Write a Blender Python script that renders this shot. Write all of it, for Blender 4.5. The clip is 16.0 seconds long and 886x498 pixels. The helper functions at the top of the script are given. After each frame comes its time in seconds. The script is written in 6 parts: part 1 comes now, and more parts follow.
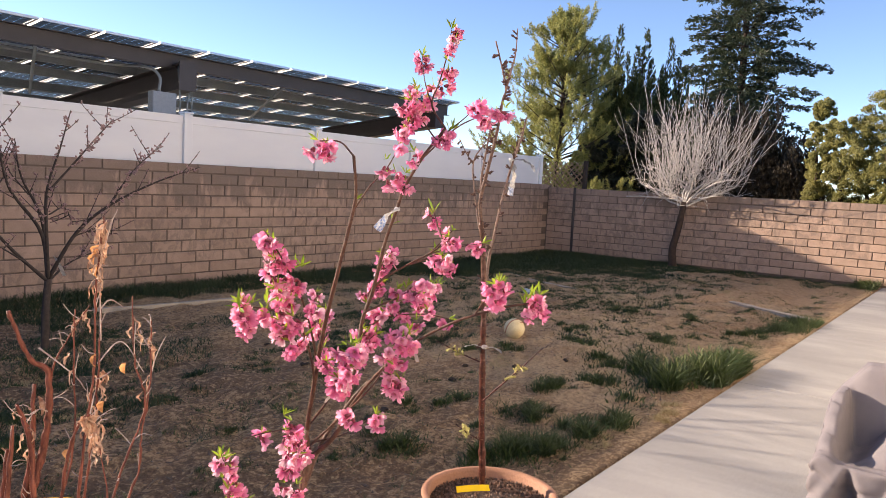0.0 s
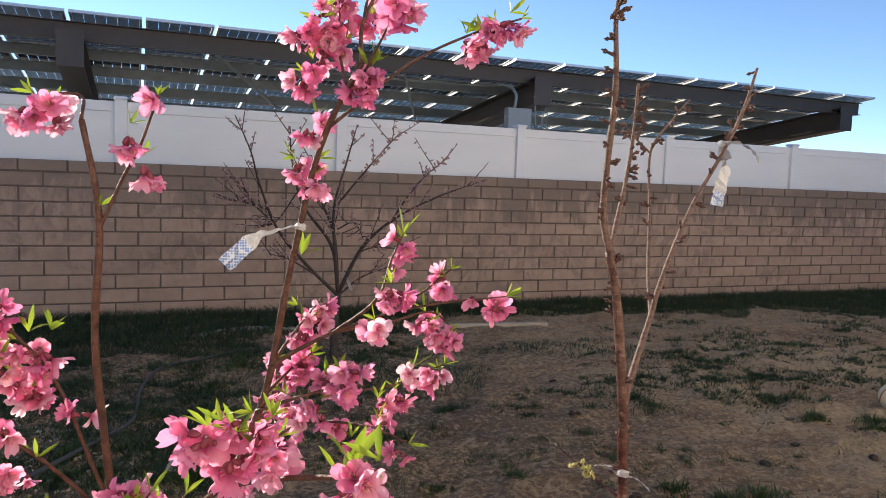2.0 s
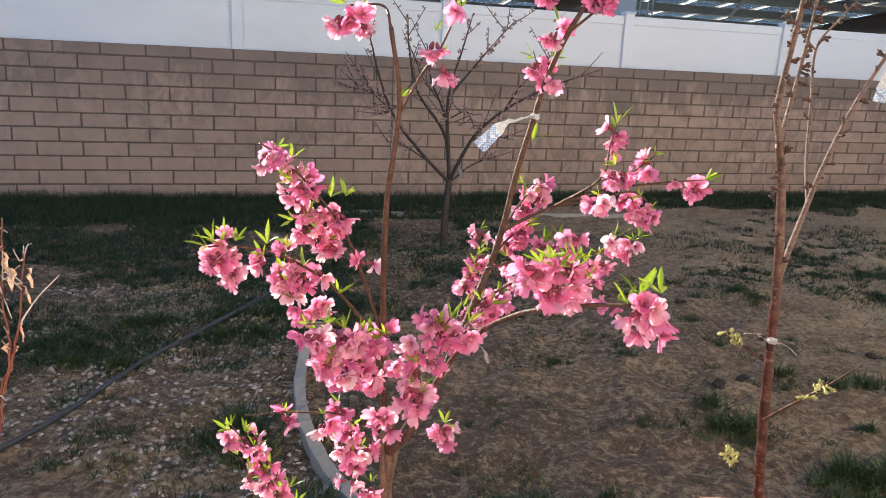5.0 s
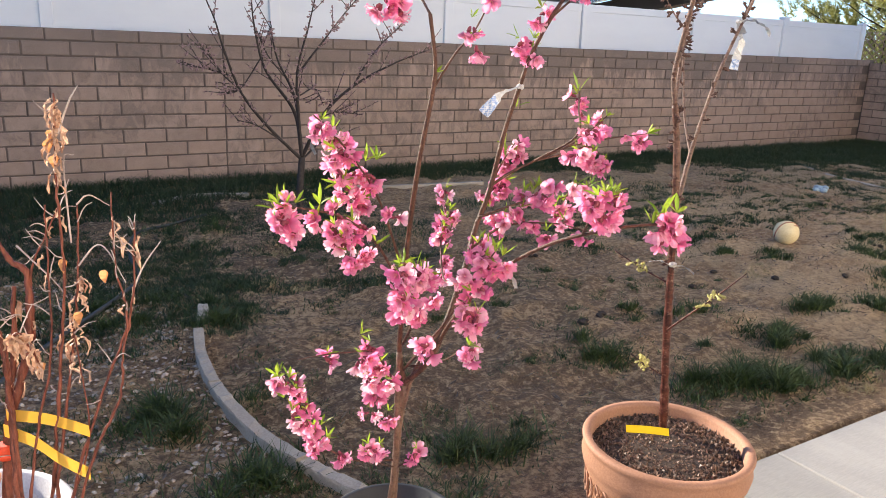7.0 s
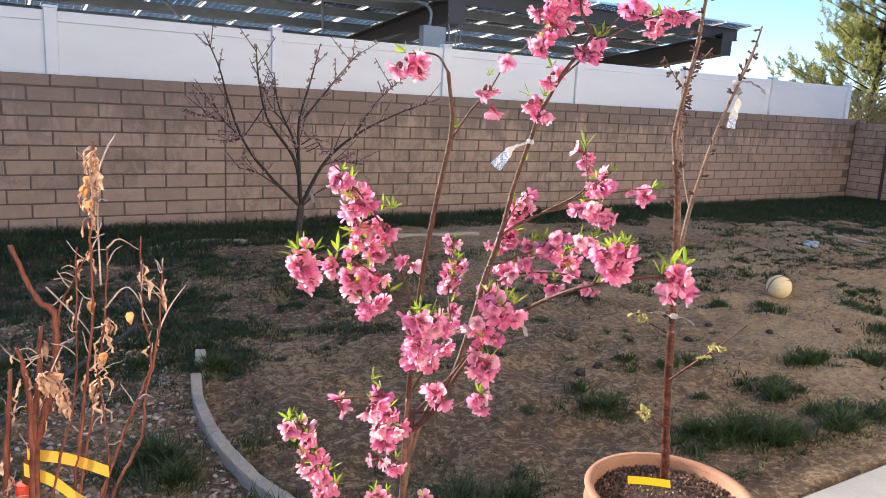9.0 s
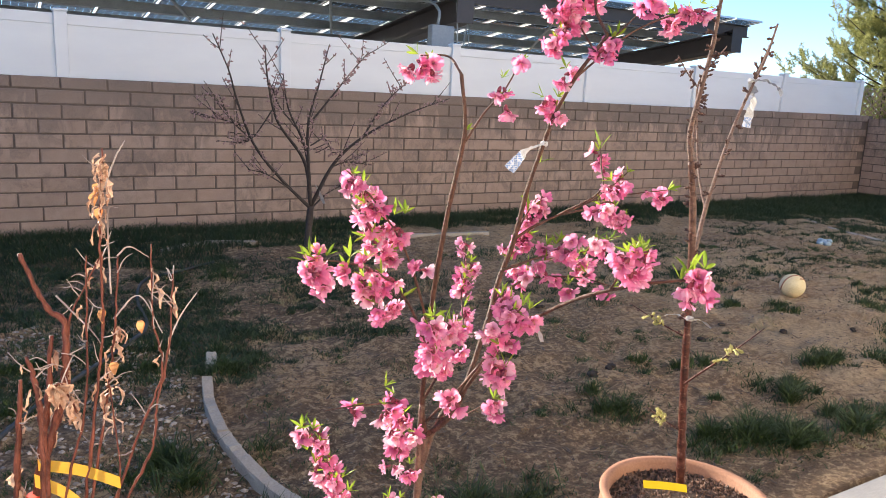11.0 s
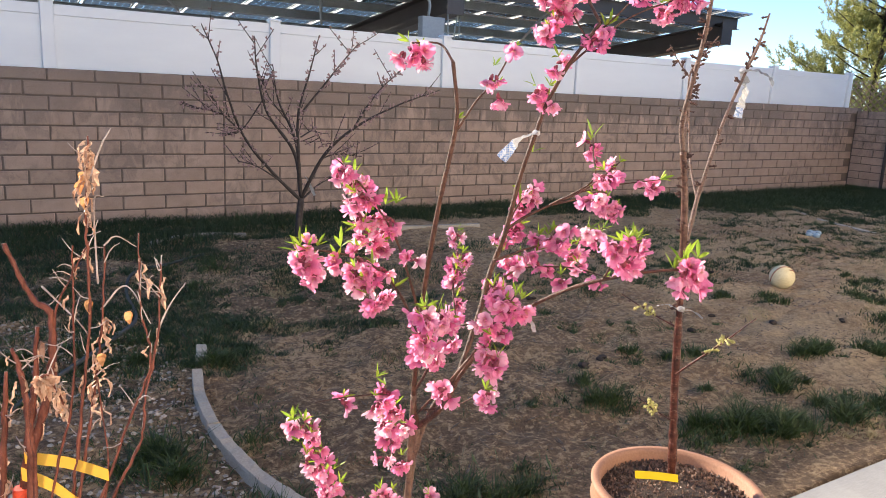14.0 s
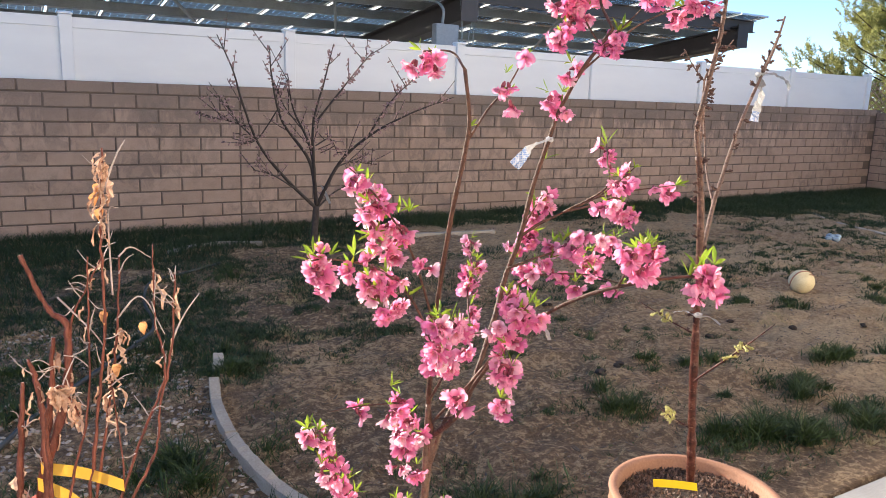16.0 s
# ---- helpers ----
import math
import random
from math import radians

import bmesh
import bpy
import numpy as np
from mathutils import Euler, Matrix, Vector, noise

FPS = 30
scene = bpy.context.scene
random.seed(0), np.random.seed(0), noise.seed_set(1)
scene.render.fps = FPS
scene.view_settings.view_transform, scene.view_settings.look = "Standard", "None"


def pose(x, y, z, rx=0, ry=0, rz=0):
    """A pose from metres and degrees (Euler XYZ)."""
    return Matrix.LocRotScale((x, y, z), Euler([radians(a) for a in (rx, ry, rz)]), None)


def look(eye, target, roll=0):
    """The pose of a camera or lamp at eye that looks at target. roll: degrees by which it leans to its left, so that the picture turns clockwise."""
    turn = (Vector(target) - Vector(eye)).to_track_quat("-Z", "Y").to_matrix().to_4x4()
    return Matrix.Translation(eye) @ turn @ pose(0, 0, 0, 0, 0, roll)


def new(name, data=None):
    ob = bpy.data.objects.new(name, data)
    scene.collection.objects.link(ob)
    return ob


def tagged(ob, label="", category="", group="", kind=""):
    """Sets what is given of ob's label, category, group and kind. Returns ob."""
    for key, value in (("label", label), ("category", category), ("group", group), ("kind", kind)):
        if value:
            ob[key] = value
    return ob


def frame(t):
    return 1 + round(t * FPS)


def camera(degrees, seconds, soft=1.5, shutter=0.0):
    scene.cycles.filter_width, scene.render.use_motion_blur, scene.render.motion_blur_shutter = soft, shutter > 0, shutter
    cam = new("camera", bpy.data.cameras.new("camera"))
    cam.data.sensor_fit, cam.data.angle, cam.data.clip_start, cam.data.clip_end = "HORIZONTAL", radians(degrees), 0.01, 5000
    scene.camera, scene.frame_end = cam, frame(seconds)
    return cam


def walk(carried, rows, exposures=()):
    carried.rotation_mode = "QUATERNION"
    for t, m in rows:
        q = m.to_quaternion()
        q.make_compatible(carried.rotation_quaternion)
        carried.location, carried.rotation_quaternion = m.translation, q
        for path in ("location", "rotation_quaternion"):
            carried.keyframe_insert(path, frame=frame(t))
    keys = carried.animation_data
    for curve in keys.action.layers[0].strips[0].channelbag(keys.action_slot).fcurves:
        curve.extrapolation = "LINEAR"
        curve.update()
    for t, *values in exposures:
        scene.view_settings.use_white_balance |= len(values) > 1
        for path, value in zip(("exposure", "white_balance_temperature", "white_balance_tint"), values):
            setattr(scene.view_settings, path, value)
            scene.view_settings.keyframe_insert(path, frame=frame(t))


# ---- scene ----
cam = camera(61.9, 16.0, soft=0.75)
PATH = [
    (0, (-1.203, -8.769, 1.585), (0.393, -7.577, 1.403), 3.0),
    (0.5, (-0.779, -8.809, 1.592), (0.665, -7.438, 1.403), 3.0),
    (1, (-0.429, -8.708, 1.56), (0.847, -7.181, 1.362), 3.4),
    (1.5, (-0.13, -8.604, 1.573), (0.913, -6.908, 1.381), 3.2),
    (2, (0.173, -8.515, 1.577), (0.935, -6.676, 1.393), 2.1),
    (2.5, (0.287, -8.406, 1.57), (0.837, -6.496, 1.354), 2.5),
    (3, (0.368, -8.364, 1.553), (0.667, -6.405, 1.283), 2.7),
    (3.5, (0.413, -8.343, 1.552), (0.491, -6.375, 1.201), 2.8),
    (4, (0.329, -8.413, 1.568), (0.461, -6.462, 1.151), 2.9),
    (4.5, (0.045, -8.532, 1.558), (0.443, -6.623, 1.113), 3.3),
    (5, (-0.134, -8.655, 1.583), (0.419, -6.795, 1.099), 2.7),
    (5.2, (-0.172, -8.723, 1.567), (0.418, -6.88, 1.059), 1.9),
    (7.3, (-0.626, -8.73, 1.579), (0.417, -7.101, 1.072), 2.6),
    (7.5, (-0.632, -8.735, 1.583), (0.419, -7.104, 1.097), 2.9),
    (8, (-0.643, -8.737, 1.586), (0.412, -7.095, 1.149), 3.0),
    (8.5, (-0.654, -8.742, 1.582), (0.395, -7.089, 1.177), 3.0),
    (9, (-0.655, -8.741, 1.58), (0.384, -7.078, 1.188), 3.0),
    (9.5, (-0.65, -8.734, 1.578), (0.379, -7.063, 1.193), 2.9),
    (12, (-0.65, -8.711, 1.59), (0.37, -7.039, 1.184), 2.4),
    (12.5, (-0.645, -8.712, 1.587), (0.398, -7.057, 1.173), 2.4),
    (13, (-0.641, -8.708, 1.586), (0.416, -7.063, 1.168), 2.6),
    (13.5, (-0.635, -8.708, 1.581), (0.418, -7.06, 1.165), 2.6),
    (14, (-0.646, -8.705, 1.578), (0.392, -7.046, 1.164), 2.6),
    (14.5, (-0.649, -8.704, 1.575), (0.372, -7.034, 1.164), 2.5),
    (15, (-0.64, -8.7, 1.574), (0.37, -7.023, 1.165), 2.3),
    (15.5, (-0.637, -8.702, 1.574), (0.367, -7.021, 1.171), 2.1),
    (16, (-0.639, -8.703, 1.58), (0.363, -7.019, 1.182), 1.9),
]
walk(cam, [(t, look(eye, target, roll)) for t, eye, target, roll in PATH],
     [(0,1.02,6950,16),(1,1.0,6850,13),(1.5,0.93,6720,11),(2,0.73,6450,9),(2.5,0.75,6330,7),(3,0.8,6150,5.5),(3.5,0.88,6180,5.5),(4,0.97,6230,6),(5,1.17,6280,5.5),(7.5,1.34,6300,8.2),(16,1.33,6290,8.0)])

# ---- world, sun, exposure ----
SUN_EL, SUN_AZ = 18.35, -23.5   # degrees above the horizon; degrees from +y towards +x
world = bpy.data.worlds.new("world")
scene.world = world
world.use_nodes = True
wn = world.node_tree.nodes
sky = wn.new("ShaderNodeTexSky")
sky.sky_type = "NISHITA"
sky.sun_disc = False
sky.sun_elevation = radians(SUN_EL)
sky.sun_rotation = radians(SUN_AZ)
sky.dust_density = 0.0
sky.ozone_density = 2.2
sky.air_density = 0.55
world.node_tree.links.new(sky.outputs[0], wn["Background"].inputs[0])
wn["Background"].inputs[1].default_value = 0.15
sun_data = bpy.data.lights.new("sun", "SUN")
sun_data.energy = 5.0
sun_data.angle = radians(0.6)
sun_data.color = (1.0, 0.86, 0.68)
sun = new("sun", sun_data)
SUN_DIR = Vector((math.sin(radians(SUN_AZ)) * math.cos(radians(SUN_EL)), math.cos(radians(SUN_AZ)) * math.cos(radians(SUN_EL)), math.sin(radians(SUN_EL))))
sun.matrix_world = look(SUN_DIR * 30, (0, 0, 0))


# ---- materials ----
def material(name, rough=0.8, metal=0.0):
    m = bpy.data.materials.new(name)
    m.use_nodes = True
    b = m.node_tree.nodes["Principled BSDF"]
    b.inputs["Roughness"].default_value = rough
    b.inputs["Metallic"].default_value = metal
    return m, m.node_tree.nodes, m.node_tree.links, b


def add_noise(nodes, links, vec, scale, detail=6.0, rough=0.6, dist=0.0):
    n = nodes.new("ShaderNodeTexNoise")
    n.inputs["Scale"].default_value = scale
    n.inputs["Detail"].default_value = detail
    n.inputs["Roughness"].default_value = rough
    n.inputs["Distortion"].default_value = dist
    links.new(vec, n.inputs["Vector"])
    return n.outputs["Fac"]


def add_ramp(nodes, links, fac, stops):
    r = nodes.new("ShaderNodeValToRGB")
    while len(r.color_ramp.elements) < len(stops):
        r.color_ramp.elements.new(0.5)
    for e, (p, c) in zip(r.color_ramp.elements, stops):
        e.position = p
        e.color = (*c, 1) if len(c) == 3 else c
    links.new(fac, r.inputs[0])
    return r.outputs[0]


def add_mix(nodes, links, fac, a, b, mode="MIX"):
    x = nodes.new("ShaderNodeMix")
    x.data_type = "RGBA"
    x.blend_type = mode
    for s, v in ((0, fac), (6, a), (7, b)):
        if isinstance(v, (int, float)):
            x.inputs[s].default_value = v
        elif isinstance(v, tuple):
            x.inputs[s].default_value = (*v, 1)
        else:
            links.new(v, x.inputs[s])
    return x.outputs[2]


def add_bump(nodes, links, b, height, strength, dist=0.01):
    n = nodes.new("ShaderNodeBump")
    n.inputs["Strength"].default_value = strength
    n.inputs["Distance"].default_value = dist
    links.new(height, n.inputs["Height"])
    links.new(n.outputs[0], b.inputs["Normal"])


def add_position(nodes, links, stretch=(1, 1, 1)):
    g = nodes.new("ShaderNodeNewGeometry")
    m = nodes.new("ShaderNodeMapping")
    m.inputs["Scale"].default_value = stretch
    links.new(g.outputs["Position"], m.inputs["Vector"])
    return m.outputs[0]


def grainy(name, lo, hi, scale=8.0, fine=90.0, rough=0.85, bump=0.3, metal=0.0, stretch=(1, 1, 1), vary=0.0, dist=0.005):
    """A surface of two colours mixed by coarse and fine noise, with fine relief."""
    m, n, l, b = material(name, rough, metal)
    p = add_position(n, l, stretch)
    c = add_ramp(n, l, add_noise(n, l, p, scale), [(0.3, lo), (0.7, hi)])
    f = add_noise(n, l, p, fine, 4)
    c = add_mix(n, l, 0.35, c, add_ramp(n, l, f, [(0.25, tuple(v * 0.55 for v in lo)), (0.75, tuple(min(1, v * 1.25) for v in hi))]))
    if vary:
        o = n.new("ShaderNodeObjectInfo")
        c = add_mix(n, l, vary, c, add_ramp(n, l, o.outputs["Random"], [(0.0, tuple(v * 0.6 for v in lo)), (1.0, tuple(min(1, v * 1.25) for v in hi))]))
    l.new(c, b.inputs["Base Color"])
    add_bump(n, l, b, f, bump, dist)
    return m


def leafy(name, lo, hi, translucency=0.45, scale=30.0, rough=0.5):
    """Thin leaves or petals: they let light through."""
    m, n, l, b = material(name, rough)
    p = add_position(n, l)
    g = n.new("ShaderNodeNewGeometry")
    c = add_ramp(n, l, g.outputs["Random Per Island"], [(0.0, lo), (1.0, hi)])
    c = add_mix(n, l, 0.4, c, add_ramp(n, l, add_noise(n, l, p, scale, 3), [(0.3, lo), (0.7, hi)]))
    l.new(c, b.inputs["Base Color"])
    t = n.new("ShaderNodeBsdfTranslucent")
    l.new(c, t.inputs[0])
    x = n.new("ShaderNodeMixShader")
    x.inputs[0].default_value = translucency
    l.new(b.outputs[0], x.inputs[1])
    l.new(t.outputs[0], x.inputs[2])
    l.new(x.outputs[0], n["Material Output"].inputs[0])
    return m


def block_material():
    m, n, l, b = material("tan_block", 0.92)
    p = add_position(n, l)
    o = n.new("ShaderNodeObjectInfo")
    base = add_ramp(n, l, o.outputs["Random"], [(0.0, (0.275, 0.174, 0.132)), (0.5, (0.358, 0.232, 0.178)), (1.0, (0.455, 0.305, 0.238))])
    c = add_mix(n, l, 0.45, base, add_ramp(n, l, add_noise(n, l, p, 6.0), [(0.3, (0.29, 0.20, 0.153)), (0.7, (0.51, 0.375, 0.295))]))
    streak = add_noise(n, l, add_position(n, l, (6.5, 6.5, 4.5)), 1.0, 7, 0.65, 0.9)
    where = add_noise(n, l, add_position(n, l, (0.45, 0.45, 0.9)), 1.0, 4, 0.6)
    mask = add_mix(n, l, 1.0, add_ramp(n, l, streak, [(0.46, (0, 0, 0)), (0.56, (1, 1, 1))]), add_ramp(n, l, where, [(0.44, (0, 0, 0)), (0.54, (1, 1, 1))]), "MULTIPLY")
    c = add_mix(n, l, add_mix(n, l, 1.0, mask, (0.55, 0.55, 0.55), "MULTIPLY"), c, (0.13, 0.10, 0.088))
    # damp stains running down from the coping
    z = n.new("ShaderNodeSeparateXYZ")
    l.new(p, z.inputs[0])
    high = n.new("ShaderNodeMapRange")
    high.inputs["From Min"].default_value, high.inputs["From Max"].default_value = 0.45, 1.55
    l.new(z.outputs[2], high.inputs["Value"])
    blot = add_mix(n, l, 0.35, add_noise(n, l, add_position(n, l, (4.2, 4.2, 1.5)), 1.0, 7, 0.62, 0.8), high.outputs[0])
    drip = add_mix(n, l, 1.0, add_ramp(n, l, blot, [(0.525, (0, 0, 0)), (0.60, (0.8, 0.8, 0.8))]), add_ramp(n, l, add_noise(n, l, add_position(n, l, (0.3, 0.3, 0.3)), 1.0, 2), [(0.40, (0.4, 0.4, 0.4)), (0.55, (1, 1, 1))]), "MULTIPLY")
    c = add_mix(n, l, drip, c, (0.115, 0.09, 0.08))
    f = add_noise(n, l, p, 130.0, 4)
    c = add_mix(n, l, 0.25, c, add_ramp(n, l, f, [(0.3, (0.2, 0.14, 0.1)), (0.7, (0.55, 0.42, 0.33))]))
    l.new(c, b.inputs["Base Color"])
    add_bump(n, l, b, add_mix(n, l, 0.5, f, add_noise(n, l, p, 25.0)), 0.6, 0.006)
    return m


def dirt_material():
    m, n, l, b = material("packed_dirt", 0.95)
    p = add_position(n, l)
    c = add_ramp(n, l, add_noise(n, l, p, 0.9, 8, 0.62, 0.3), [(0.3, (0.240, 0.128, 0.062)), (0.46, (0.400, 0.236, 0.120)), (0.58, (0.540, 0.340, 0.181)), (0.7, (0.660, 0.448, 0.249))])
    # pale dry sand, mixed in more towards +x to paint the sunlit side
    sand = add_ramp(n, l, add_noise(n, l, add_position(n, l, (0.75, 1.3, 1)), 0.8, 6, 0.65, 0.5), [(0.42, (0, 0, 0)), (0.55, (1, 1, 1))])
    x = n.new("ShaderNodeSeparateXYZ")
    l.new(p, x.inputs[0])
    dry = n.new("ShaderNodeMapRange")
    dry.inputs["From Min"].default_value, dry.inputs["From Max"].default_value = 1.8, 4.2
    dry.inputs["To Min"].default_value, dry.inputs["To Max"].default_value = 0.1, 0.9
    l.new(x.outputs[0], dry.inputs["Value"])
    c = add_mix(n, l, add_mix(n, l, 1.0, sand, dry.outputs[0], "MULTIPLY"), c, (0.700, 0.492, 0.284))
    # damp, darker soil in broad ragged patches
    damp = add_mix(n, l, 0.4, add_noise(n, l, add_position(n, l, (0.7, 1.15, 1)), 0.75, 3, 0.5), add_noise(n, l, p, 4.0, 8, 0.7, 0.5))
    # damp fades towards +x, so the sunlit side is painted paler
    lit_side_fade = n.new("ShaderNodeMapRange")
    lit_side_fade.inputs["From Min"].default_value, lit_side_fade.inputs["From Max"].default_value = 2.2, 4.5
    lit_side_fade.inputs["To Min"].default_value, lit_side_fade.inputs["To Max"].default_value = 1.0, 0.15
    l.new(x.outputs[0], lit_side_fade.inputs["Value"])
    c = add_mix(n, l, add_mix(n, l, 1.0, add_ramp(n, l, damp, [(0.43, (0.9, 0.9, 0.9)), (0.52, (0, 0, 0))]), lit_side_fade.outputs[0], "MULTIPLY"), c, (0.140, 0.072, 0.037))
    # pale ragged patches painted in where pools of sunlight fall on the ground
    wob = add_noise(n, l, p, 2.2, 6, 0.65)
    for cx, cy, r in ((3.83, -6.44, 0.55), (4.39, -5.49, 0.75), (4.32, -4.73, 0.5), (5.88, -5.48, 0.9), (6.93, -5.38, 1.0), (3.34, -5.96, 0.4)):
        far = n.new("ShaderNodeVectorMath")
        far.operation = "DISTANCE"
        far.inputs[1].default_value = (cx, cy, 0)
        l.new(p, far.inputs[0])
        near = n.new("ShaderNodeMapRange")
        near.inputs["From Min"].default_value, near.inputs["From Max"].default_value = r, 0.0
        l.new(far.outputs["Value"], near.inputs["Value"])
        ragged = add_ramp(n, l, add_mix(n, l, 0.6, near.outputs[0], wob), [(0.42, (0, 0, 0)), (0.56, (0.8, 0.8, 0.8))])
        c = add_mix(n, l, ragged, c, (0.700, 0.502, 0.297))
    # dark crumbs and trodden litter, in patches of several sizes
    mid = add_noise(n, l, add_position(n, l, (1, 1.6, 1)), 5.5, 9, 0.72, 0.6)
    # crumbs thin out towards +x, again painting that side as sunlit
    lit_side_thin = n.new("ShaderNodeMapRange")
    lit_side_thin.inputs["From Min"].default_value, lit_side_thin.inputs["From Max"].default_value = 2.0, 4.4
    lit_side_thin.inputs["To Min"].default_value, lit_side_thin.inputs["To Max"].default_value = 0.95, 0.38
    l.new(x.outputs[0], lit_side_thin.inputs["Value"])
    c = add_mix(n, l, add_mix(n, l, 1.0, add_ramp(n, l, mid, [(0.41, (0.9, 0.9, 0.9)), (0.53, (0, 0, 0))]), lit_side_thin.outputs[0], "MULTIPLY"), c, (0.120, 0.065, 0.034))
    # pale tone against the crumbs stands in for relief under raking light
    c = add_mix(n, l, add_ramp(n, l, mid, [(0.53, (0, 0, 0)), (0.62, (0.8, 0.8, 0.8))]), c, (0.600, 0.414, 0.237))
    small = add_noise(n, l, p, 26.0, 7, 0.75, 0.3)
    c = add_mix(n, l, add_mix(n, l, 1.0, add_ramp(n, l, small, [(0.42, (0.95, 0.95, 0.95)), (0.53, (0, 0, 0))]), lit_side_thin.outputs[0], "MULTIPLY"), c, (0.085, 0.046, 0.024))
    c = add_mix(n, l, add_ramp(n, l, small, [(0.52, (0, 0, 0)), (0.62, (0.9, 0.9, 0.9))]), c, (0.660, 0.463, 0.271))
    f = add_noise(n, l, p, 90.0, 6, 0.75)
    c = add_mix(n, l, 0.3, c, add_ramp(n, l, f, [(0.3, (0.040, 0.025, 0.014)), (0.7, (0.560, 0.384, 0.224))]))
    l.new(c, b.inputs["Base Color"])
    add_bump(n, l, b, add_mix(n, l, 0.5, small, add_noise(n, l, p, 12.0, 8, 0.7)), 1.0, 0.09)
    return m


def petal_material():
    m, n, l, b = material("peach_petal", 0.55)
    tc = n.new("ShaderNodeTexCoord")
    ln = n.new("ShaderNodeVectorMath")
    ln.operation = "LENGTH"
    l.new(tc.outputs["Object"], ln.inputs[0])
    mr = n.new("ShaderNodeMapRange")
    mr.inputs["From Min"].default_value = 0.003
    mr.inputs["From Max"].default_value = 0.021
    l.new(ln.outputs["Value"], mr.inputs["Value"])
    o = n.new("ShaderNodeObjectInfo")
    tip = add_ramp(n, l, o.outputs["Random"], [(0.0, (0.84, 0.19, 0.42)), (0.35, (0.92, 0.31, 0.53)), (0.65, (0.95, 0.44, 0.61)), (0.88, (0.96, 0.60, 0.71)), (1.0, (0.97, 0.80, 0.83))])
    c = add_mix(n, l, add_ramp(n, l, mr.outputs[0], [(0.05, (0, 0, 0)), (0.35, (0.5, 0.5, 0.5)), (0.75, (1, 1, 1))]), (0.50, 0.03, 0.18), tip)
    v = add_noise(n, l, tc.outputs["Object"], 160.0, 3)
    c = add_mix(n, l, 0.2, c, add_ramp(n, l, v, [(0.3, (0.84, 0.26, 0.50)), (0.7, (0.97, 0.60, 0.76))]))
    l.new(c, b.inputs["Base Color"])
    t = n.new("ShaderNodeBsdfTranslucent")
    l.new(c, t.inputs[0])
    x = n.new("ShaderNodeMixShader")
    x.inputs[0].default_value = 0.6
    l.new(b.outputs[0], x.inputs[1])
    l.new(t.outputs[0], x.inputs[2])
    l.new(x.outputs[0], n["Material Output"].inputs[0])
    return m


def smooth_vinyl():
    """Plain white vinyl with faint dust."""
    m, n, l, b = material("white_vinyl", 0.45)
    c = add_ramp(n, l, add_noise(n, l, add_position(n, l, (0.6, 1, 2)), 1.4, 5), [(0.3, (0.70, 0.70, 0.72)), (0.7, (0.76, 0.76, 0.77))])
    l.new(c, b.inputs["Base Color"])
    return m


def dotted():
    """Flash tape printed with small blue dots."""
    m, n, l, b = material("blue_dotted_tape", 0.3)
    v = n.new("ShaderNodeTexVoronoi")
    v.inputs["Scale"].default_value = 260.0
    v.inputs["Randomness"].default_value = 0.25
    l.new(add_position(n, l), v.inputs["Vector"])
    c = add_ramp(n, l, v.outputs["Distance"], [(0.38, (0.20, 0.31, 0.54)), (0.56, (0.62, 0.62, 0.64))])
    l.new(c, b.inputs["Base Color"])
    return m


def patio_concrete():
    """Swept concrete with soft streaks of tone and a few stains."""
    m, n, l, b = material("broomed_concrete", 0.88)
    p = add_position(n, l)
    c = add_ramp(n, l, add_noise(n, l, add_position(n, l, (1.2, 0.35, 1)), 1.3, 7, 0.6, 0.4), [(0.3, (0.21, 0.204, 0.204)), (0.5, (0.278, 0.27, 0.268)), (0.68, (0.38, 0.366, 0.355))])
    stain = add_ramp(n, l, add_noise(n, l, p, 3.1, 5, 0.7, 0.8), [(0.64, (0, 0, 0)), (0.72, (0.5, 0.5, 0.5))])
    c = add_mix(n, l, stain, c, (0.20, 0.165, 0.135))
    f = add_noise(n, l, add_position(n, l, (30, 240, 60)), 1.0, 4)
    c = add_mix(n, l, 0.25, c, add_ramp(n, l, f, [(0.3, (0.21, 0.198, 0.188)), (0.7, (0.40, 0.38, 0.355))]))
    l.new(c, b.inputs["Base Color"])
    add_bump(n, l, b, f, 0.25, 0.004)
    return m


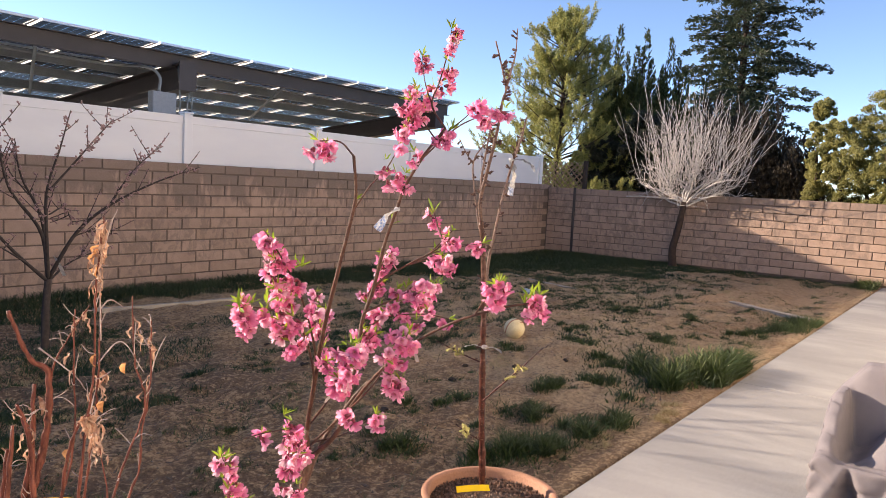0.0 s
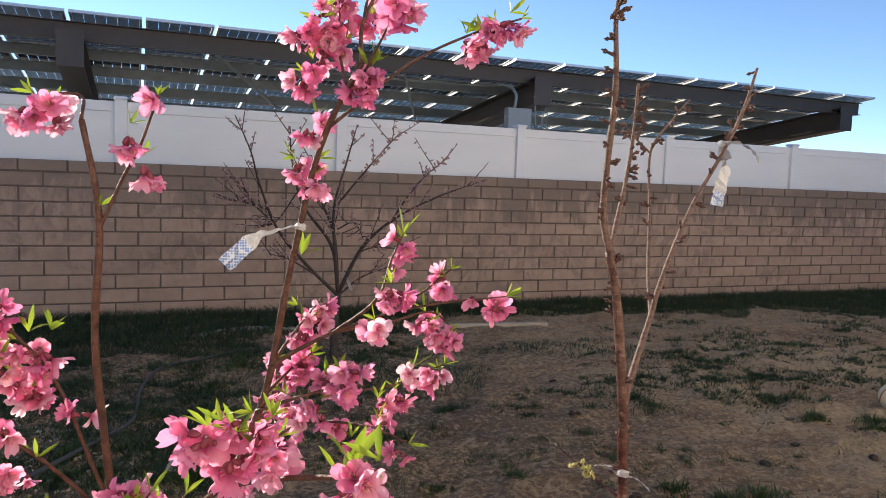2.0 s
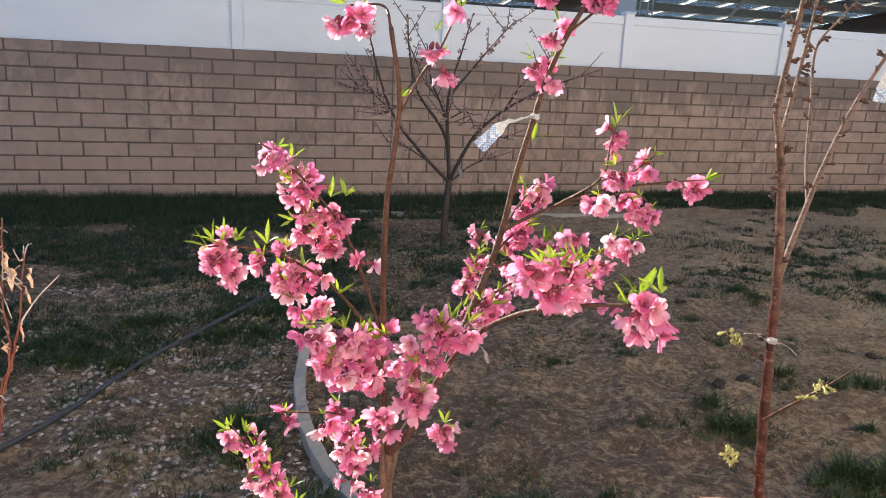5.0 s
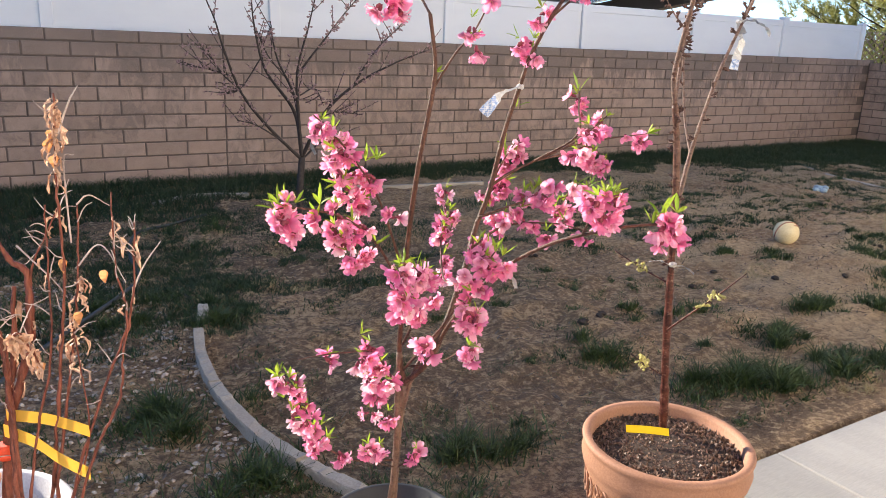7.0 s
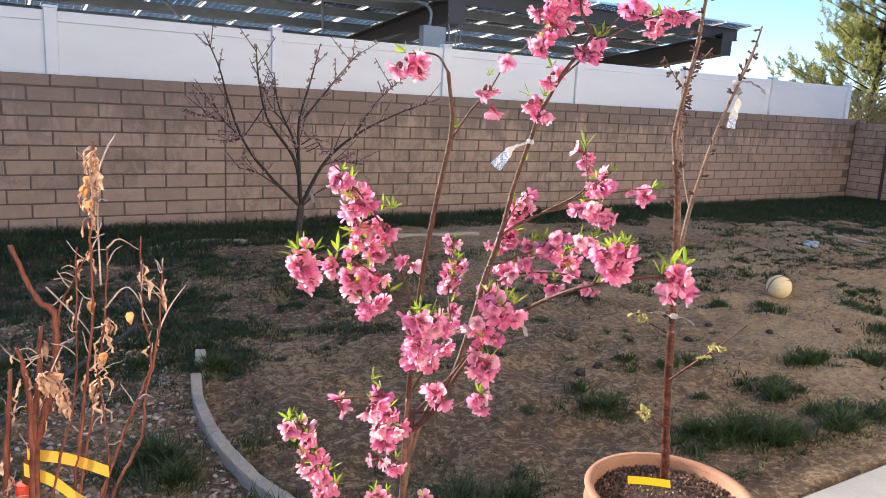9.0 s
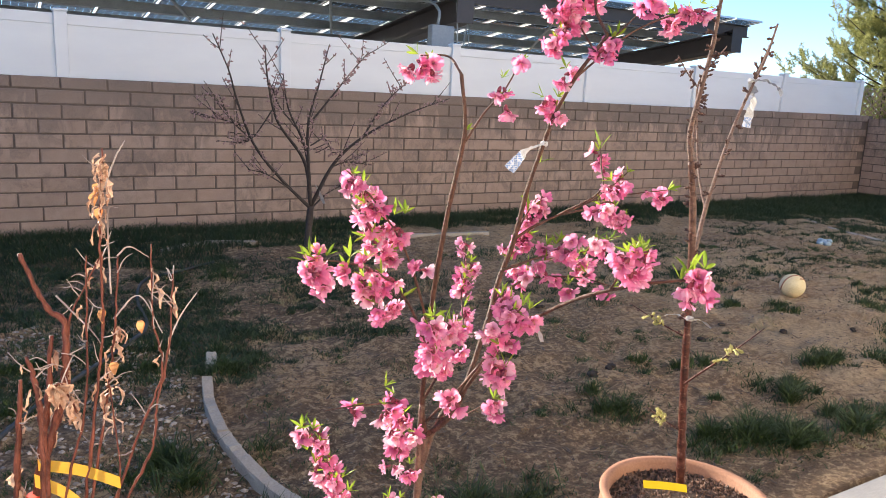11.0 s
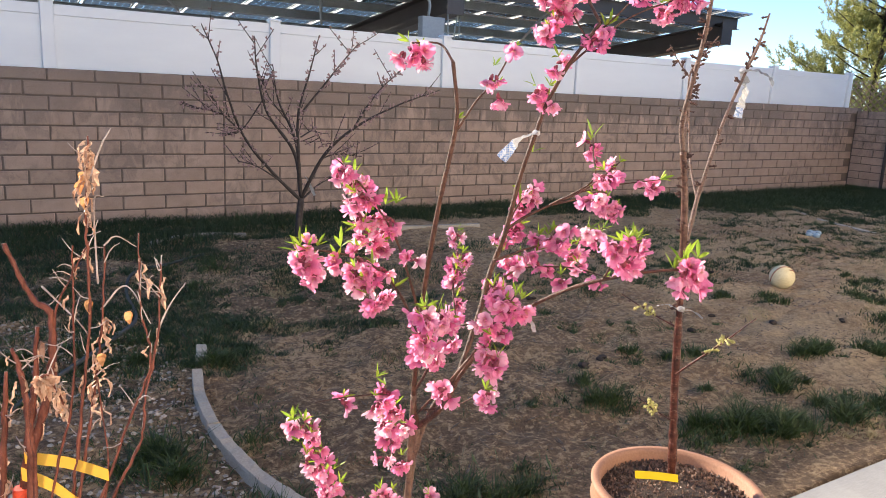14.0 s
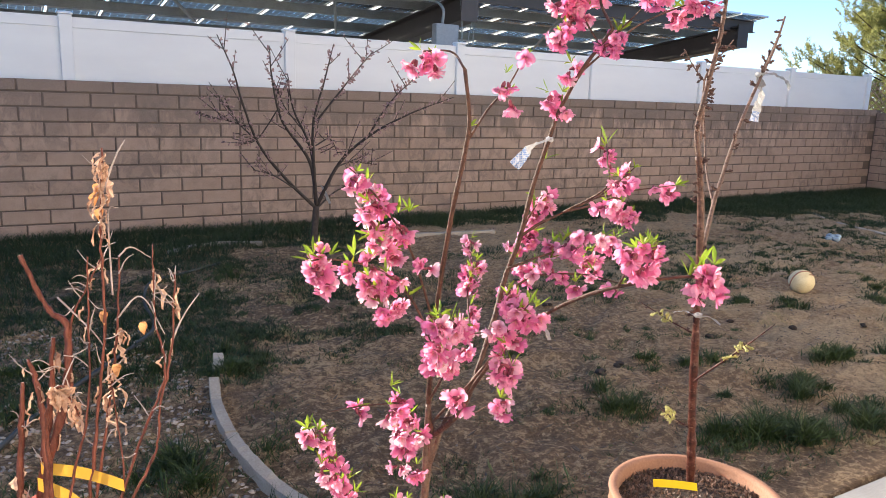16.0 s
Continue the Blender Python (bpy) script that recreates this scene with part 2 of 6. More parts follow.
def young_bark():
    """Glossy red-brown bark with pale cross marks, painted tan above where the sun rims it."""
    m, n, l, b = material("young_peach_bark", 0.38)
    p = add_position(n, l)
    c = add_ramp(n, l, add_noise(n, l, p, 45, 5, 0.65), [(0.3, (0.022, 0.007, 0.005)), (0.55, (0.095, 0.030, 0.020)), (0.75, (0.20, 0.08, 0.058))])
    tan = add_ramp(n, l, add_noise(n, l, p, 60, 5, 0.65), [(0.3, (0.045, 0.019, 0.013)), (0.7, (0.19, 0.10, 0.072))])
    x = n.new("ShaderNodeSeparateXYZ")
    l.new(p, x.inputs[0])
    up = n.new("ShaderNodeMapRange")
    up.inputs["From Min"].default_value, up.inputs["From Max"].default_value = 1.0, 1.22
    l.new(x.outputs[2], up.inputs["Value"])
    c = add_mix(n, l, up.outputs[0], c, tan)
    marks = add_noise(n, l, add_position(n, l, (0.7, 0.7, 1.5)), 110, 3, 0.6)
    c = add_mix(n, l, add_ramp(n, l, marks, [(0.60, (0, 0, 0)), (0.68, (0.6, 0.6, 0.6))]), c, (0.30, 0.19, 0.15))
    c = add_mix(n, l, add_ramp(n, l, marks, [(0.30, (0.8, 0.8, 0.8)), (0.38, (0, 0, 0))]), c, (0.02, 0.009, 0.007))
    l.new(c, b.inputs["Base Color"])
    add_bump(n, l, b, marks, 0.8, 0.003)
    return m


def plain(name, col, rough=0.6, metal=0.0, vary=0.12, scale=20.0, bump=0.1):
    return grainy(name, tuple(v * (1 - vary) for v in col), tuple(min(1.0, v * (1 + vary)) for v in col), scale, scale * 12, rough, bump, metal)


M_BLOCK = block_material()
M_MORTAR = grainy("mortar", (0.12, 0.086, 0.068), (0.19, 0.14, 0.113), 6, 120, 0.95, 0.4)
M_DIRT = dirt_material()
M_CONC = patio_concrete()
M_CURB = grainy("old_concrete", (0.33, 0.275, 0.22), (0.48, 0.41, 0.335), 5, 110, 0.92, 0.5)
M_PAVING = grainy("grey_paving", (0.12, 0.122, 0.125), (0.2, 0.203, 0.205), 3, 110, 0.92, 0.5)
M_VINYL = smooth_vinyl()
M_STEEL_BROWN = grainy("brown_painted_steel", (0.046, 0.037, 0.035), (0.066, 0.053, 0.050), 3, 60, 0.55, 0.06)
M_GALV = grainy("galvanised_steel", (0.21, 0.232, 0.238), (0.31, 0.338, 0.343), 5, 60, 0.5, 0.05, 0.25)
M_CELL = grainy("solar_cell", (0.012, 0.016, 0.03), (0.02, 0.026, 0.045), 4, 60, 0.25, 0.02)
M_ALU = plain("aluminium", (0.62, 0.63, 0.64), 0.4, 0.8)
M_GREYBOX = plain("grey_enamel", (0.30, 0.32, 0.34), 0.5)
M_TERRA = grainy("terracotta_plastic", (0.30, 0.145, 0.085), (0.42, 0.215, 0.13), 7, 140, 0.7, 0.25)
M_SOIL = grainy("potting_soil", (0.03, 0.018, 0.013), (0.085, 0.055, 0.04), 40, 180, 0.97, 1.0, dist=0.01)
M_BARK_RED = young_bark()
# tan instead of red-brown: sun along the upper stems put into the bark
M_BARK_TAN = grainy("tan_young_bark", (0.045, 0.020, 0.014), (0.26, 0.15, 0.11), 45, 130, 0.5, 0.8, stretch=(1, 1, 3))
M_BARK_PEACH = grainy("peach_bark", (0.03, 0.011, 0.008), (0.17, 0.08, 0.052), 60, 150, 0.42, 0.9)
# paler copy of the peach bark: sunlight on the lower stems painted in
M_BARK_LIT = grainy("sunlit_peach_bark", (0.045, 0.02, 0.014), (0.25, 0.14, 0.095), 60, 150, 0.45, 0.9)
M_BARK_GREY = grainy("grey_bark", (0.03, 0.024, 0.022), (0.09, 0.07, 0.062), 30, 150, 0.85, 0.5)
M_BARK_PALE = grainy("pale_twig_bark", (0.16, 0.135, 0.125), (0.74, 0.69, 0.66), 25, 90, 0.7, 0.4)
M_BARK_TRUNK = grainy("brown_bark", (0.022, 0.013, 0.010), (0.075, 0.048, 0.034), 14, 110, 0.9, 0.8)
M_DRYSTEM = grainy("dry_red_stem", (0.035, 0.009, 0.006), (0.30, 0.095, 0.06), 50, 150, 0.42, 1.0, stretch=(1, 1, 0.4))
M_DRYTIP = grainy("bleached_dry_stem", (0.26, 0.17, 0.14), (0.60, 0.48, 0.43), 30, 150, 0.7, 0.3)
M_BUD = grainy("dark_bud", (0.04, 0.02, 0.017), (0.15, 0.08, 0.062), 60, 300, 0.7, 0.4)
M_PETAL = petal_material()
M_STAMEN = plain("stamen", (0.72, 0.30, 0.30), 0.6)
M_CALYX = plain("calyx", (0.20, 0.03, 0.05), 0.6)
M_LEAF = leafy("young_leaf", (0.14, 0.27, 0.02), (0.42, 0.50, 0.05), 0.5)
M_DRYLEAF = leafy("dead_leaf", (0.40, 0.19, 0.11), (0.80, 0.58, 0.42), 0.4, 120.0)
M_GRASS = leafy("lawn_grass", (0.014, 0.032, 0.012), (0.075, 0.105, 0.038), 0.35)
M_STRAW = leafy("dry_grass", (0.34, 0.25, 0.12), (0.52, 0.42, 0.24), 0.3)
M_PINE = leafy("pine_needles", (0.13, 0.15, 0.04), (0.52, 0.50, 0.18), 0.5, 3.0)
M_CYPRESS = leafy("cypress_foliage", (0.018, 0.034, 0.014), (0.10, 0.125, 0.04), 0.2, 3.0)
M_BROWNHEDGE = leafy("dead_cypress_foliage", (0.022, 0.016, 0.010), (0.065, 0.048, 0.028), 0.15, 3.0)
M_CEDAR = leafy("cedar_foliage", (0.02, 0.036, 0.022), (0.085, 0.105, 0.05), 0.2, 3.0)
M_OLIVE = leafy("olive_foliage", (0.10, 0.11, 0.03), (0.40, 0.36, 0.12), 0.4, 3.0)
M_HEDGE = leafy("dark_hedge", (0.018, 0.022, 0.012), (0.05, 0.05, 0.028), 0.15, 3.0)
M_HOSE = plain("dark_hose", (0.055, 0.055, 0.052), 0.6)
M_TAPE = leafy("silver_flash_tape", (0.40, 0.39, 0.39), (0.80, 0.78, 0.77), 0.35, 160.0, 0.22)
M_TAPE_BLUE = dotted()
M_CLEAR = plain("clear_tie", (0.62, 0.56, 0.52), 0.3)
M_ORANGELEAF = leafy("orange_dead_leaf", (0.60, 0.27, 0.10), (0.78, 0.44, 0.20), 0.45, 150.0)
M_YELLOW = leafy("yellow_tag", (0.86, 0.64, 0.01), (0.92, 0.74, 0.02), 0.25)
# amber stands in for sun shining through a yellow tag
M_AMBER = leafy("backlit_amber_tag", (0.84, 0.50, 0.06), (0.90, 0.62, 0.12), 0.3)
M_RED = plain("red_tape", (0.75, 0.07, 0.02), 0.5)
M_WHITEPOT = plain("white_plastic", (0.72, 0.70, 0.69), 0.5)
M_BLACKPOT = plain("black_plastic", (0.03, 0.03, 0.032), 0.5)
M_COVER = grainy("grey_cover_cloth", (0.17, 0.15, 0.16), (0.23, 0.205, 0.215), 4, 260, 0.75, 0.25)
M_BALL = grainy("scuffed_ball", (0.68, 0.52, 0.28), (0.86, 0.72, 0.45), 14, 110, 0.7, 0.2)
M_BALL_RED = plain("ball_stripe", (0.42, 0.16, 0.09), 0.7)
M_TOY = plain("pale_blue_rubber", (0.33, 0.42, 0.50), 0.6)
M_DROPPING = plain("dark_dropping", (0.045, 0.03, 0.022), 0.95, 0, 0.3, 30, 0.8)
M_WOOD = grainy("weathered_wood", (0.26, 0.17, 0.11), (0.38, 0.27, 0.18), 6, 90, 0.85, 0.4, stretch=(1, 1, 4))
M_STUCCO = grainy("pale_stucco", (0.76, 0.70, 0.62), (0.82, 0.76, 0.68), 3, 120, 0.95, 0.6)
for m in (M_BARK_RED, M_BARK_PEACH, M_DRYSTEM, M_BARK_GREY, M_BUD):
    m.node_tree.nodes["Principled BSDF"].inputs["Specular IOR Level"].default_value = 0.25


# ---- building tools ----
def finish(bm, mats, name, smooth=False):
    me = bpy.data.meshes.new(name)
    bm.to_mesh(me)
    bm.free()
    for m in mats if isinstance(mats, (list, tuple)) else [mats]:
        me.materials.append(m)
    if smooth:
        me.polygons.foreach_set("use_smooth", [True] * len(me.polygons))
    return me


def part(name, bm, mats, parent, label="", smooth=False):
    """One mesh object under a thing or a part."""
    ob = new(name, finish(bm, mats, name, smooth))
    ob.parent = parent
    if label:
        ob["label"] = label
    return ob


def single(name, bm, mats, label, category="", group="", kind="", smooth=False):
    return tagged(new(name, finish(bm, mats, name, smooth)), label, category, group, kind)


def empty(name, place, label, category, group=""):
    ob = new(name)
    ob.location = place
    bpy.context.view_layer.update()
    return tagged(ob, label, category, group)


def raw(name, verts, faces, mats, smooth=False, which=None):
    me = bpy.data.meshes.new(name)
    me.from_pydata(verts, [], faces)
    for m in mats if isinstance(mats, (list, tuple)) else [mats]:
        me.materials.append(m)
    if which is not None:
        me.polygons.foreach_set("material_index", which)
    if smooth:
        me.polygons.foreach_set("use_smooth", [True] * len(me.polygons))
    me.update()
    return me


def box(bm, x0, x1, y0, y1, z0, z1, mat=0, bevel=0.0):
    v = [bm.verts.new((x, y, z)) for z in (z0, z1) for y in (y0, y1) for x in (x0, x1)]
    fs = [bm.faces.new([v[i] for i in q]) for q in ((0, 2, 3, 1), (4, 5, 7, 6), (0, 1, 5, 4), (2, 6, 7, 3), (0, 4, 6, 2), (1, 3, 7, 5))]
    for f in fs:
        f.material_index = mat
    if bevel:
        es = list({e for f in fs for e in f.edges})
        bmesh.ops.bevel(bm, geom=es, offset=bevel, segments=1, affect="EDGES", profile=0.5)
    return v


def spline(pts, steps=6):
    """Points on a smooth line through pts."""
    p = [Vector(q) for q in pts]
    p = [2 * p[0] - p[1]] + p + [2 * p[-1] - p[-2]]
    out = []
    for i in range(1, len(p) - 2):
        a, b, c, d = p[i - 1:i + 3]
        for k in range(steps):
            t = k / steps
            out.append(0.5 * (2 * b + (c - a) * t + (2 * a - 5 * b + 4 * c - d) * t * t + (3 * b - a - 3 * c + d) * t ** 3))
    out.append(p[-2])
    return out


def tube(bm, line, r0, r1, sides=7, mat=0, knots=0.0, rng=random):
    """A tapered stem along a line, closed at its end, with small swellings."""
    ring, n = None, len(line)
    side = None
    for i, c in enumerate(line):
        d = (line[min(i + 1, n - 1)] - line[max(i - 1, 0)]).normalized()
        if side is None:
            side = d.orthogonal().normalized()
        side = (side - d * side.dot(d)).normalized()
        up = d.cross(side)
        r = (r0 + (r1 - r0) * i / (n - 1)) * (1 + knots * rng.uniform(-1, 1))
        now = [bm.verts.new(c + r * (math.cos(2 * math.pi * k / sides) * side + math.sin(2 * math.pi * k / sides) * up)) for k in range(sides)]
        if ring:
            for k in range(sides):
                f = bm.faces.new((ring[k], ring[(k + 1) % sides], now[(k + 1) % sides], now[k]))
                f.material_index, f.smooth = mat, True
        else:
            bm.faces.new(now[::-1]).material_index = mat
        ring = now
    bm.faces.new(ring).material_index = mat


def lathe(bm, profile, segs=40, centre=(0, 0, 0), mat=0, closed=True):
    """A turned form: profile of (radius, height) from the bottom's middle."""
    rings = []
    for r, z in profile:
        rings.append([bm.verts.new((centre[0] + r * math.cos(2 * math.pi * k / segs), centre[1] + r * math.sin(2 * math.pi * k / segs), centre[2] + z)) for k in range(segs)])
    for a, b in zip(rings, rings[1:]):
        for k in range(segs):
            f = bm.faces.new((a[k], a[(k + 1) % segs], b[(k + 1) % segs], b[k]))
            f.material_index, f.smooth = mat, True
    if closed:
        bm.faces.new(rings[0][::-1]).material_index = mat
        bm.faces.new(rings[-1]).material_index = mat


def lump(bm, centre, r, squash=1.0, rough=0.3, rng=random, mat=0, subdiv=1):
    res = bmesh.ops.create_icosphere(bm, subdivisions=subdiv, radius=r)
    for v in res["verts"]:
        v.co *= 1 + rng.uniform(-rough, rough)
        v.co.z *= squash
        v.co += Vector(centre)
    for f in {f for v in res["verts"] for f in v.link_faces}:
        f.material_index = mat


# ---- ground ----
def ground_z(x, y):
    """The yard's gentle unevenness; flat by the patio and far away."""
    if y < -7.155 or y > 0.0 or x < -8 or x > 15:
        return 0.0
    bank = 0.034 * max(0.0, min(1.0, (-6.55 - y) / 0.5)) + (0.026 * noise.noise((x * 3.1, y * 3.1, 6)) + 0.012 * noise.noise((x * 11, y * 11, 3)) if y < -6.8 else 0.0)
    e = min(1.0, (y + 6.95) / 0.8, -y / 0.5 + 0.2)
    return bank + max(0.0, e) * (0.035 * noise.noise((x * 0.6, y * 0.6, 0.3)) + 0.040 * noise.noise((x * 2.3, y * 2.3, 4)) + 0.032 * noise.noise((x * 6, y * 6, 2)) + 0.013 * noise.noise((x * 15, y * 15, 8)))


def axis(far_lo, lo, hi, far_hi, step):
    a = [far_lo, far_lo * 0.3 + lo * 0.7, lo]
    n = int((hi - lo) / step)
    return a + [lo + (hi - lo) * k / n for k in range(1, n + 1)] + [hi * 0.7 + far_hi * 0.3, far_hi]


gx, gy = axis(-900, -4, 15, 900, 0.045), axis(-900, -7.7, 0.2, 900, 0.035)
verts = [(x, y, ground_z(x, y) - (0.0 if -7.155 < y else 0.05)) for y in gy for x in gx]
faces = [(j * len(gx) + i, j * len(gx) + i + 1, (j + 1) * len(gx) + i + 1, (j + 1) * len(gx) + i) for j in range(len(gy) - 1) for i in range(len(gx) - 1)]
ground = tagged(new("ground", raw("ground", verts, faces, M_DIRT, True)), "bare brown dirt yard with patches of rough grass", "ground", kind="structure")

# ---- patio: slabs cast in one strip with cut joints ----
patio = new("patio")
tagged(patio, "pale broom-finished concrete patio strip beside the dirt", "patio", kind="structure")
EDGE, CUT = -7.152, 3.2
for k in range(-2, 5):
    x0 = 1.99 + CUT * k - CUT
    for y0, y1 in ((-9.2, EDGE), (-11.0, -9.2)):
        bm = bmesh.new()
        box(bm, x0 + 0.004, x0 + CUT - 0.004, y0 + 0.004, y1 - 0.004, -0.12, 0.04, bevel=0.006)
        part("slab", bm, M_CONC, patio)
bm = bmesh.new()
box(bm, -7.6, 14.78, -11.0, EDGE - 0.01, -0.14, 0.02)
part("joint_bed", bm, M_MORTAR, patio, "dark dirt in the slab joints")

# unseen house wall, stepped close to bounce sunlight, and plain side wall, closing the yard
bm = bmesh.new()
box(bm, -3.5, 3.2, -11.4, -11.0, -0.1, 5.4)
box(bm, 3.2, 11.0, -11.4, -8.45, -0.1, 7.0)
box(bm, 11.0, 16.0, -11.4, -10.2, -0.1, 3.0)
single("wall_bounce", bm, M_STUCCO, "unseen pale stucco house wall, set close and tall to bounce sunlight", "wall", kind="structure")
bm = bmesh.new()
box(bm, -9.2, -9.0, -11.4, 0.2, -0.1, 1.65)
single("wall_side", bm, M_STUCCO, "plain low wall closing the yard", "wall", kind="structure")


# ---- solar canopy behind the fence ----
# unseen paving, added so that grey light bounces onto the canopy's underside
bm = bmesh.new()
box(bm, -40, 14.9, 0.6, 45, -0.1, 0.006)
single("bounce_paving", bm, M_PAVING, "unseen grey paving assumed under the solar carport, for grey bounced light", "paving", kind="structure")
FRONT_Y, FRONT_Z, FALL = 3.2, 3.74, 0.12
CAN_X0, CAN_X1, CAN_LEN = -9.75, 15.25, 5.3


def roof(y):
    return FRONT_Z - FALL * (y - FRONT_Y)


canopy = empty("solar_canopy", (3.0, 6.0, 0.0), "long brown steel solar carport roof behind the white fence", "solar canopy")


def under(ob):
    ob.matrix_parent_inverse = canopy.matrix_world.inverted()
    return ob


tilt = math.atan(FALL)
PW, PL = 0.95, 1.72
bm, frame_bm = bmesh.new(), bmesh.new()


def cuts(lo, hi, n, gap):
    """Edges of n cells with a gap between neighbours."""
    w = (hi - lo) / n
    return [v for k in range(n) for v in (lo + k * w + gap, lo + (k + 1) * w - gap)]


us, ws = cuts(-PW / 2 + 0.03, PW / 2 - 0.03, 6, 0.0018), cuts(0.03, PL - 0.03, 10, 0.002)
grid = [[bm.verts.new((u, w, 0.0)) for u in us] for w in ws]
for j in range(len(ws) - 1):
    for i in range(len(us) - 1):
        if i % 2 == 0 or j % 2:
            bm.faces.new((grid[j][i], grid[j][i + 1], grid[j + 1][i + 1], grid[j + 1][i]))
bmesh.ops.solidify(bm, geom=list(bm.faces), thickness=0.006)
for a, b, c, d in ((-PW / 2, PW / 2, 0, 0.03), (-PW / 2, PW / 2, PL - 0.03, PL), (-PW / 2, -PW / 2 + 0.03, 0.03, PL - 0.03), (PW / 2 - 0.03, PW / 2, 0.03, PL - 0.03)):
    box(frame_bm, a, b, c, d, -0.022, 0.018)
panel_mesh, rim_mesh = finish(bm, M_CELL, "solar_panel"), finish(frame_bm, M_ALU, "panel_frame")
for k in range(25):
    for row in range(4):
        ob = new("solar_panel", panel_mesh)
        ob.parent = canopy
        under(ob)
        y = FRONT_Y + row * (PL + 0.02) * math.cos(tilt)
        ob.matrix_basis = pose(CAN_X0 + 0.5 + k, y, roof(y), -math.degrees(tilt))
        new("panel_frame", rim_mesh).parent = ob


def purlin(y, depth, width, mat, name, label):
    bm = bmesh.new()
    z = roof(y) - 0.03
    w, t, q = width / 2, 0.012, 0.006
    sec = [(-w, 0), (w, 0), (w, t), (q, t), (q, depth - t), (w, depth - t), (w, depth), (-w, depth), (-w, depth - t), (-q, depth - t), (-q, t), (-w, t)]
    ends = [[bm.verts.new((x, y + a, z - depth + b)) for a, b in sec] for x in (CAN_X0, CAN_X1)]
    for k in range(12):
        bm.faces.new((ends[0][k], ends[0][(k + 1) % 12], ends[1][(k + 1) % 12], ends[1][k]))
    bm.faces.new(ends[0][::-1])
    bm.faces.new(ends[1])
    under(part(name, bm, mat, canopy, label))


purlin(3.62, 0.27, 0.16, M_STEEL_BROWN, "front_beam", "dark brown front beam")
for y in (5.0, 6.1, 7.4, 8.8):
    purlin(y, 0.17, 0.08, M_GALV, "purlin", "galvanised purlin")


def rafter(x):
    bm = bmesh.new()
    w, t, q, dp = 0.17, 0.03, 0.012, 0.48
    sec = [(-w, 0), (w, 0), (w, t), (q, t), (q, dp - t), (w, dp - t), (w, dp), (-w, dp), (-w, dp - t), (-q, dp - t), (-q, t), (-w, t)]
    ends = [[bm.verts.new((x + a, y, roof(y) - 0.22 - dp + b)) for a, b in sec] for y in (3.40, 10.0)]
    for k in range(12):
        bm.faces.new((ends[0][k], ends[0][(k + 1) % 12], ends[1][(k + 1) % 12], ends[1][k]))
    bm.faces.new(ends[0])
    bm.faces.new(ends[1][::-1])
    bmesh.ops.recalc_face_normals(bm, faces=bm.faces)
    z = roof(3.38) - 0.22
    plate = bmesh.new()
    box(plate, x - 0.18, x + 0.18, 3.37, 3.398, z - 0.5, z + 0.02)
    under(part("end_plate", plate, M_STEEL_BROWN, canopy))
    under(part("rafter", bm, M_STEEL_BROWN, canopy))
    bm = bmesh.new()
    box(bm, x - 0.18, x + 0.18, 6.0, 6.35, 0.0, roof(6.2) - 0.7, bevel=0.01)
    under(part("column", bm, M_STEEL_BROWN, canopy))


for x in (-8.4, -0.72, 6.95, 14.6):
    rafter(x)
for x0, x1 in ((1.3, 2.9), (-3.5, -1.9), (9.5, 11.6), (4.4, 6.0)):
    bm = bmesh.new()
    tube(bm, [Vector((x0, 3.7, roof(3.7) - 0.28)), Vector(((x0 + x1) / 2, 5.6, roof(5.6) - 0.25)), Vector((x1, 7.5, roof(7.5) - 0.25))], 0.03, 0.03, 6)
    under(part("brace", bm, M_GALV, canopy))
bm = bmesh.new()
box(bm, 6.30, 6.78, 3.45, 3.62, 2.52, 2.93, bevel=0.012)
under(part("junction_box", bm, M_GREYBOX, canopy, "grey electrical box"))
for pts, r in ((((6.86, 3.5, 2.2), (6.88, 3.5, 2.7), (6.87, 3.52, 3.1), (6.86, 3.55, 3.45)), 0.016), (((6.99, 3.45, 2.2), (7.0, 3.45, 2.72), (7.04, 3.46, 2.9), (7.1, 3.5, 3.05)), 0.014),
               (((6.45, 3.5, 2.93), (6.45, 3.5, 3.2), (6.30, 3.75, 3.36), (5.6, 4.2, 3.36), (2.0, 4.2, 3.36)), 0.028), (((7.1, 3.45, 2.2), (7.1, 3.45, 2.98)), 0.012)):
    bm = bmesh.new()
    tube(bm, spline(pts), r, r, 7)
    under(part("conduit", bm, M_GALV, canopy, smooth=True))

# ---- white vinyl fence on the far side of the block wall ----
FENCE_Y, BAY = 0.25, 2.44
POSTS = [BAY * k for k in range(-3, 6)] + [14.72]
fence = empty("vinyl_fence", (5.0, FENCE_Y + 0.06, 0.0), "white vinyl privacy fence standing behind the block wall", "fence")


def fenced(name, bm, label=""):
    ob = part(name, bm, M_VINYL, fence, label)
    ob.matrix_parent_inverse = fence.matrix_world.inverted()
    return ob


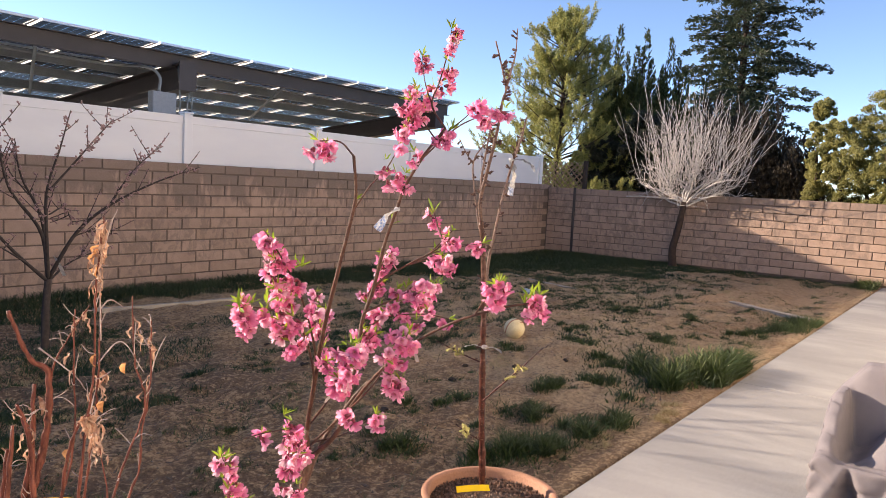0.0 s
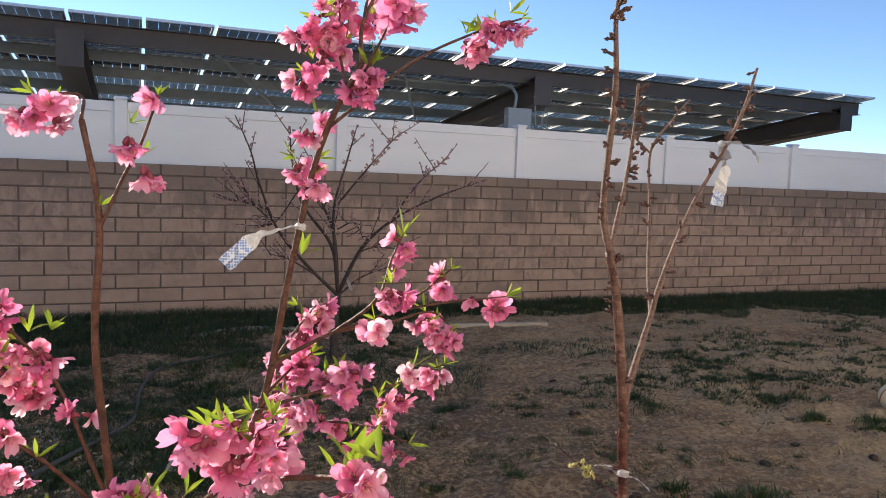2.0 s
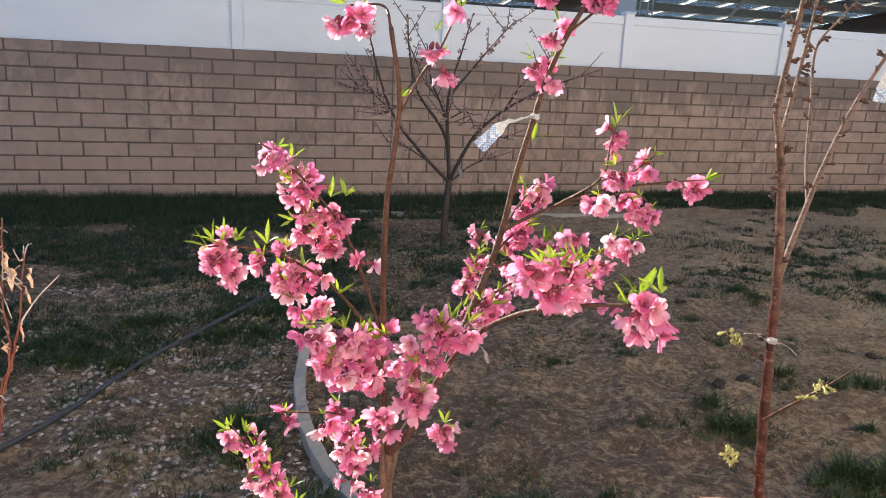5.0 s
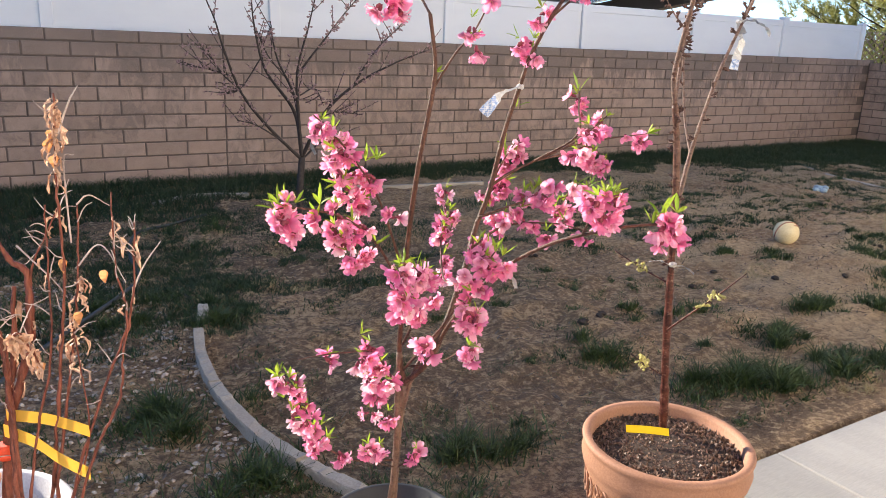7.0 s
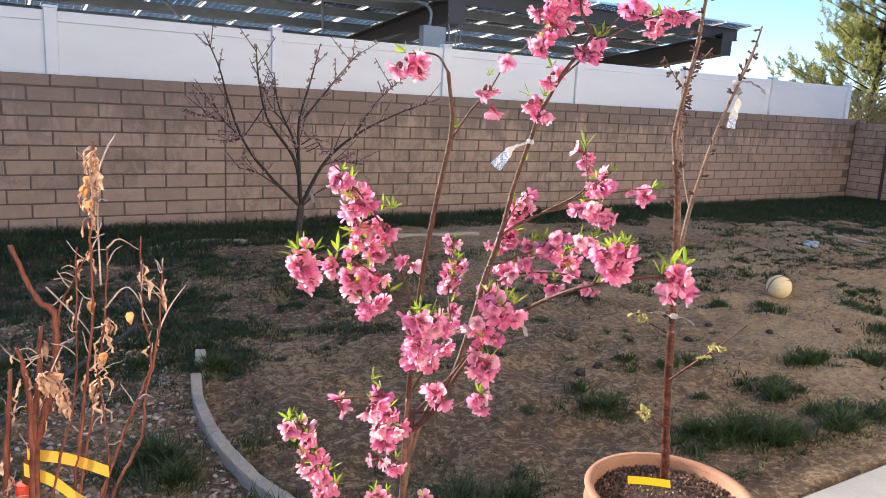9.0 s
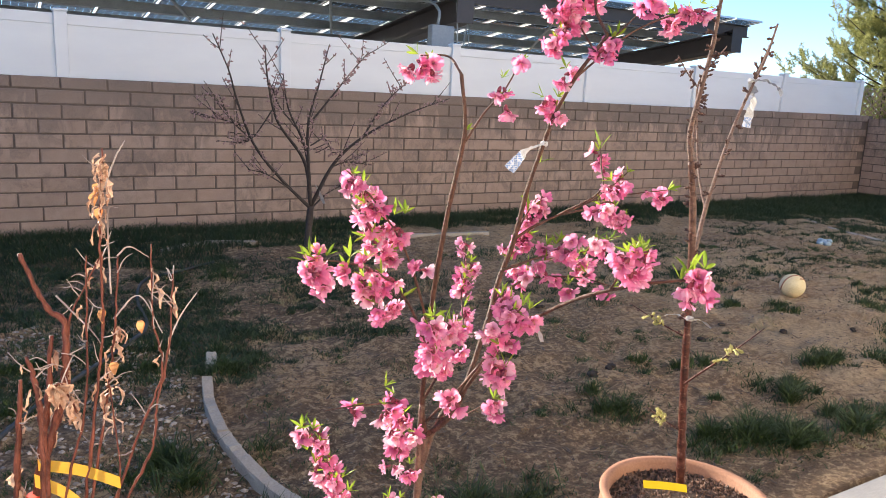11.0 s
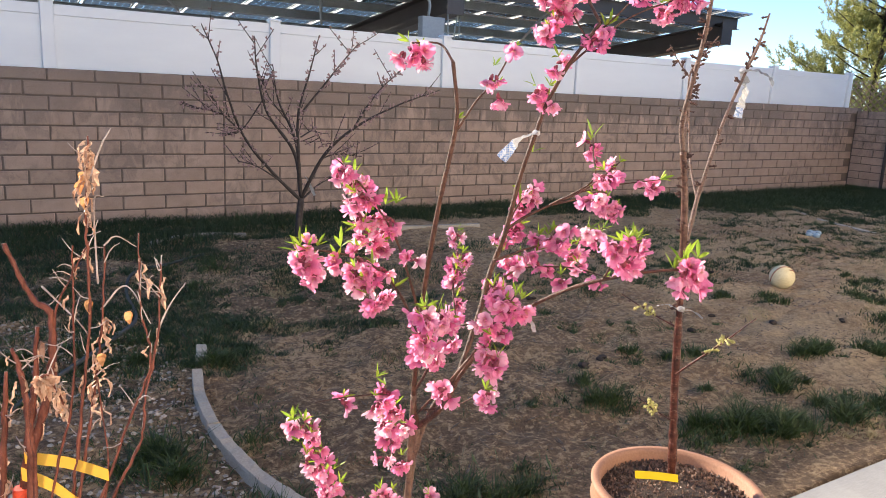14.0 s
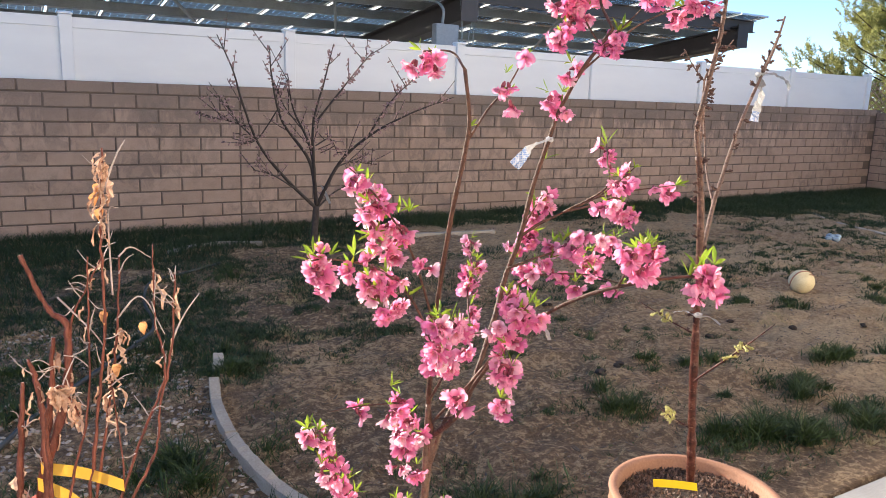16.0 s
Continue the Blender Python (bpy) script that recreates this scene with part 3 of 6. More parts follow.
for k, x in enumerate(POSTS):
    bm = bmesh.new()
    box(bm, x - 0.063, x + 0.063, FENCE_Y, FENCE_Y + 0.127, 0, 2.325, bevel=0.004)
    post = fenced("post", bm)
    bm = bmesh.new()
    v = box(bm, x - 0.074, x + 0.074, FENCE_Y - 0.011, FENCE_Y + 0.138, 2.326, 2.352)
    bmesh.ops.bevel(bm, geom=[e for e in bm.edges if all(w.co.z > 2.34 for w in e.verts)], offset=0.014, segments=1, affect="EDGES")
    cap = part("cap", bm, M_VINYL, post)
    if k + 1 < len(POSTS):
        x1 = POSTS[k + 1]
        bm = bmesh.new()
        box(bm, x + 0.063, x1 - 0.063, FENCE_Y + 0.035, FENCE_Y + 0.092, 2.19, 2.30, bevel=0.004)
        fenced("top_rail", bm)
        w = (x1 - x - 0.126) / 8
        for z0, z1 in ((1.0, 2.19),):
            bm = bmesh.new()
            box(bm, x + 0.063, x1 - 0.063, FENCE_Y + 0.045, FENCE_Y + 0.082, z0, z1, bevel=0.003)
            fenced("board", bm)

# ---- garden things ----
def rest(x, y, lift=0.0):
    return Vector((x, y, ground_z(x, y) + lift))


def edging(name, pts, w, h, label, mat=M_CURB):
    """A cast concrete edging strip, rounded on top, lying in the dirt."""
    bm = bmesh.new()
    line = spline(pts, 7)
    sec = [(-0.5, -0.6), (-0.5, 0.8), (-0.44, 1.0), (0.44, 1.0), (0.5, 0.8), (0.5, -0.6)]
    ring = None
    rng = random.Random(len(pts))
    for i, c in enumerate(line):
        d = (line[min(i + 1, len(line) - 1)] - line[max(i - 1, 0)]).normalized()
        s = Vector((d.y, -d.x, 0)).normalized()
        now = [bm.verts.new(c + s * (a * w * rng.uniform(0.94, 1.06)) + Vector((0, 0, b * h * rng.uniform(0.9, 1.08)))) for a, b in sec]
        if ring:
            for k in range(6):
                bm.faces.new((ring[k], ring[(k + 1) % 6], now[(k + 1) % 6], now[k]))
        else:
            bm.faces.new(now)
        ring = now
    bm.faces.new(ring[::-1])
    bmesh.ops.recalc_face_normals(bm, faces=bm.faces)
    return single(name, bm, mat, label, "edging", "concrete edging pieces")


edging("garden_edging", [rest(0.242, -4.856), rest(0.202, -5.059), rest(0.175, -5.262), rest(0.161, -5.498)], 0.055, 0.045, "curved grey concrete edging half sunk in the dirt")
edging("garden_edging", [rest(0.160, -5.513), rest(0.165, -5.723), rest(0.208, -6.030), rest(0.283, -6.317)], 0.058, 0.047, "curved grey concrete edging half sunk in the dirt")
edging("garden_edging", [rest(0.289, -6.334), rest(0.334, -6.461), rest(0.408, -6.651), rest(0.491, -6.845)], 0.056, 0.044, "curved grey concrete edging half sunk in the dirt")
edging("garden_edging", [rest(0.368, -4.422), rest(0.347, -4.523), rest(0.316, -4.624)], 0.06, 0.05, "short broken end of concrete edging in grass")
edging("garden_edging", [rest(0.684, -1.189), rest(1.127, -0.968), rest(1.672, -0.999)], 0.06, 0.035, "pale concrete edging along the shaded grass")
edging("garden_edging", [rest(2.885, -1.014), rest(3.396, -1.221), rest(4.372, -1.481)], 0.06, 0.035, "pale concrete edging along the shaded grass")
edging("garden_edging", [rest(10.317, -1.663, -0.01), rest(9.724, -2.478, -0.01), rest(9.395, -3.496, -0.01)], 0.09, 0.022, "pale concrete edging along the shaded grass")
edging("garden_edging", [rest(10.099, -5.724), rest(9.697, -6.298), rest(9.191, -6.981)], 0.11, 0.028, "pale concrete edging beside the gravel bed")

bm = bmesh.new()
tube(bm, spline([rest(-2.025, -6.153, 0.018), rest(-1.087, -5.643, 0.018), rest(-0.552, -4.814, 0.02), rest(-0.047, -4.106, 0.02), rest(0.141, -3.606, 0.02), rest(0.187, -2.912, 0.02), rest(0.333, -2.346, 0.018), rest(0.659, -2.018, 0.018), rest(1.013, -1.876, 0.03)], 12), 0.0125, 0.0125, 8)
single("garden_hose", bm, M_HOSE, "dark garden hose lying across the dirt", "hose", smooth=True)

# ball
bm = bmesh.new()
bmesh.ops.create_uvsphere(bm, u_segments=32, v_segments=20, radius=0.108)
for f in bm.faces:
    f.smooth = True
ball = tagged(new("ball", finish(bm, M_BALL, "ball", True)), "scuffed cream play ball with a reddish stripe on the dirt", "ball")
ball.location = rest(5.381, -4.837, 0.104)
bm = bmesh.new()
for a0 in (0.0, 2.1):
    ring = [Vector((0.1075 * math.cos(a), 0.1075 * math.sin(a) * math.cos(0.5 + 0.25 * math.sin(a + a0)), 0.1075 * math.sin(a) * math.sin(0.5 + 0.25 * math.sin(a + a0)))).normalized() * 0.107 for a in [a0 + 2.6 * k / 20 for k in range(21)]]
    tube(bm, ring, 0.006, 0.006, 6)
stripe = part("stripe", bm, M_BALL_RED, ball, "reddish brown stripe", True)
stripe.rotation_euler = (0.5, 0.4, 2.6)

# rubber toy
bm = bmesh.new()
tube(bm, spline([(-0.11, 0, 0.03), (0, 0.015, 0.035), (0.11, 0, 0.03)]), 0.028, 0.028, 8)
for s in (-0.12, 0.12):
    for q in (-0.045, 0.045):
        lump(bm, (s, q, 0.032), 0.045, 0.7, 0.05, random.Random(3), 0, 2)
toy = tagged(new("dog_toy", finish(bm, M_TOY, "dog_toy", True)), "pale blue rubber bone toy lying on the dirt", "toy")
toy.location = rest(8.315, -3.298, -0.005)
toy.rotation_euler = (0, 0, 0.5)

# dark dog droppings lying about
rng = random.Random(5)
for x, y, s in ((2.29, -5.63, 1.0), (2.46, -5.61, 0.9), (4.23, -5.54, 0.8), (3.59, -5.35, 0.9), (4.01, -5.19, 0.8), (2.91, -4.33, 0.7), (5.09, -4.27, 0.8), (6.08, -5.27, 0.7), (3.31, -3.38, 0.6), (4.82, -5.75, 0.7)):
    bm = bmesh.new()
    for k in range(3):
        lump(bm, (rng.uniform(-0.05, 0.05) * s, rng.uniform(-0.02, 0.02) * s, 0.014 * s), 0.032 * s * rng.uniform(0.7, 1.1), 0.6, 0.25, rng)
    ob = tagged(new("dog_dropping", finish(bm, M_DROPPING, "dog_dropping")), "small dark dog dropping lying on the dirt", "clod", "clods on the dirt")
    ob.location = rest(x, y)
    ob.rotation_euler = (0, 0, rng.uniform(0, 3))

# a torn scrap lying by the pots, and a thin fallen stick or two
for pts in (((1.10, -4.45), (1.46, -4.29), (1.72, -4.32)), ((4.40, -6.01), (4.08, -5.85), (3.87, -5.88))):
    bm = bmesh.new()
    tube(bm, spline([rest(x, y, 0.004) for x, y in pts]), 0.003, 0.002, 5)
    single("fallen_twig", bm, M_WOOD, "thin dry twig fallen on the dirt", "twig", "fallen twigs")


# covered furniture on the patio: cloth draped over an armchair facing along the patio
CX0, CX1, CY0, CY1 = 2.36, 3.08, -9.02, -8.205


def ease(a, b, v):
    k = max(0.0, min(1.0, (v - a) / (b - a)))
    return k * k * (3 - 2 * k)


def cover_top(x, y):
    """Height of the cloth: arms that slope down to the front, a sunken seat, a raised back."""
    u, v = (x - CX0) / (CX1 - CX0), min(y - CY0, CY1 - y)
    arm = 1 - ease(0.055, 0.105, v)
    seat = 0.405 - 0.06 * ease(0.0, 0.3, u) * ease(0.03, 0.1, v) + 0.15 * ease(0.1, 0.4, u) * ease(0.12, 0.3, v)
    ridge = 0.43 + 0.19 * ease(0.02, 0.62, u)
    for c, w, d in ((0.17, 0.05, 0.012), (0.36, 0.05, 0.016), (0.58, 0.04, 0.012)):
        k = (u - c + 0.6 * v) / w
        ridge += d * math.exp(-k * k) - 1.3 * d * math.exp(-(k + 1.3) ** 2 * 4)
    z = seat + (ridge - seat) * arm
    z = max(z, (0.62 + 0.13 * ease(0.0, 0.14, v)) * ease(0.66, 0.84, u))
    z -= 0.03 * (1 - min(1.0, v / 0.035)) ** 2
    crease = 1 - abs(noise.noise((x * 7 + 3, y * 5, 5))) * 2.2
    return z + 0.020 * max(0.0, crease) ** 5 + 0.005 * noise.noise((x * 9, y * 9, 5))


def cloth_cover():
    n, rows = 72, 30
    verts, faces = [], []
    for j in range(n + 1):
        for i in range(n + 1):
            x, y = CX0 + (CX1 - CX0) * i / n, CY0 + (CY1 - CY0) * j / n
            verts.append((x, y, cover_top(x, y)))
    for j in range(n):
        for i in range(n):
            a = j * (n + 1) + i
            faces.append((a, a + 1, a + n + 2, a + n + 1))
    rim = [i for i in range(n)] + [i * (n + 1) + n for i in range(n)] + [n * (n + 1) + n - i for i in range(n)] + [(n - i) * (n + 1) for i in range(n)]
    mid = Vector(((CX0 + CX1) / 2, (CY0 + CY1) / 2))
    last = rim
    for r in range(1, rows + 1):
        v = r / rows
        now = []
        for k, q in enumerate(rim):
            x, y, z = verts[q]
            ox = -1 if x < CX0 + 0.01 else 1 if x > CX1 - 0.01 else 0
            oy = -1 if y < CY0 + 0.01 else 1 if y > CY1 - 0.01 else 0
            s = k * 0.0128
            wrinkle = 1 - abs(noise.noise((s * 4 + v * 2, v * 5 - s * 2, 1.5))) * 2.4
            out = 0.012 * v + 0.03 * v * math.sin(7.3 * s + 2.2 * math.sin(2.1 * s)) - 0.022 * max(0.0, wrinkle) ** 2 + 0.006
            if ox < 0 and oy == 0:
                c = (y + 8.355) / (0.010 + 0.075 * v)
                out += -0.13 * min(1.0, v * 2.6) * math.exp(-c * c) + 0.05 * v * math.exp(-(c - 2.0) ** 2) + 0.035 * v * math.exp(-(c + 2.2) ** 2)
            fall = max(0.0, z - 0.02 - 0.02 * math.sin(5 * s))
            now.append(len(verts))
            verts.append((x + ox * out, y + oy * out, z - fall * v ** 0.96))
        for k in range(len(rim)):
            kk = (k + 1) % len(rim)
            faces.append((last[k], now[k], now[kk], last[kk]))
        last = now
    return raw("cloth_cover", verts, faces, M_COVER, True)


cover = tagged(new("chair_cover", cloth_cover()), "grey cloth cover draped over an armchair on the patio", "furniture cover")
cover.location = (0, 0, 0.04)
bm = bmesh.new()
tube(bm, [Vector((x, CY1 - 0.004, cover_top(x, CY1) + 0.001)) for x in [CX0 + 0.02 + 0.66 * k / 24 for k in range(25)]], 0.004, 0.004, 6)
part("seam", bm, M_COVER, cover, "raised piped seam of the cover", True)


# ---- blossoms and leaves ----
def petal(bm, turn, lift, length, width, curl, rng):
    """One broad cupped petal, narrow at its claw, round and lightly notched at the rim."""
    m = pose(0, 0, 0, 0, 0, math.degrees(turn))
    rows = []
    frill, lean = rng.uniform(0, 6), rng.uniform(-0.12, 0.12)
    for u, w in ((0.05, 0.10), (0.22, 0.42), (0.45, 0.80), (0.70, 1.0), (0.88, 0.90), (1.0, 0.55)):
        row = []
        for i in (-1, -0.5, 0, 0.5, 1):
            notch = 0.05 if u == 1.0 and i == 0 else 0.0
            x = length * u * (1 - 0.07 * i * i * u - notch) * math.cos(lift * (1 - 0.35 * u))
            z = length * u * math.sin(lift) + curl * length * u * u + 0.16 * width * (i * i) * w + 0.0026 * u * u * math.sin(frill + 4.2 * i)
            row.append(bm.verts.new(m @ Vector((x, (i * 0.5 * w + lean * u * u) * width, z))))
        rows.append(row)
    for a, b in zip(rows, rows[1:]):
        for i in range(4):
            f = bm.faces.new((a[i], a[i + 1], b[i + 1], b[i]))
            f.smooth = True


def blossom_mesh(seed, openness):
    rng = random.Random(seed)
    bm = bmesh.new()
    for ring, (n, lift, ln) in enumerate(((5, 0.30 + 0.85 * (1 - openness), 0.0225), (2 if seed % 2 else 3, 0.80 + 0.5 * (1 - openness), 0.0175))):
        for k in range(n):
            petal(bm, 2 * math.pi * (k + 0.5 * ring) / n + rng.uniform(-0.15, 0.15), lift + rng.uniform(-0.35, 0.35), ln * rng.uniform(0.85, 1.15), ln * rng.uniform(0.66, 0.9), rng.uniform(-0.5, 0.2), rng)
    for f in bm.faces:
        f.material_index = 0
    for k in range(11):
        a, t = rng.uniform(0, 6.28), rng.uniform(0.1, 0.6)
        d = Vector((math.sin(t) * math.cos(a), math.sin(t) * math.sin(a), math.cos(t)))
        tube(bm, [Vector((0, 0, 0.001)), d * 0.009, d * 0.0145], 0.0004, 0.0007, 3, 1)
    lathe(bm, [(0.0014, -0.012), (0.0036, -0.008), (0.0044, -0.002), (0.0022, 0.001)], 6, (0, 0, 0), 2)
    return finish(bm, [M_PETAL, M_STAMEN, M_CALYX], "blossom")


def leaf_blade(bm, base, d, length, width, droop, rng):
    """A narrow folded leaf."""
    d = d.normalized()
    side = d.cross(Vector((rng.uniform(-0.4, 0.4), rng.uniform(-0.4, 0.4), 1))).normalized()
    up = side.cross(d)
    rows = []
    for u, w in ((0.0, 0.08), (0.3, 0.8), (0.6, 1.0), (0.85, 0.5), (1.0, 0.04)):
        c = base + d * (length * u) - Vector((0, 0, droop * length * u * u))
        rows.append([bm.verts.new(c + side * (s * width * w * 0.5) + up * (abs(s) * width * w * 0.22)) for s in (-1, 0, 1)])
    for a, b in zip(rows, rows[1:]):
        for i in range(2):
            bm.faces.new((a[i], a[i + 1], b[i + 1], b[i])).smooth = True


def tuft_mesh(seed, n, length):
    rng = random.Random(seed)
    bm = bmesh.new()
    for k in range(n):
        a, t = 2 * math.pi * k / n + rng.uniform(-0.5, 0.5), rng.uniform(0.25, 0.95)
        leaf_blade(bm, Vector((0, 0, 0)), Vector((math.sin(t) * math.cos(a), math.sin(t) * math.sin(a), math.cos(t))), length * rng.uniform(0.6, 1.1), length * 0.19, rng.uniform(-0.15, 0.3), rng)
    return finish(bm, M_LEAF, "leaf_tuft")


BLOSSOMS = [blossom_mesh(s, o) for s, o in ((1, 0.85), (2, 0.7), (3, 0.5), (4, 0.6), (5, 0.3), (6, 0.1), (7, 0.55), (8, 0.4), (9, 0.2), (10, 0.65))]
TUFTS = [tuft_mesh(s, n, ln) for s, n, ln in ((11, 4, 0.036), (12, 5, 0.031), (13, 3, 0.041))]

# ---- the flowering peach ----
PEACH = Vector((0.19, -7.22, 0.04))
peach = empty("peach_tree", PEACH, "young peach tree covered in pink double blossom, in a pot", "fruit tree")
prng = random.Random(21)


def on(ob, thing):
    ob.parent = thing
    ob.matrix_parent_inverse = thing.matrix_world.inverted()
    return ob


slim = {"peach_tree": 0.82, "young_tree": 0.77, "dead_shrub": 0.64}   # stem thickness by plant


limbs = []   # the stems in the order they were made


def limb(thing, pts, r0, r1, mat, name="branch", sides=8, steps=7, knots=0.07, label=""):
    bm = bmesh.new()
    line = spline(pts, steps)
    if thing.name == "dead_shrub":
        line = [p + Vector((prng.gauss(0, 1), prng.gauss(0, 1), 0)) * (0.0009 if r0 > 0.004 else 0.0003) for p in line]
    tube(bm, line, r0 * slim.get(thing.name, 1.0), r1 * slim.get(thing.name, 1.0), sides, 0, knots, prng)
    ob = part(name, bm, mat, thing, label)
    ob.matrix_parent_inverse = thing.matrix_world.inverted()
    limbs.append(ob)
    return spline(pts, 12)


def put_blossom(place, d, size=1.0):
    ob = on(new("blossom", prng.choice(BLOSSOMS)), peach)
    ob.matrix_basis = Matrix.Translation(place) @ d.to_track_quat("Z", "Y").to_matrix().to_4x4() @ pose(0, 0, 0, 0, 0, prng.uniform(0, 360)) @ Matrix.Scale(size, 4)


def put_tuft(place, d, size=1.0):
    ob = on(new("leaf_tuft", prng.choice(TUFTS)), peach)
    ob.matrix_basis = Matrix.Translation(place) @ d.to_track_quat("Z", "Y").to_matrix().to_4x4() @ pose(0, 0, 0, 0, 0, prng.uniform(0, 360)) @ Matrix.Scale(size, 4)


def cluster(place, n, size=1.0):
    """A bunch of blossoms hanging about one spur, most of them facing outwards and down."""
    place = Vector(place)
    for k in range(n + (n + 1) // 2 if n > 1 else 1):
        d = Vector((prng.gauss(0, 1), prng.gauss(0, 1), prng.gauss(0, 0.7) - 0.45)).normalized()
        put_blossom(place + d * prng.uniform(0.006, 0.022) * min(1.0, 0.4 + 0.2 * n), (d + Vector((0, 0, -0.3))).normalized(), size * prng.uniform(0.72, 1.02))
    for k in range(1 if n > 1 and prng.random() < 0.75 else 0):
        put_tuft(place + Vector((0, 0, 0.014)), Vector((prng.gauss(0, 0.8), prng.gauss(0, 0.8), 0.8)).normalized(), prng.uniform(0.6, 1.1))


def spray(pts, bunches, r0=0.0036, r1=0.0016, tip=0.9, mat=None):
    """A flowering twig with its bunches: (place, number of blossoms); a leaf tuft at its tip."""
    line = limb(peach, pts, r0, r1, mat or M_BARK_PEACH)
    for place, n in bunches:
        cluster(place, n)
    for (a, n), (b, m) in zip(bunches, bunches[1:]):
        gap = (Vector(b) - Vector(a)).length
        if 0.045 < gap < 0.10 and n > 2 and m > 2:
            cluster(Vector(a).lerp(Vector(b), 0.5), 2, 0.92)
    if tip:
        put_tuft(line[-1], (line[-1] - line[-4]).normalized() + Vector((0, 0, 0.6)), tip)
    return line


trunk_top = Vector((0.168, -7.329, 0.813))
limb(peach, [(0.193, -7.227, 0.282), (0.183, -7.262, 0.547), (0.173, -7.298, 0.696), trunk_top], 0.0125, 0.0105, M_BARK_LIT, "trunk", 10)
limb(peach, [(0.173, -7.232, 0.346), (0.174, -7.278, 0.558), (0.166, -7.298, 0.666), (0.159, -7.313, 0.767), (0.154, -7.328, 0.897)], 0.0095, 0.0085, M_BARK_LIT)
stem_l = limb(peach, [trunk_top, (0.154, -7.328, 0.897), (0.142, -7.364, 1.046), (0.130, -7.401, 1.184), (0.120, -7.457, 1.354), (0.127, -7.487, 1.481), (0.125, -7.501, 1.545), (0.109, -7.504, 1.635)], 0.0085, 0.0045, M_BARK_PEACH)
stem_r = limb(peach, [trunk_top, (0.187, -7.398, 0.887), (0.216, -7.408, 0.951), (0.292, -7.372, 1.081), (0.343, -7.338, 1.174), (0.366, -7.354, 1.264), (0.384, -7.374, 1.397), (0.399, -7.400, 1.497), (0.408, -7.422, 1.567), (0.425, -7.468, 1.652), (0.456, -7.516, 1.732)], 0.0095, 0.0048, M_BARK_PEACH)
near = limb(peach, [(0.206, -7.403, 0.930), (0.220, -7.487, 1.047), (0.237, -7.593, 1.156), (0.260, -7.720, 1.240), (0.312, -7.826, 1.286), (0.354, -7.875, 1.300)], 0.0065, 0.003, M_BARK_PEACH)
limb(peach, [(0.173, -7.308, 0.728), (0.183, -7.360, 0.866), (0.216, -7.434, 0.994), (0.247, -7.466, 1.047)], 0.008, 0.004, M_BARK_LIT)
# twigs of the slender leader
spray([(0.137, -7.374, 1.078), (0.11, -7.385, 1.16), (0.068, -7.38, 1.275), (0.015, -7.385, 1.352), (-0.045, -7.40, 1.418), (-0.085, -7.42, 1.447)],
      [((-0.081, -7.418, 1.426), 4), ((-0.053, -7.383, 1.424), 4), ((-0.011, -7.386, 1.378), 4), ((-0.03, -7.39, 1.365), 2), ((-0.013, -7.367, 1.331), 4),
       ((0.049, -7.383, 1.32), 4), ((0.035, -7.372, 1.259), 5), ((-0.005, -7.37, 1.295), 3), ((0.093, -7.40, 1.232), 2)], 0.0042, 0.0018, 0)
put_tuft(Vector((0.062, -7.385, 1.352)), Vector((0.3, 0, 1)), 1.25)
put_tuft(Vector((0.035, -7.39, 1.352)), Vector((0.2, -0.2, 1)), 0.9)
put_tuft(Vector((-0.028, -7.39, 1.312)), Vector((-1, -0.2, 0.25)), 1.0)
spray([(0.148, -7.358, 1.025), (0.10, -7.39, 1.115), (0.035, -7.425, 1.20), (-0.03, -7.435, 1.25), (-0.085, -7.42, 1.268), (-0.14, -7.425, 1.278), (-0.168, -7.44, 1.28)],
      [((-0.142, -7.416, 1.281), 3), ((-0.157, -7.45, 1.255), 4), ((-0.122, -7.417, 1.229), 3), ((-0.041, -7.427, 1.259), 4), ((-0.017, -7.446, 1.231), 4), ((-0.05, -7.435, 1.225), 3),
       ((-0.025, -7.449, 1.172), 3), ((0.003, -7.434, 1.173), 4), ((0.03, -7.39, 1.15), 1), ((0.01, -7.43, 1.23), 2)], 0.0042, 0.0018, 1.1)
for p in ((-0.16, -7.43, 1.29), (-0.125, -7.425, 1.285), (-0.075, -7.42, 1.278), (0.045, -7.42, 1.185)):
    put_tuft(Vector(p), Vector((prng.uniform(-0.6, 0.2), -0.2, 0.9)), 1.0)
# the twig reaching towards the house, low
spray([(0.155, -7.34, 0.918), (0.135, -7.42, 1.0), (0.10, -7.50, 1.095), (0.06, -7.57, 1.165), (0.015, -7.615, 1.20), (-0.035, -7.675, 1.225)],
      [((-0.021, -7.66, 1.199), 3), ((0.008, -7.605, 1.186), 3), ((0.005, -7.619, 1.14), 4), ((0.027, -7.62, 1.179), 2), ((0.039, -7.602, 1.17), 3), ((0.071, -7.57, 1.149), 3),
       ((0.031, -7.559, 1.095), 4), ((0.083, -7.507, 1.071), 4), ((0.055, -7.545, 1.105), 3), ((0.095, -7.50, 1.05), 2)], 0.0042, 0.0016, 0.5)
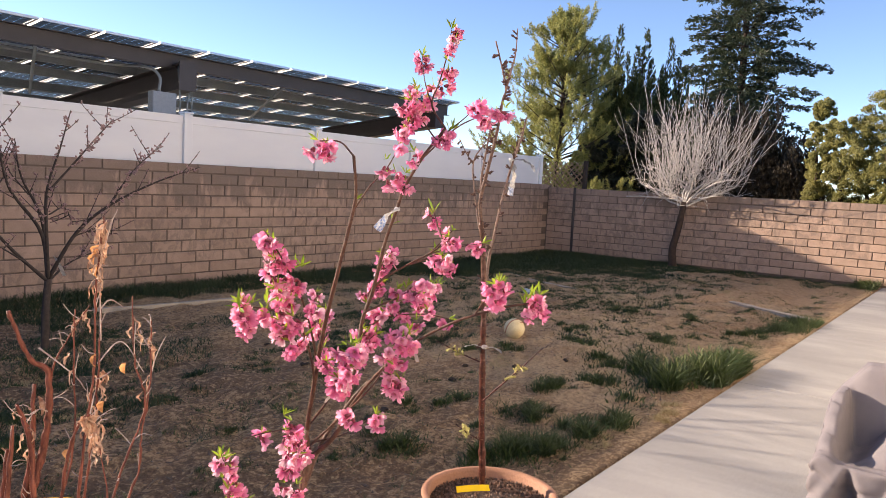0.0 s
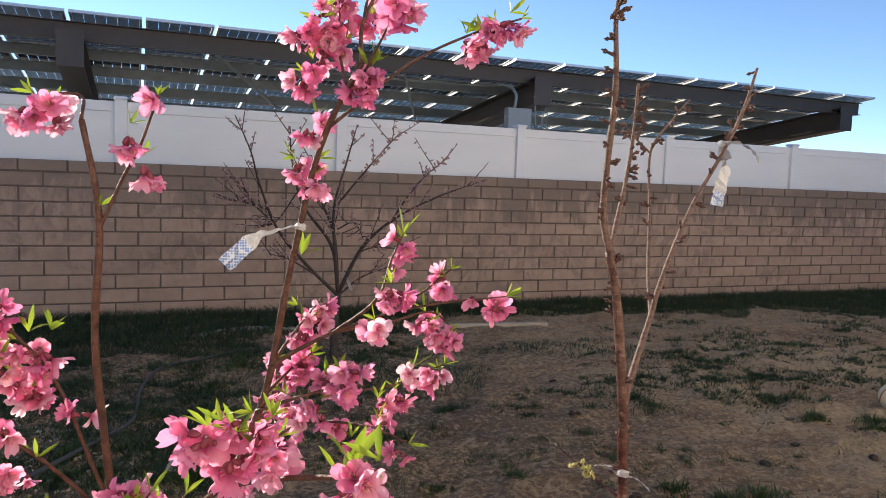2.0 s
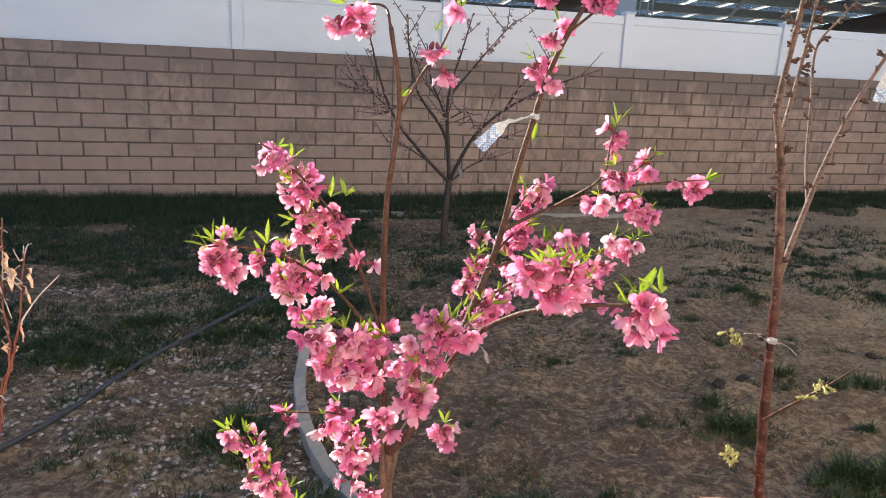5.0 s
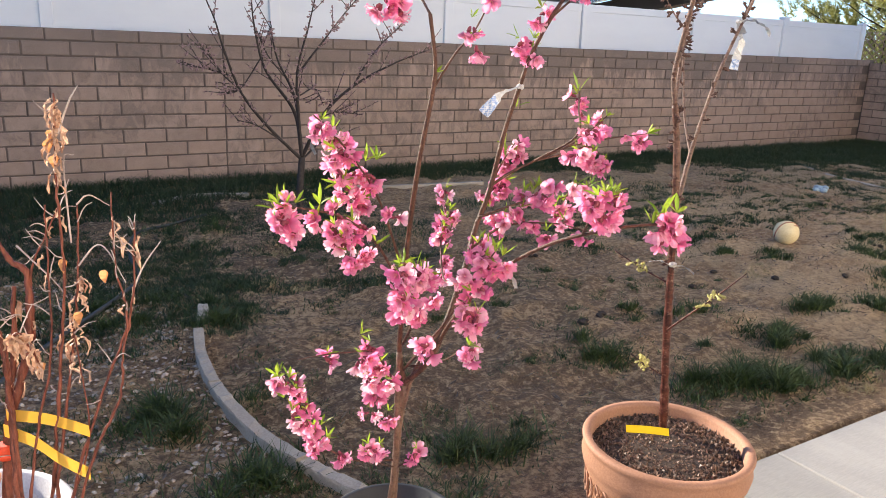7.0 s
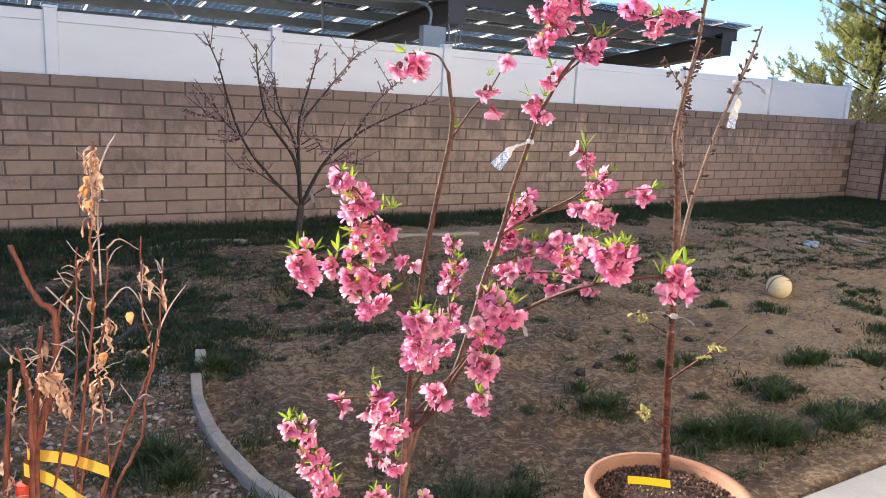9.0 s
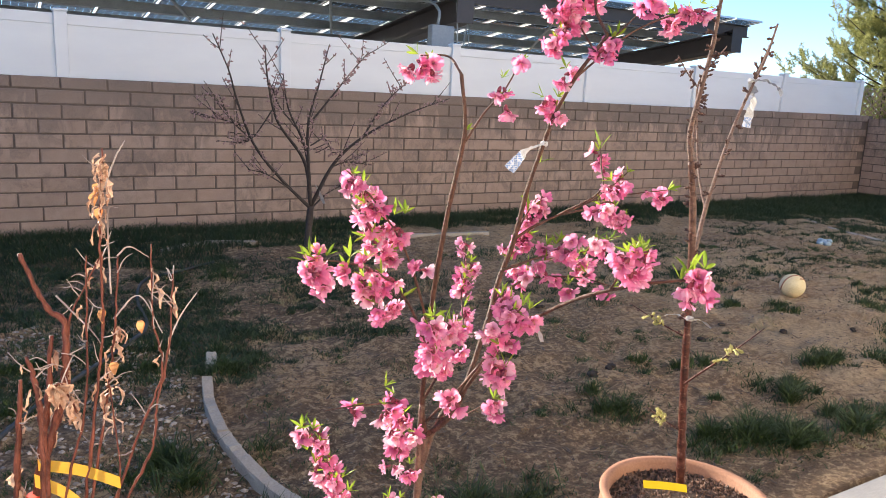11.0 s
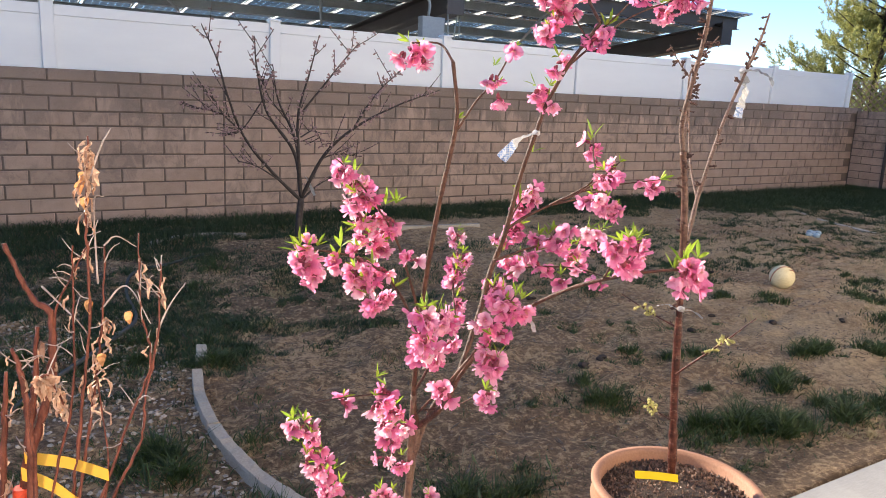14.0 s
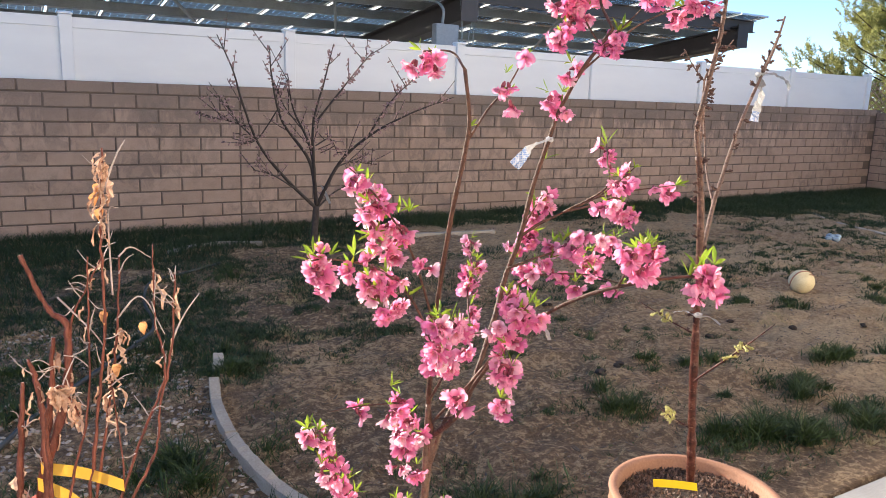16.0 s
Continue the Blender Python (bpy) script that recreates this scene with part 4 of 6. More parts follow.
spray([(0.165, -7.33, 0.85), (0.155, -7.45, 0.96), (0.14, -7.56, 1.06), (0.15, -7.62, 1.15), (0.185, -7.64, 1.21)],
      [((0.167, -7.63, 1.206), 4), ((0.194, -7.621, 1.176), 3), ((0.169, -7.63, 1.185), 3), ((0.128, -7.65, 1.10), 4), ((0.135, -7.665, 1.09), 3), ((0.14, -7.61, 1.16), 3), ((0.113, -7.529, 0.988), 3), ((0.13, -7.51, 1.085), 2), ((0.133, -7.414, 1.093), 2)], 0.0042, 0.0016, 0.8)
spray([(0.17, -7.34, 0.86), (0.20, -7.43, 0.90), (0.225, -7.51, 0.965)], [((0.223, -7.514, 0.956), 5)], 0.003, 0.0015, 1.1)
spray([(0.15, -7.60, 1.12), (0.19, -7.62, 1.16), (0.225, -7.61, 1.19)], [((0.227, -7.61, 1.172), 3)], 0.0026, 0.0014, 1.0)
# low twigs
spray([(0.165, -7.31, 0.78), (0.11, -7.35, 0.87), (0.06, -7.375, 0.93), (0.0, -7.385, 0.945), (-0.06, -7.39, 0.952), (-0.115, -7.395, 0.955)],
      [((-0.047, -7.38, 0.933), 2), ((0.026, -7.388, 0.926), 3), ((0.056, -7.377, 0.943), 4), ((0.105, -7.354, 0.836), 4), ((0.092, -7.329, 0.801), 4), ((0.08, -7.37, 0.885), 4), ((0.06, -7.36, 0.86), 3)], 0.0036, 0.0012, 0)
spray([(0.178, -7.277, 0.58), (0.05, -7.28, 0.62), (-0.04, -7.30, 0.71), (-0.085, -7.32, 0.81), (-0.14, -7.35, 0.915)],
      [((-0.146, -7.356, 0.895), 2), ((-0.115, -7.336, 0.876), 3), ((-0.08, -7.322, 0.817), 3), ((-0.11, -7.34, 0.80), 2), ((-0.075, -7.32, 0.765), 3), ((-0.05, -7.31, 0.735), 3), ((-0.04, -7.30, 0.69), 3), ((0.02, -7.29, 0.65), 2)], 0.0036, 0.0014, 0.8)
for p in ((-0.1, -7.335, 0.86), (-0.13, -7.345, 0.85), (-0.07, -7.32, 0.80), (-0.03, -7.30, 0.74), (-0.02, -7.31, 0.71), (0.04, -7.36, 0.97)):
    put_tuft(Vector(p), Vector((prng.uniform(-0.7, 0.7), -0.2, 0.8)), 1.0)
spray([(0.176, -7.29, 0.67), (0.13, -7.31, 0.70), (0.10, -7.32, 0.745)], [((0.088, -7.32, 0.75), 2), ((0.132, -7.32, 0.732), 3)], 0.0026, 0.0014, 0)
spray([(0.178, -7.28, 0.56), (0.12, -7.30, 0.60), (0.07, -7.32, 0.655)], [((0.08, -7.32, 0.658), 3), ((0.11, -7.32, 0.652), 3)], 0.0026, 0.0014, 0.7)
spray([(0.178, -7.28, 0.56), (0.19, -7.31, 0.59), (0.195, -7.32, 0.61)], [((0.213, -7.32, 0.61), 4)], 0.0026, 0.0014, 0)
# behind and between the leaders
spray([(0.279, -7.37, 1.067), (0.31, -7.26, 1.03), (0.37, -7.14, 1.08), (0.425, -7.06, 1.16), (0.435, -7.05, 1.21)],
      [((0.436, -7.049, 1.151), 3), ((0.403, -7.122, 1.155), 3), ((0.377, -7.134, 1.094), 3), ((0.42, -7.08, 1.12), 3), ((0.36, -7.17, 1.05), 3), ((0.345, -7.20, 1.02), 3), ((0.433, -7.05, 1.20), 2)], 0.0036, 0.0016, 0)
spray([(0.28, -7.37, 1.07), (0.315, -7.375, 1.115), (0.345, -7.385, 1.14)], [((0.343, -7.384, 1.112), 3), ((0.328, -7.373, 1.135), 3)], 0.0028, 0.0014, 1.0)
# the branch towards the house
for p, n in (((0.354, -7.89, 1.302), 3), ((0.377, -7.891, 1.307), 3), ((0.369, -7.884, 1.278), 3)):
    cluster(p, n)
put_tuft(near[-1] + Vector((0, 0, 0.01)), Vector((0.2, -0.1, 1)), 1.25)
put_tuft(near[-3], Vector((-0.3, -0.1, 1)), 0.9)
spray([near[-20], near[-20] + Vector((-0.012, -0.04, 0.05)), (0.255, -7.85, 1.345)], [((0.269, -7.844, 1.347), 4), ((0.229, -7.856, 1.341), 4), ((0.291, -7.817, 1.309), 3), ((0.25, -7.845, 1.315), 2)], 0.003, 0.0016, 1.0)
put_tuft(Vector((0.29, -7.83, 1.35)), Vector((0.3, -0.1, 1)), 0.9)
put_tuft(Vector((0.24, -7.86, 1.36)), Vector((-0.3, -0.3, 1)), 0.9)
# the fan of twigs from the stouter leader
base, fork = Vector((0.367, -7.359, 1.277)), Vector((0.455, -7.40, 1.335))
limb(peach, [base, (0.41, -7.37, 1.305), fork], 0.0048, 0.0036, M_BARK_PEACH)
spray([fork, (0.495, -7.49, 1.40), (0.53, -7.45, 1.455), (0.562, -7.41, 1.49)], [((0.56, -7.408, 1.472), 4), ((0.511, -7.509, 1.413), 5), ((0.53, -7.46, 1.445), 1), ((0.491, -7.501, 1.358), 3)], tip=1.2)
spray([fork, (0.54, -7.41, 1.365), (0.60, -7.415, 1.40), (0.64, -7.425, 1.435)], [((0.634, -7.422, 1.41), 4)], tip=0.8)
spray([fork, (0.55, -7.39, 1.345), (0.62, -7.395, 1.36), (0.655, -7.42, 1.33)], [((0.612, -7.39, 1.346), 3), ((0.644, -7.419, 1.316), 4), ((0.63, -7.40, 1.33), 3)], tip=0)
spray([(0.54, -7.41, 1.365), (0.62, -7.45, 1.385), (0.705, -7.495, 1.40)], [((0.69, -7.492, 1.381), 4), ((0.66, -7.47, 1.395), 1)], 0.0028, 0.0014, 1.0)
spray([base, (0.40, -7.345, 1.32), (0.45, -7.34, 1.38)], [((0.453, -7.338, 1.366), 4), ((0.416, -7.337, 1.323), 3), ((0.44, -7.335, 1.335), 2)], tip=0)
put_tuft(Vector((0.41, -7.345, 1.37)), Vector((-0.8, 0, 0.6)), 0.9)
spray([(0.345, -7.345, 1.20), (0.44, -7.38, 1.235), (0.55, -7.38, 1.235), (0.655, -7.375, 1.265)], [((0.647, -7.374, 1.244), 3), ((0.63, -7.38, 1.26), 1), ((0.568, -7.378, 1.215), 3), ((0.595, -7.38, 1.25), 2), ((0.535, -7.39, 1.205), 2), ((0.462, -7.429, 1.256), 3), ((0.449, -7.375, 1.248), 3), ((0.477, -7.439, 1.278), 3)], 0.0042)
spray([(0.33, -7.345, 1.13), (0.42, -7.35, 1.175), (0.50, -7.43, 1.19), (0.55, -7.495, 1.18)], [((0.52, -7.439, 1.189), 2), ((0.539, -7.492, 1.164), 2), ((0.422, -7.341, 1.179), 3), ((0.48, -7.43, 1.16), 3), ((0.44, -7.38, 1.21), 3), ((0.392, -7.287, 1.121), 3)], 0.0042, tip=0.9)
spray([(0.35, -7.35, 1.22), (0.40, -7.31, 1.25), (0.44, -7.32, 1.285)], [((0.416, -7.319, 1.259), 3), ((0.434, -7.321, 1.267), 3), ((0.402, -7.294, 1.238), 2), ((0.40, -7.31, 1.20), 2)], tip=0.8)
# crown above the flag of tape
put_tuft(Vector((0.405, -7.385, 1.455)), Vector((0.5, 0.3, 0.9)), 1.1)
spray([stem_r[-1], (0.475, -7.45, 1.80), (0.505, -7.45, 1.87), (0.528, -7.455, 1.95), (0.53, -7.465, 2.02)], [((0.495, -7.413, 1.811), 4), ((0.536, -7.437, 1.861), 4), ((0.536, -7.468, 1.912), 4), ((0.528, -7.47, 1.965), 2), ((0.53, -7.47, 2.01), 3)], 0.0042, 0.0018)
spray([(0.475, -7.45, 1.80), (0.50, -7.40, 1.87), (0.525, -7.365, 1.95)], [((0.527, -7.361, 1.934), 4), ((0.515, -7.375, 1.92), 2)], 0.0028, 0.0015, 0.9)
spray([stem_r[-6], (0.445, -7.43, 1.77), (0.452, -7.41, 1.84)], [((0.451, -7.407, 1.838), 3), ((0.40, -7.42, 1.785), 4), ((0.445, -7.42, 1.80), 4), ((0.425, -7.42, 1.75), 4), ((0.395, -7.42, 1.716), 4), ((0.455, -7.43, 1.765), 2)], 0.003, 0.0015, 0.9)
spray([stem_r[-12], (0.44, -7.50, 1.70), (0.47, -7.53, 1.735)], [((0.465, -7.521, 1.713), 5), ((0.455, -7.51, 1.70), 2)], 0.003, 0.0016, 1.0)
spray([(0.46, -7.52, 1.722), (0.468, -7.57, 1.76), (0.476, -7.615, 1.80)], [((0.475, -7.611, 1.79), 5)], 0.0024, 0.0014, 0.7)
spray([stem_r[-14], (0.53, -7.50, 1.74), (0.61, -7.545, 1.785), (0.655, -7.60, 1.80)], [((0.624, -7.545, 1.774), 4), ((0.644, -7.587, 1.795), 4), ((0.60, -7.54, 1.77), 2)], 0.0032, 0.0016, 0.5)
cluster((0.396, -7.453, 1.64), 2)
cluster((0.412, -7.445, 1.65), 2)
cluster((0.391, -7.40, 1.588), 2)
cluster((0.418, -7.412, 1.568), 3)
cluster((0.425, -7.405, 1.59), 2)
# tips of the slender leader
spray([stem_l[-1], (0.105, -7.46, 1.668), (0.055, -7.44, 1.667)], [((0.073, -7.446, 1.646), 4), ((0.05, -7.44, 1.655), 3)], 0.003, 0.002, 0)
spray([stem_l[-22], (0.155, -7.52, 1.565), (0.175, -7.55, 1.605), (0.195, -7.575, 1.665)], [((0.164, -7.56, 1.617), 2), ((0.179, -7.555, 1.58), 2), ((0.195, -7.575, 1.66), 1)], 0.0032, 0.0016, 0.6)
put_tuft(stem_l[-16], Vector((0.5, -0.2, 1)), 0.7)


def ribbon(name, pts, width, mats, thing, label, twist=1.2, crumple=1.0, flare=0.0):
    """A crumpled strip of tape through pts, with thickness."""
    line = spline(pts, 6)
    bm = bmesh.new()
    rows = []
    rng = random.Random(len(line))
    for i, c in enumerate(line):
        d = (line[min(i + 1, len(line) - 1)] - line[max(i - 1, 0)]).normalized()
        a = twist * i / len(line)
        s = d.cross(Vector((math.sin(a), 0.4, math.cos(a)))).normalized()
        w = width * (1 - crumple * max(0.0, 0.55 - 0.2 * i)) * (1 + 0.1 * crumple * rng.uniform(-1, 1))
        w *= 1 - flare + flare * (i / len(line)) ** 0.8
        u = d.cross(s)
        rows.append([bm.verts.new(c + s * (w * k) + u * (rng.uniform(-1, 1) * width * 0.12 * crumple)) for k in (-0.5, 0, 0.5)])
    for j, (a, b) in enumerate(zip(rows, rows[1:])):
        for i in range(2):
            f = bm.faces.new((a[i], a[i + 1], b[i + 1], b[i]))
            f.material_index = 1 if len(mats) > 1 and j > len(rows) * 0.66 else 0
    r = bmesh.ops.solidify(bm, geom=list(bm.faces), thickness=0.0006)
    ob = part(name, bm, mats, thing, label)
    ob.matrix_parent_inverse = thing.matrix_world.inverted()
    return ob


def knot(thing, place, r, mat):
    bm = bmesh.new()
    lump(bm, place, r, 0.8, 0.25, random.Random(8), 0, 2)
    ob = part("tie_knot", bm, mat, thing, "crumpled clear tie")
    ob.matrix_parent_inverse = thing.matrix_world.inverted()


ribbon("tape_flag", [(0.399, -7.402, 1.500), (0.363, -7.426, 1.497), (0.326, -7.431, 1.482), (0.286, -7.431, 1.446)], 0.025, [M_TAPE, M_TAPE_BLUE], peach, "silver flash tape with blue dots tied to the stem", 1.2, 1.0, 0.15)
knot(peach, (0.400, -7.401, 1.500), 0.0085, M_TAPE)
knot(peach, (0.239, -7.598, 1.159), 0.009, M_CLEAR)
ribbon("tape_flag", [(0.239, -7.598, 1.154), (0.254, -7.609, 1.141), (0.260, -7.614, 1.120)], 0.010, [M_CLEAR], peach, "clear plastic tie")
ribbon("tape_flag", [(0.115, -7.433, 1.004), (0.104, -7.475, 1.047), (0.093, -7.496, 1.100)], 0.016, [M_CLEAR], peach, "clear plastic tie")


def nursery_pot(centre, r, h, wall, mat, name, label, category="plant pot"):
    bm = bmesh.new()
    lathe(bm, [(r * 0.74, 0), (r * 0.95, h - 0.05), (r * 0.95, h - 0.045), (r * 1.03, h - 0.04), (r * 1.03, h - 0.004), (r * 1.0, h), (r - wall, h), (r - wall - 0.006, h - 0.06)], 44)
    ob = tagged(new(name, finish(bm, mat, name)), label, category)
    ob.location = centre
    bm = bmesh.new()
    lathe(bm, [(0.0005, h - 0.052), (r * 0.5, h - 0.05), (r - wall - 0.004, h - 0.055)], 30, closed=False)
    bmesh.ops.recalc_face_normals(bm, faces=bm.faces)
    part("soil", bm, M_SOIL, ob, "dark potting soil")
    return ob


nursery_pot((0.194, -7.235, 0.04), 0.18, 0.33, 0.012, M_BLACKPOT, "plant_pot", "black plastic nursery pot on the patio edge")


# ---- the young tree in the terracotta pot ----
POT = Vector((1.130, -7.312, 0.04))
RIM = 0.36
bm = bmesh.new()
lathe(bm, [(0.17, 0), (0.185, 0.012), (0.228, 0.225), (0.236, 0.24), (0.236, 0.255), (0.248, 0.272), (0.254, 0.30), (0.248, 0.328), (0.252, 0.342), (0.256, 0.352), (0.251, RIM), (0.232, RIM), (0.226, RIM - 0.012), (0.222, 0.27)], 72)
pot = tagged(new("terracotta_pot", finish(bm, M_TERRA, "terracotta_pot")), "round terracotta-coloured pot with a moulded leaf band, on the patio edge", "plant pot")
pot.location = POT
pot.scale = (1.035, 1.035, 1.02)
bm = bmesh.new()
for k in range(36):
    a = 2 * math.pi * k / 36
    m = pose(0, 0, 0, 0, 0, math.degrees(a))
    tube(bm, [m @ Vector((0.232 + 0.001 * j, 0.021 * math.sin(j * 0.8) - 0.01, 0.17 + 0.017 * j)) for j in range(5)], 0.006, 0.003, 5)
    tube(bm, [m @ Vector((0.229 + 0.001 * j, -0.021 * math.sin(j * 0.8) + 0.012, 0.155 + 0.017 * j)) for j in range(5)], 0.005, 0.003, 5)
part("leaf_band", bm, M_TERRA, pot, "raised moulded leaf band", True)
bm = bmesh.new()
rng = random.Random(4)
lathe(bm, [(0.0005, RIM - 0.032), (0.11, RIM - 0.035), (0.228, RIM - 0.042)], 36, closed=False)
bmesh.ops.recalc_face_normals(bm, faces=bm.faces)
soil = part("soil", bm, M_SOIL, pot, "dark bark mulch soil")
vs, fs = [], []
for k in range(2300):
    r, a = 0.222 * math.sqrt(rng.random()), rng.uniform(0, 6.283)
    c = Vector((r * math.cos(a), r * math.sin(a), RIM - 0.036))
    m = Matrix.Translation(c) @ Euler((rng.uniform(0, 6), rng.uniform(0, 6), rng.uniform(0, 6))).to_matrix().to_4x4()
    s = rng.uniform(0.003, 0.008)
    i0 = len(vs)
    vs += [m @ Vector(v) for v in ((s * 1.6, 0, 0), (-s, s * 0.7, 0), (-s, -s * 0.7, 0), (0, 0, s * 0.8))]
    fs += [(i0, i0 + 1, i0 + 2), (i0, i0 + 1, i0 + 3), (i0 + 1, i0 + 2, i0 + 3), (i0 + 2, i0, i0 + 3)]
M_CHIP = leafy("bark_chips", (0.028, 0.014, 0.01), (0.24, 0.135, 0.09), 0.0)
chips = new("mulch", raw("mulch", vs, fs, M_CHIP))
chips.parent = pot
tagged(chips, kind="stuff")

whip = empty("young_tree", (1.201, -7.228, 0.366), "bare young fruit tree with swelling buds in the terracotta pot", "fruit tree")
brng = random.Random(9)
M_LEAFBUD = grainy("yellow_green_bud", (0.30, 0.26, 0.06), (0.52, 0.46, 0.16), 60, 300, 0.6, 0.3)


def bud_mesh(seed, mat):
    """One fat bud on a short spur, pointing up."""
    rng, bm, s = random.Random(seed), bmesh.new(), 0.0075
    tube(bm, [Vector((0, 0, -0.004)), Vector((0, 0, s * 0.6)), Vector((0, 0, s * 1.6)), Vector((0, 0, s * 2.3))], s * 0.4, s * 0.18, 5)
    lump(bm, Vector((0, 0, s * 1.5)), s * 0.55, 1.0, 0.2, rng)
    return finish(bm, mat, "bud")


BUDS = {}   # shared bud meshes by material


def buds(thing, line, n, r, a=0.0, b=1.0, size=0.0092, mat=None):
    """Fat buds along the newest stem, one to three at a node."""
    skin = mat or M_BUD
    if skin.name not in BUDS:
        BUDS[skin.name] = [bud_mesh(q, skin) for q in (1, 2, 3, 4)]
    for k in range(n):
        f = min(0.999, a + (b - a) * (k + brng.random() * 0.8) / n) * (len(line) - 1)
        i = int(f)
        c = line[i].lerp(line[i + 1], f - i)
        ax = (line[i + 1] - line[i]).normalized()
        d = Vector((brng.gauss(0, 1), brng.gauss(0, 1), brng.gauss(0, 1)))
        d = (d - ax * d.dot(ax)).normalized()
        for q in range(brng.choice((1, 2, 3))):
            e = (d + ax * brng.uniform(-0.3, 0.9) + Vector((brng.uniform(-0.3, 0.3), brng.uniform(-0.3, 0.3), 0))).normalized()
            ob = new("bud", brng.choice(BUDS[skin.name]))
            ob.parent = limbs[-1]
            ob.matrix_basis = Matrix.Translation(c + e * r * 0.8) @ e.to_track_quat("Z", "Y").to_matrix().to_4x4() @ Matrix.Scale(size / 0.0075 * brng.uniform(0.7, 1.15), 4)


trunk_w = limb(whip, [(1.213, -7.223, 0.345), (1.197, -7.225, 0.492), (1.175, -7.227, 0.659), (1.159, -7.229, 0.826), (1.148, -7.229, 0.973), (1.136, -7.230, 1.130), (1.105, -7.235, 1.328), (1.077, -7.237, 1.443)], 0.019, 0.012, M_BARK_RED, "trunk", 12, 12, 0.16)
buds(whip, trunk_w, 26, 0.010, 0.55, 0.99)
a = limb(whip, [(1.077, -7.237, 1.443), (1.049, -7.246, 1.522), (1.024, -7.289, 1.642), (1.005, -7.328, 1.757), (0.966, -7.372, 1.872), (0.959, -7.387, 1.907), (0.972, -7.360, 1.976), (0.992, -7.312, 2.081)], 0.0105, 0.0035, M_BARK_TAN)
buds(whip, a, 24, 0.008, 0.1, 0.95)
b = limb(whip, [(0.959, -7.387, 1.907), (1.008, -7.371, 1.977), (1.065, -7.350, 2.050), (1.112, -7.323, 2.145)], 0.005, 0.0025, M_BARK_TAN)
buds(whip, b, 9, 0.005)
c = limb(whip, [(1.077, -7.237, 1.443), (1.119, -7.200, 1.517), (1.155, -7.174, 1.606), (1.157, -7.187, 1.705), (1.142, -7.212, 1.794)], 0.0075, 0.004, M_BARK_TAN)
buds(whip, c, 13, 0.006, 0.3)
d = limb(whip, [(1.138, -7.229, 1.098), (1.183, -7.202, 1.182), (1.245, -7.170, 1.290), (1.261, -7.175, 1.362), (1.354, -7.147, 1.525), (1.484, -7.105, 1.677), (1.529, -7.110, 1.771), (1.558, -7.116, 1.876)], 0.0105, 0.0045, M_BARK_TAN)
buds(whip, d, 14, 0.007, 0.35)
e = limb(whip, [(1.245, -7.171, 1.282), (1.291, -7.092, 1.382), (1.334, -7.029, 1.518), (1.352, -6.995, 1.665), (1.396, -7.005, 1.738), (1.444, -7.018, 1.800)], 0.006, 0.0025, M_BARK_TAN)
buds(whip, e, 10, 0.005, 0.3)
f_ = limb(whip, [(1.352, -6.995, 1.664), (1.292, -6.999, 1.706), (1.238, -7.001, 1.758)], 0.0035, 0.002, M_BARK_TAN)
buds(whip, f_, 6, 0.004)
g = limb(whip, [(1.496, -7.100, 1.708), (1.548, -7.084, 1.761), (1.605, -7.069, 1.834)], 0.004, 0.002, M_BARK_TAN)
buds(whip, g, 5, 0.004)
for pts, r in (([(1.158, -7.236, 0.743), (1.166, -7.306, 0.816), (1.177, -7.387, 0.900), (1.186, -7.468, 0.990)], 0.005), ([(1.154, -7.225, 0.894), (1.127, -7.139, 0.920), (1.090, -7.041, 0.962)], 0.0035), ([(1.187, -7.227, 0.570), (1.120, -7.201, 0.617), (1.061, -7.182, 0.661)], 0.003)):
    tw = limb(whip, pts, r * 1.1, 0.0018, M_BARK_RED, "twig", 7, 7, 0.2)
    buds(whip, tw, 9, 0.003, 0.42, 0.72, 0.0085, M_LEAFBUD)
    buds(whip, tw, 5, 0.003, 0.1, 0.95, 0.0045, M_BUD)
ribbon("tie_strip", [(1.118, -7.164, 0.953), (1.129, -7.200, 0.964), (1.135, -7.245, 0.959), (1.146, -7.278, 0.965), (1.157, -7.312, 0.950)], 0.02, [M_CLEAR], whip, "pale cloth strip tied round the trunk", 0.5)
knot(whip, (1.143, -7.239, 0.960), 0.012, M_CLEAR)
knot(whip, (1.482, -7.098, 1.690), 0.011, M_TAPE)
ribbon("tape_flag", [(1.482, -7.100, 1.688), (1.481, -7.141, 1.693), (1.480, -7.185, 1.679), (1.477, -7.219, 1.652)], 0.034, [M_TAPE], whip, "silver flash tape fluttering from a branch", 0.5)
ribbon("tape_flag", [(1.482, -7.099, 1.685), (1.475, -7.123, 1.635), (1.467, -7.119, 1.581), (1.461, -7.117, 1.541)], 0.032, [M_TAPE, M_TAPE_BLUE], whip, "silver flash tape hanging from a branch", 0.4)


# ---- dry dead shrub in the white pot ----
def band(thing, pts, width, label, up=(0, 0.25, 1), mat=None):
    """A flat plastic band standing on edge along pts."""
    line = spline(pts, 6)
    bm = bmesh.new()
    u = Vector(up).normalized() * width / 2
    rows = [[bm.verts.new(c + u * k) for k in (-1, 1)] for c in line]
    for a, b in zip(rows, rows[1:]):
        bm.faces.new((a[0], a[1], b[1], b[0]))
    bmesh.ops.solidify(bm, geom=list(bm.faces), thickness=0.0007)
    ob = part("plant_tag", bm, mat or M_YELLOW, thing, label)
    ob.matrix_parent_inverse = thing.matrix_world.inverted()


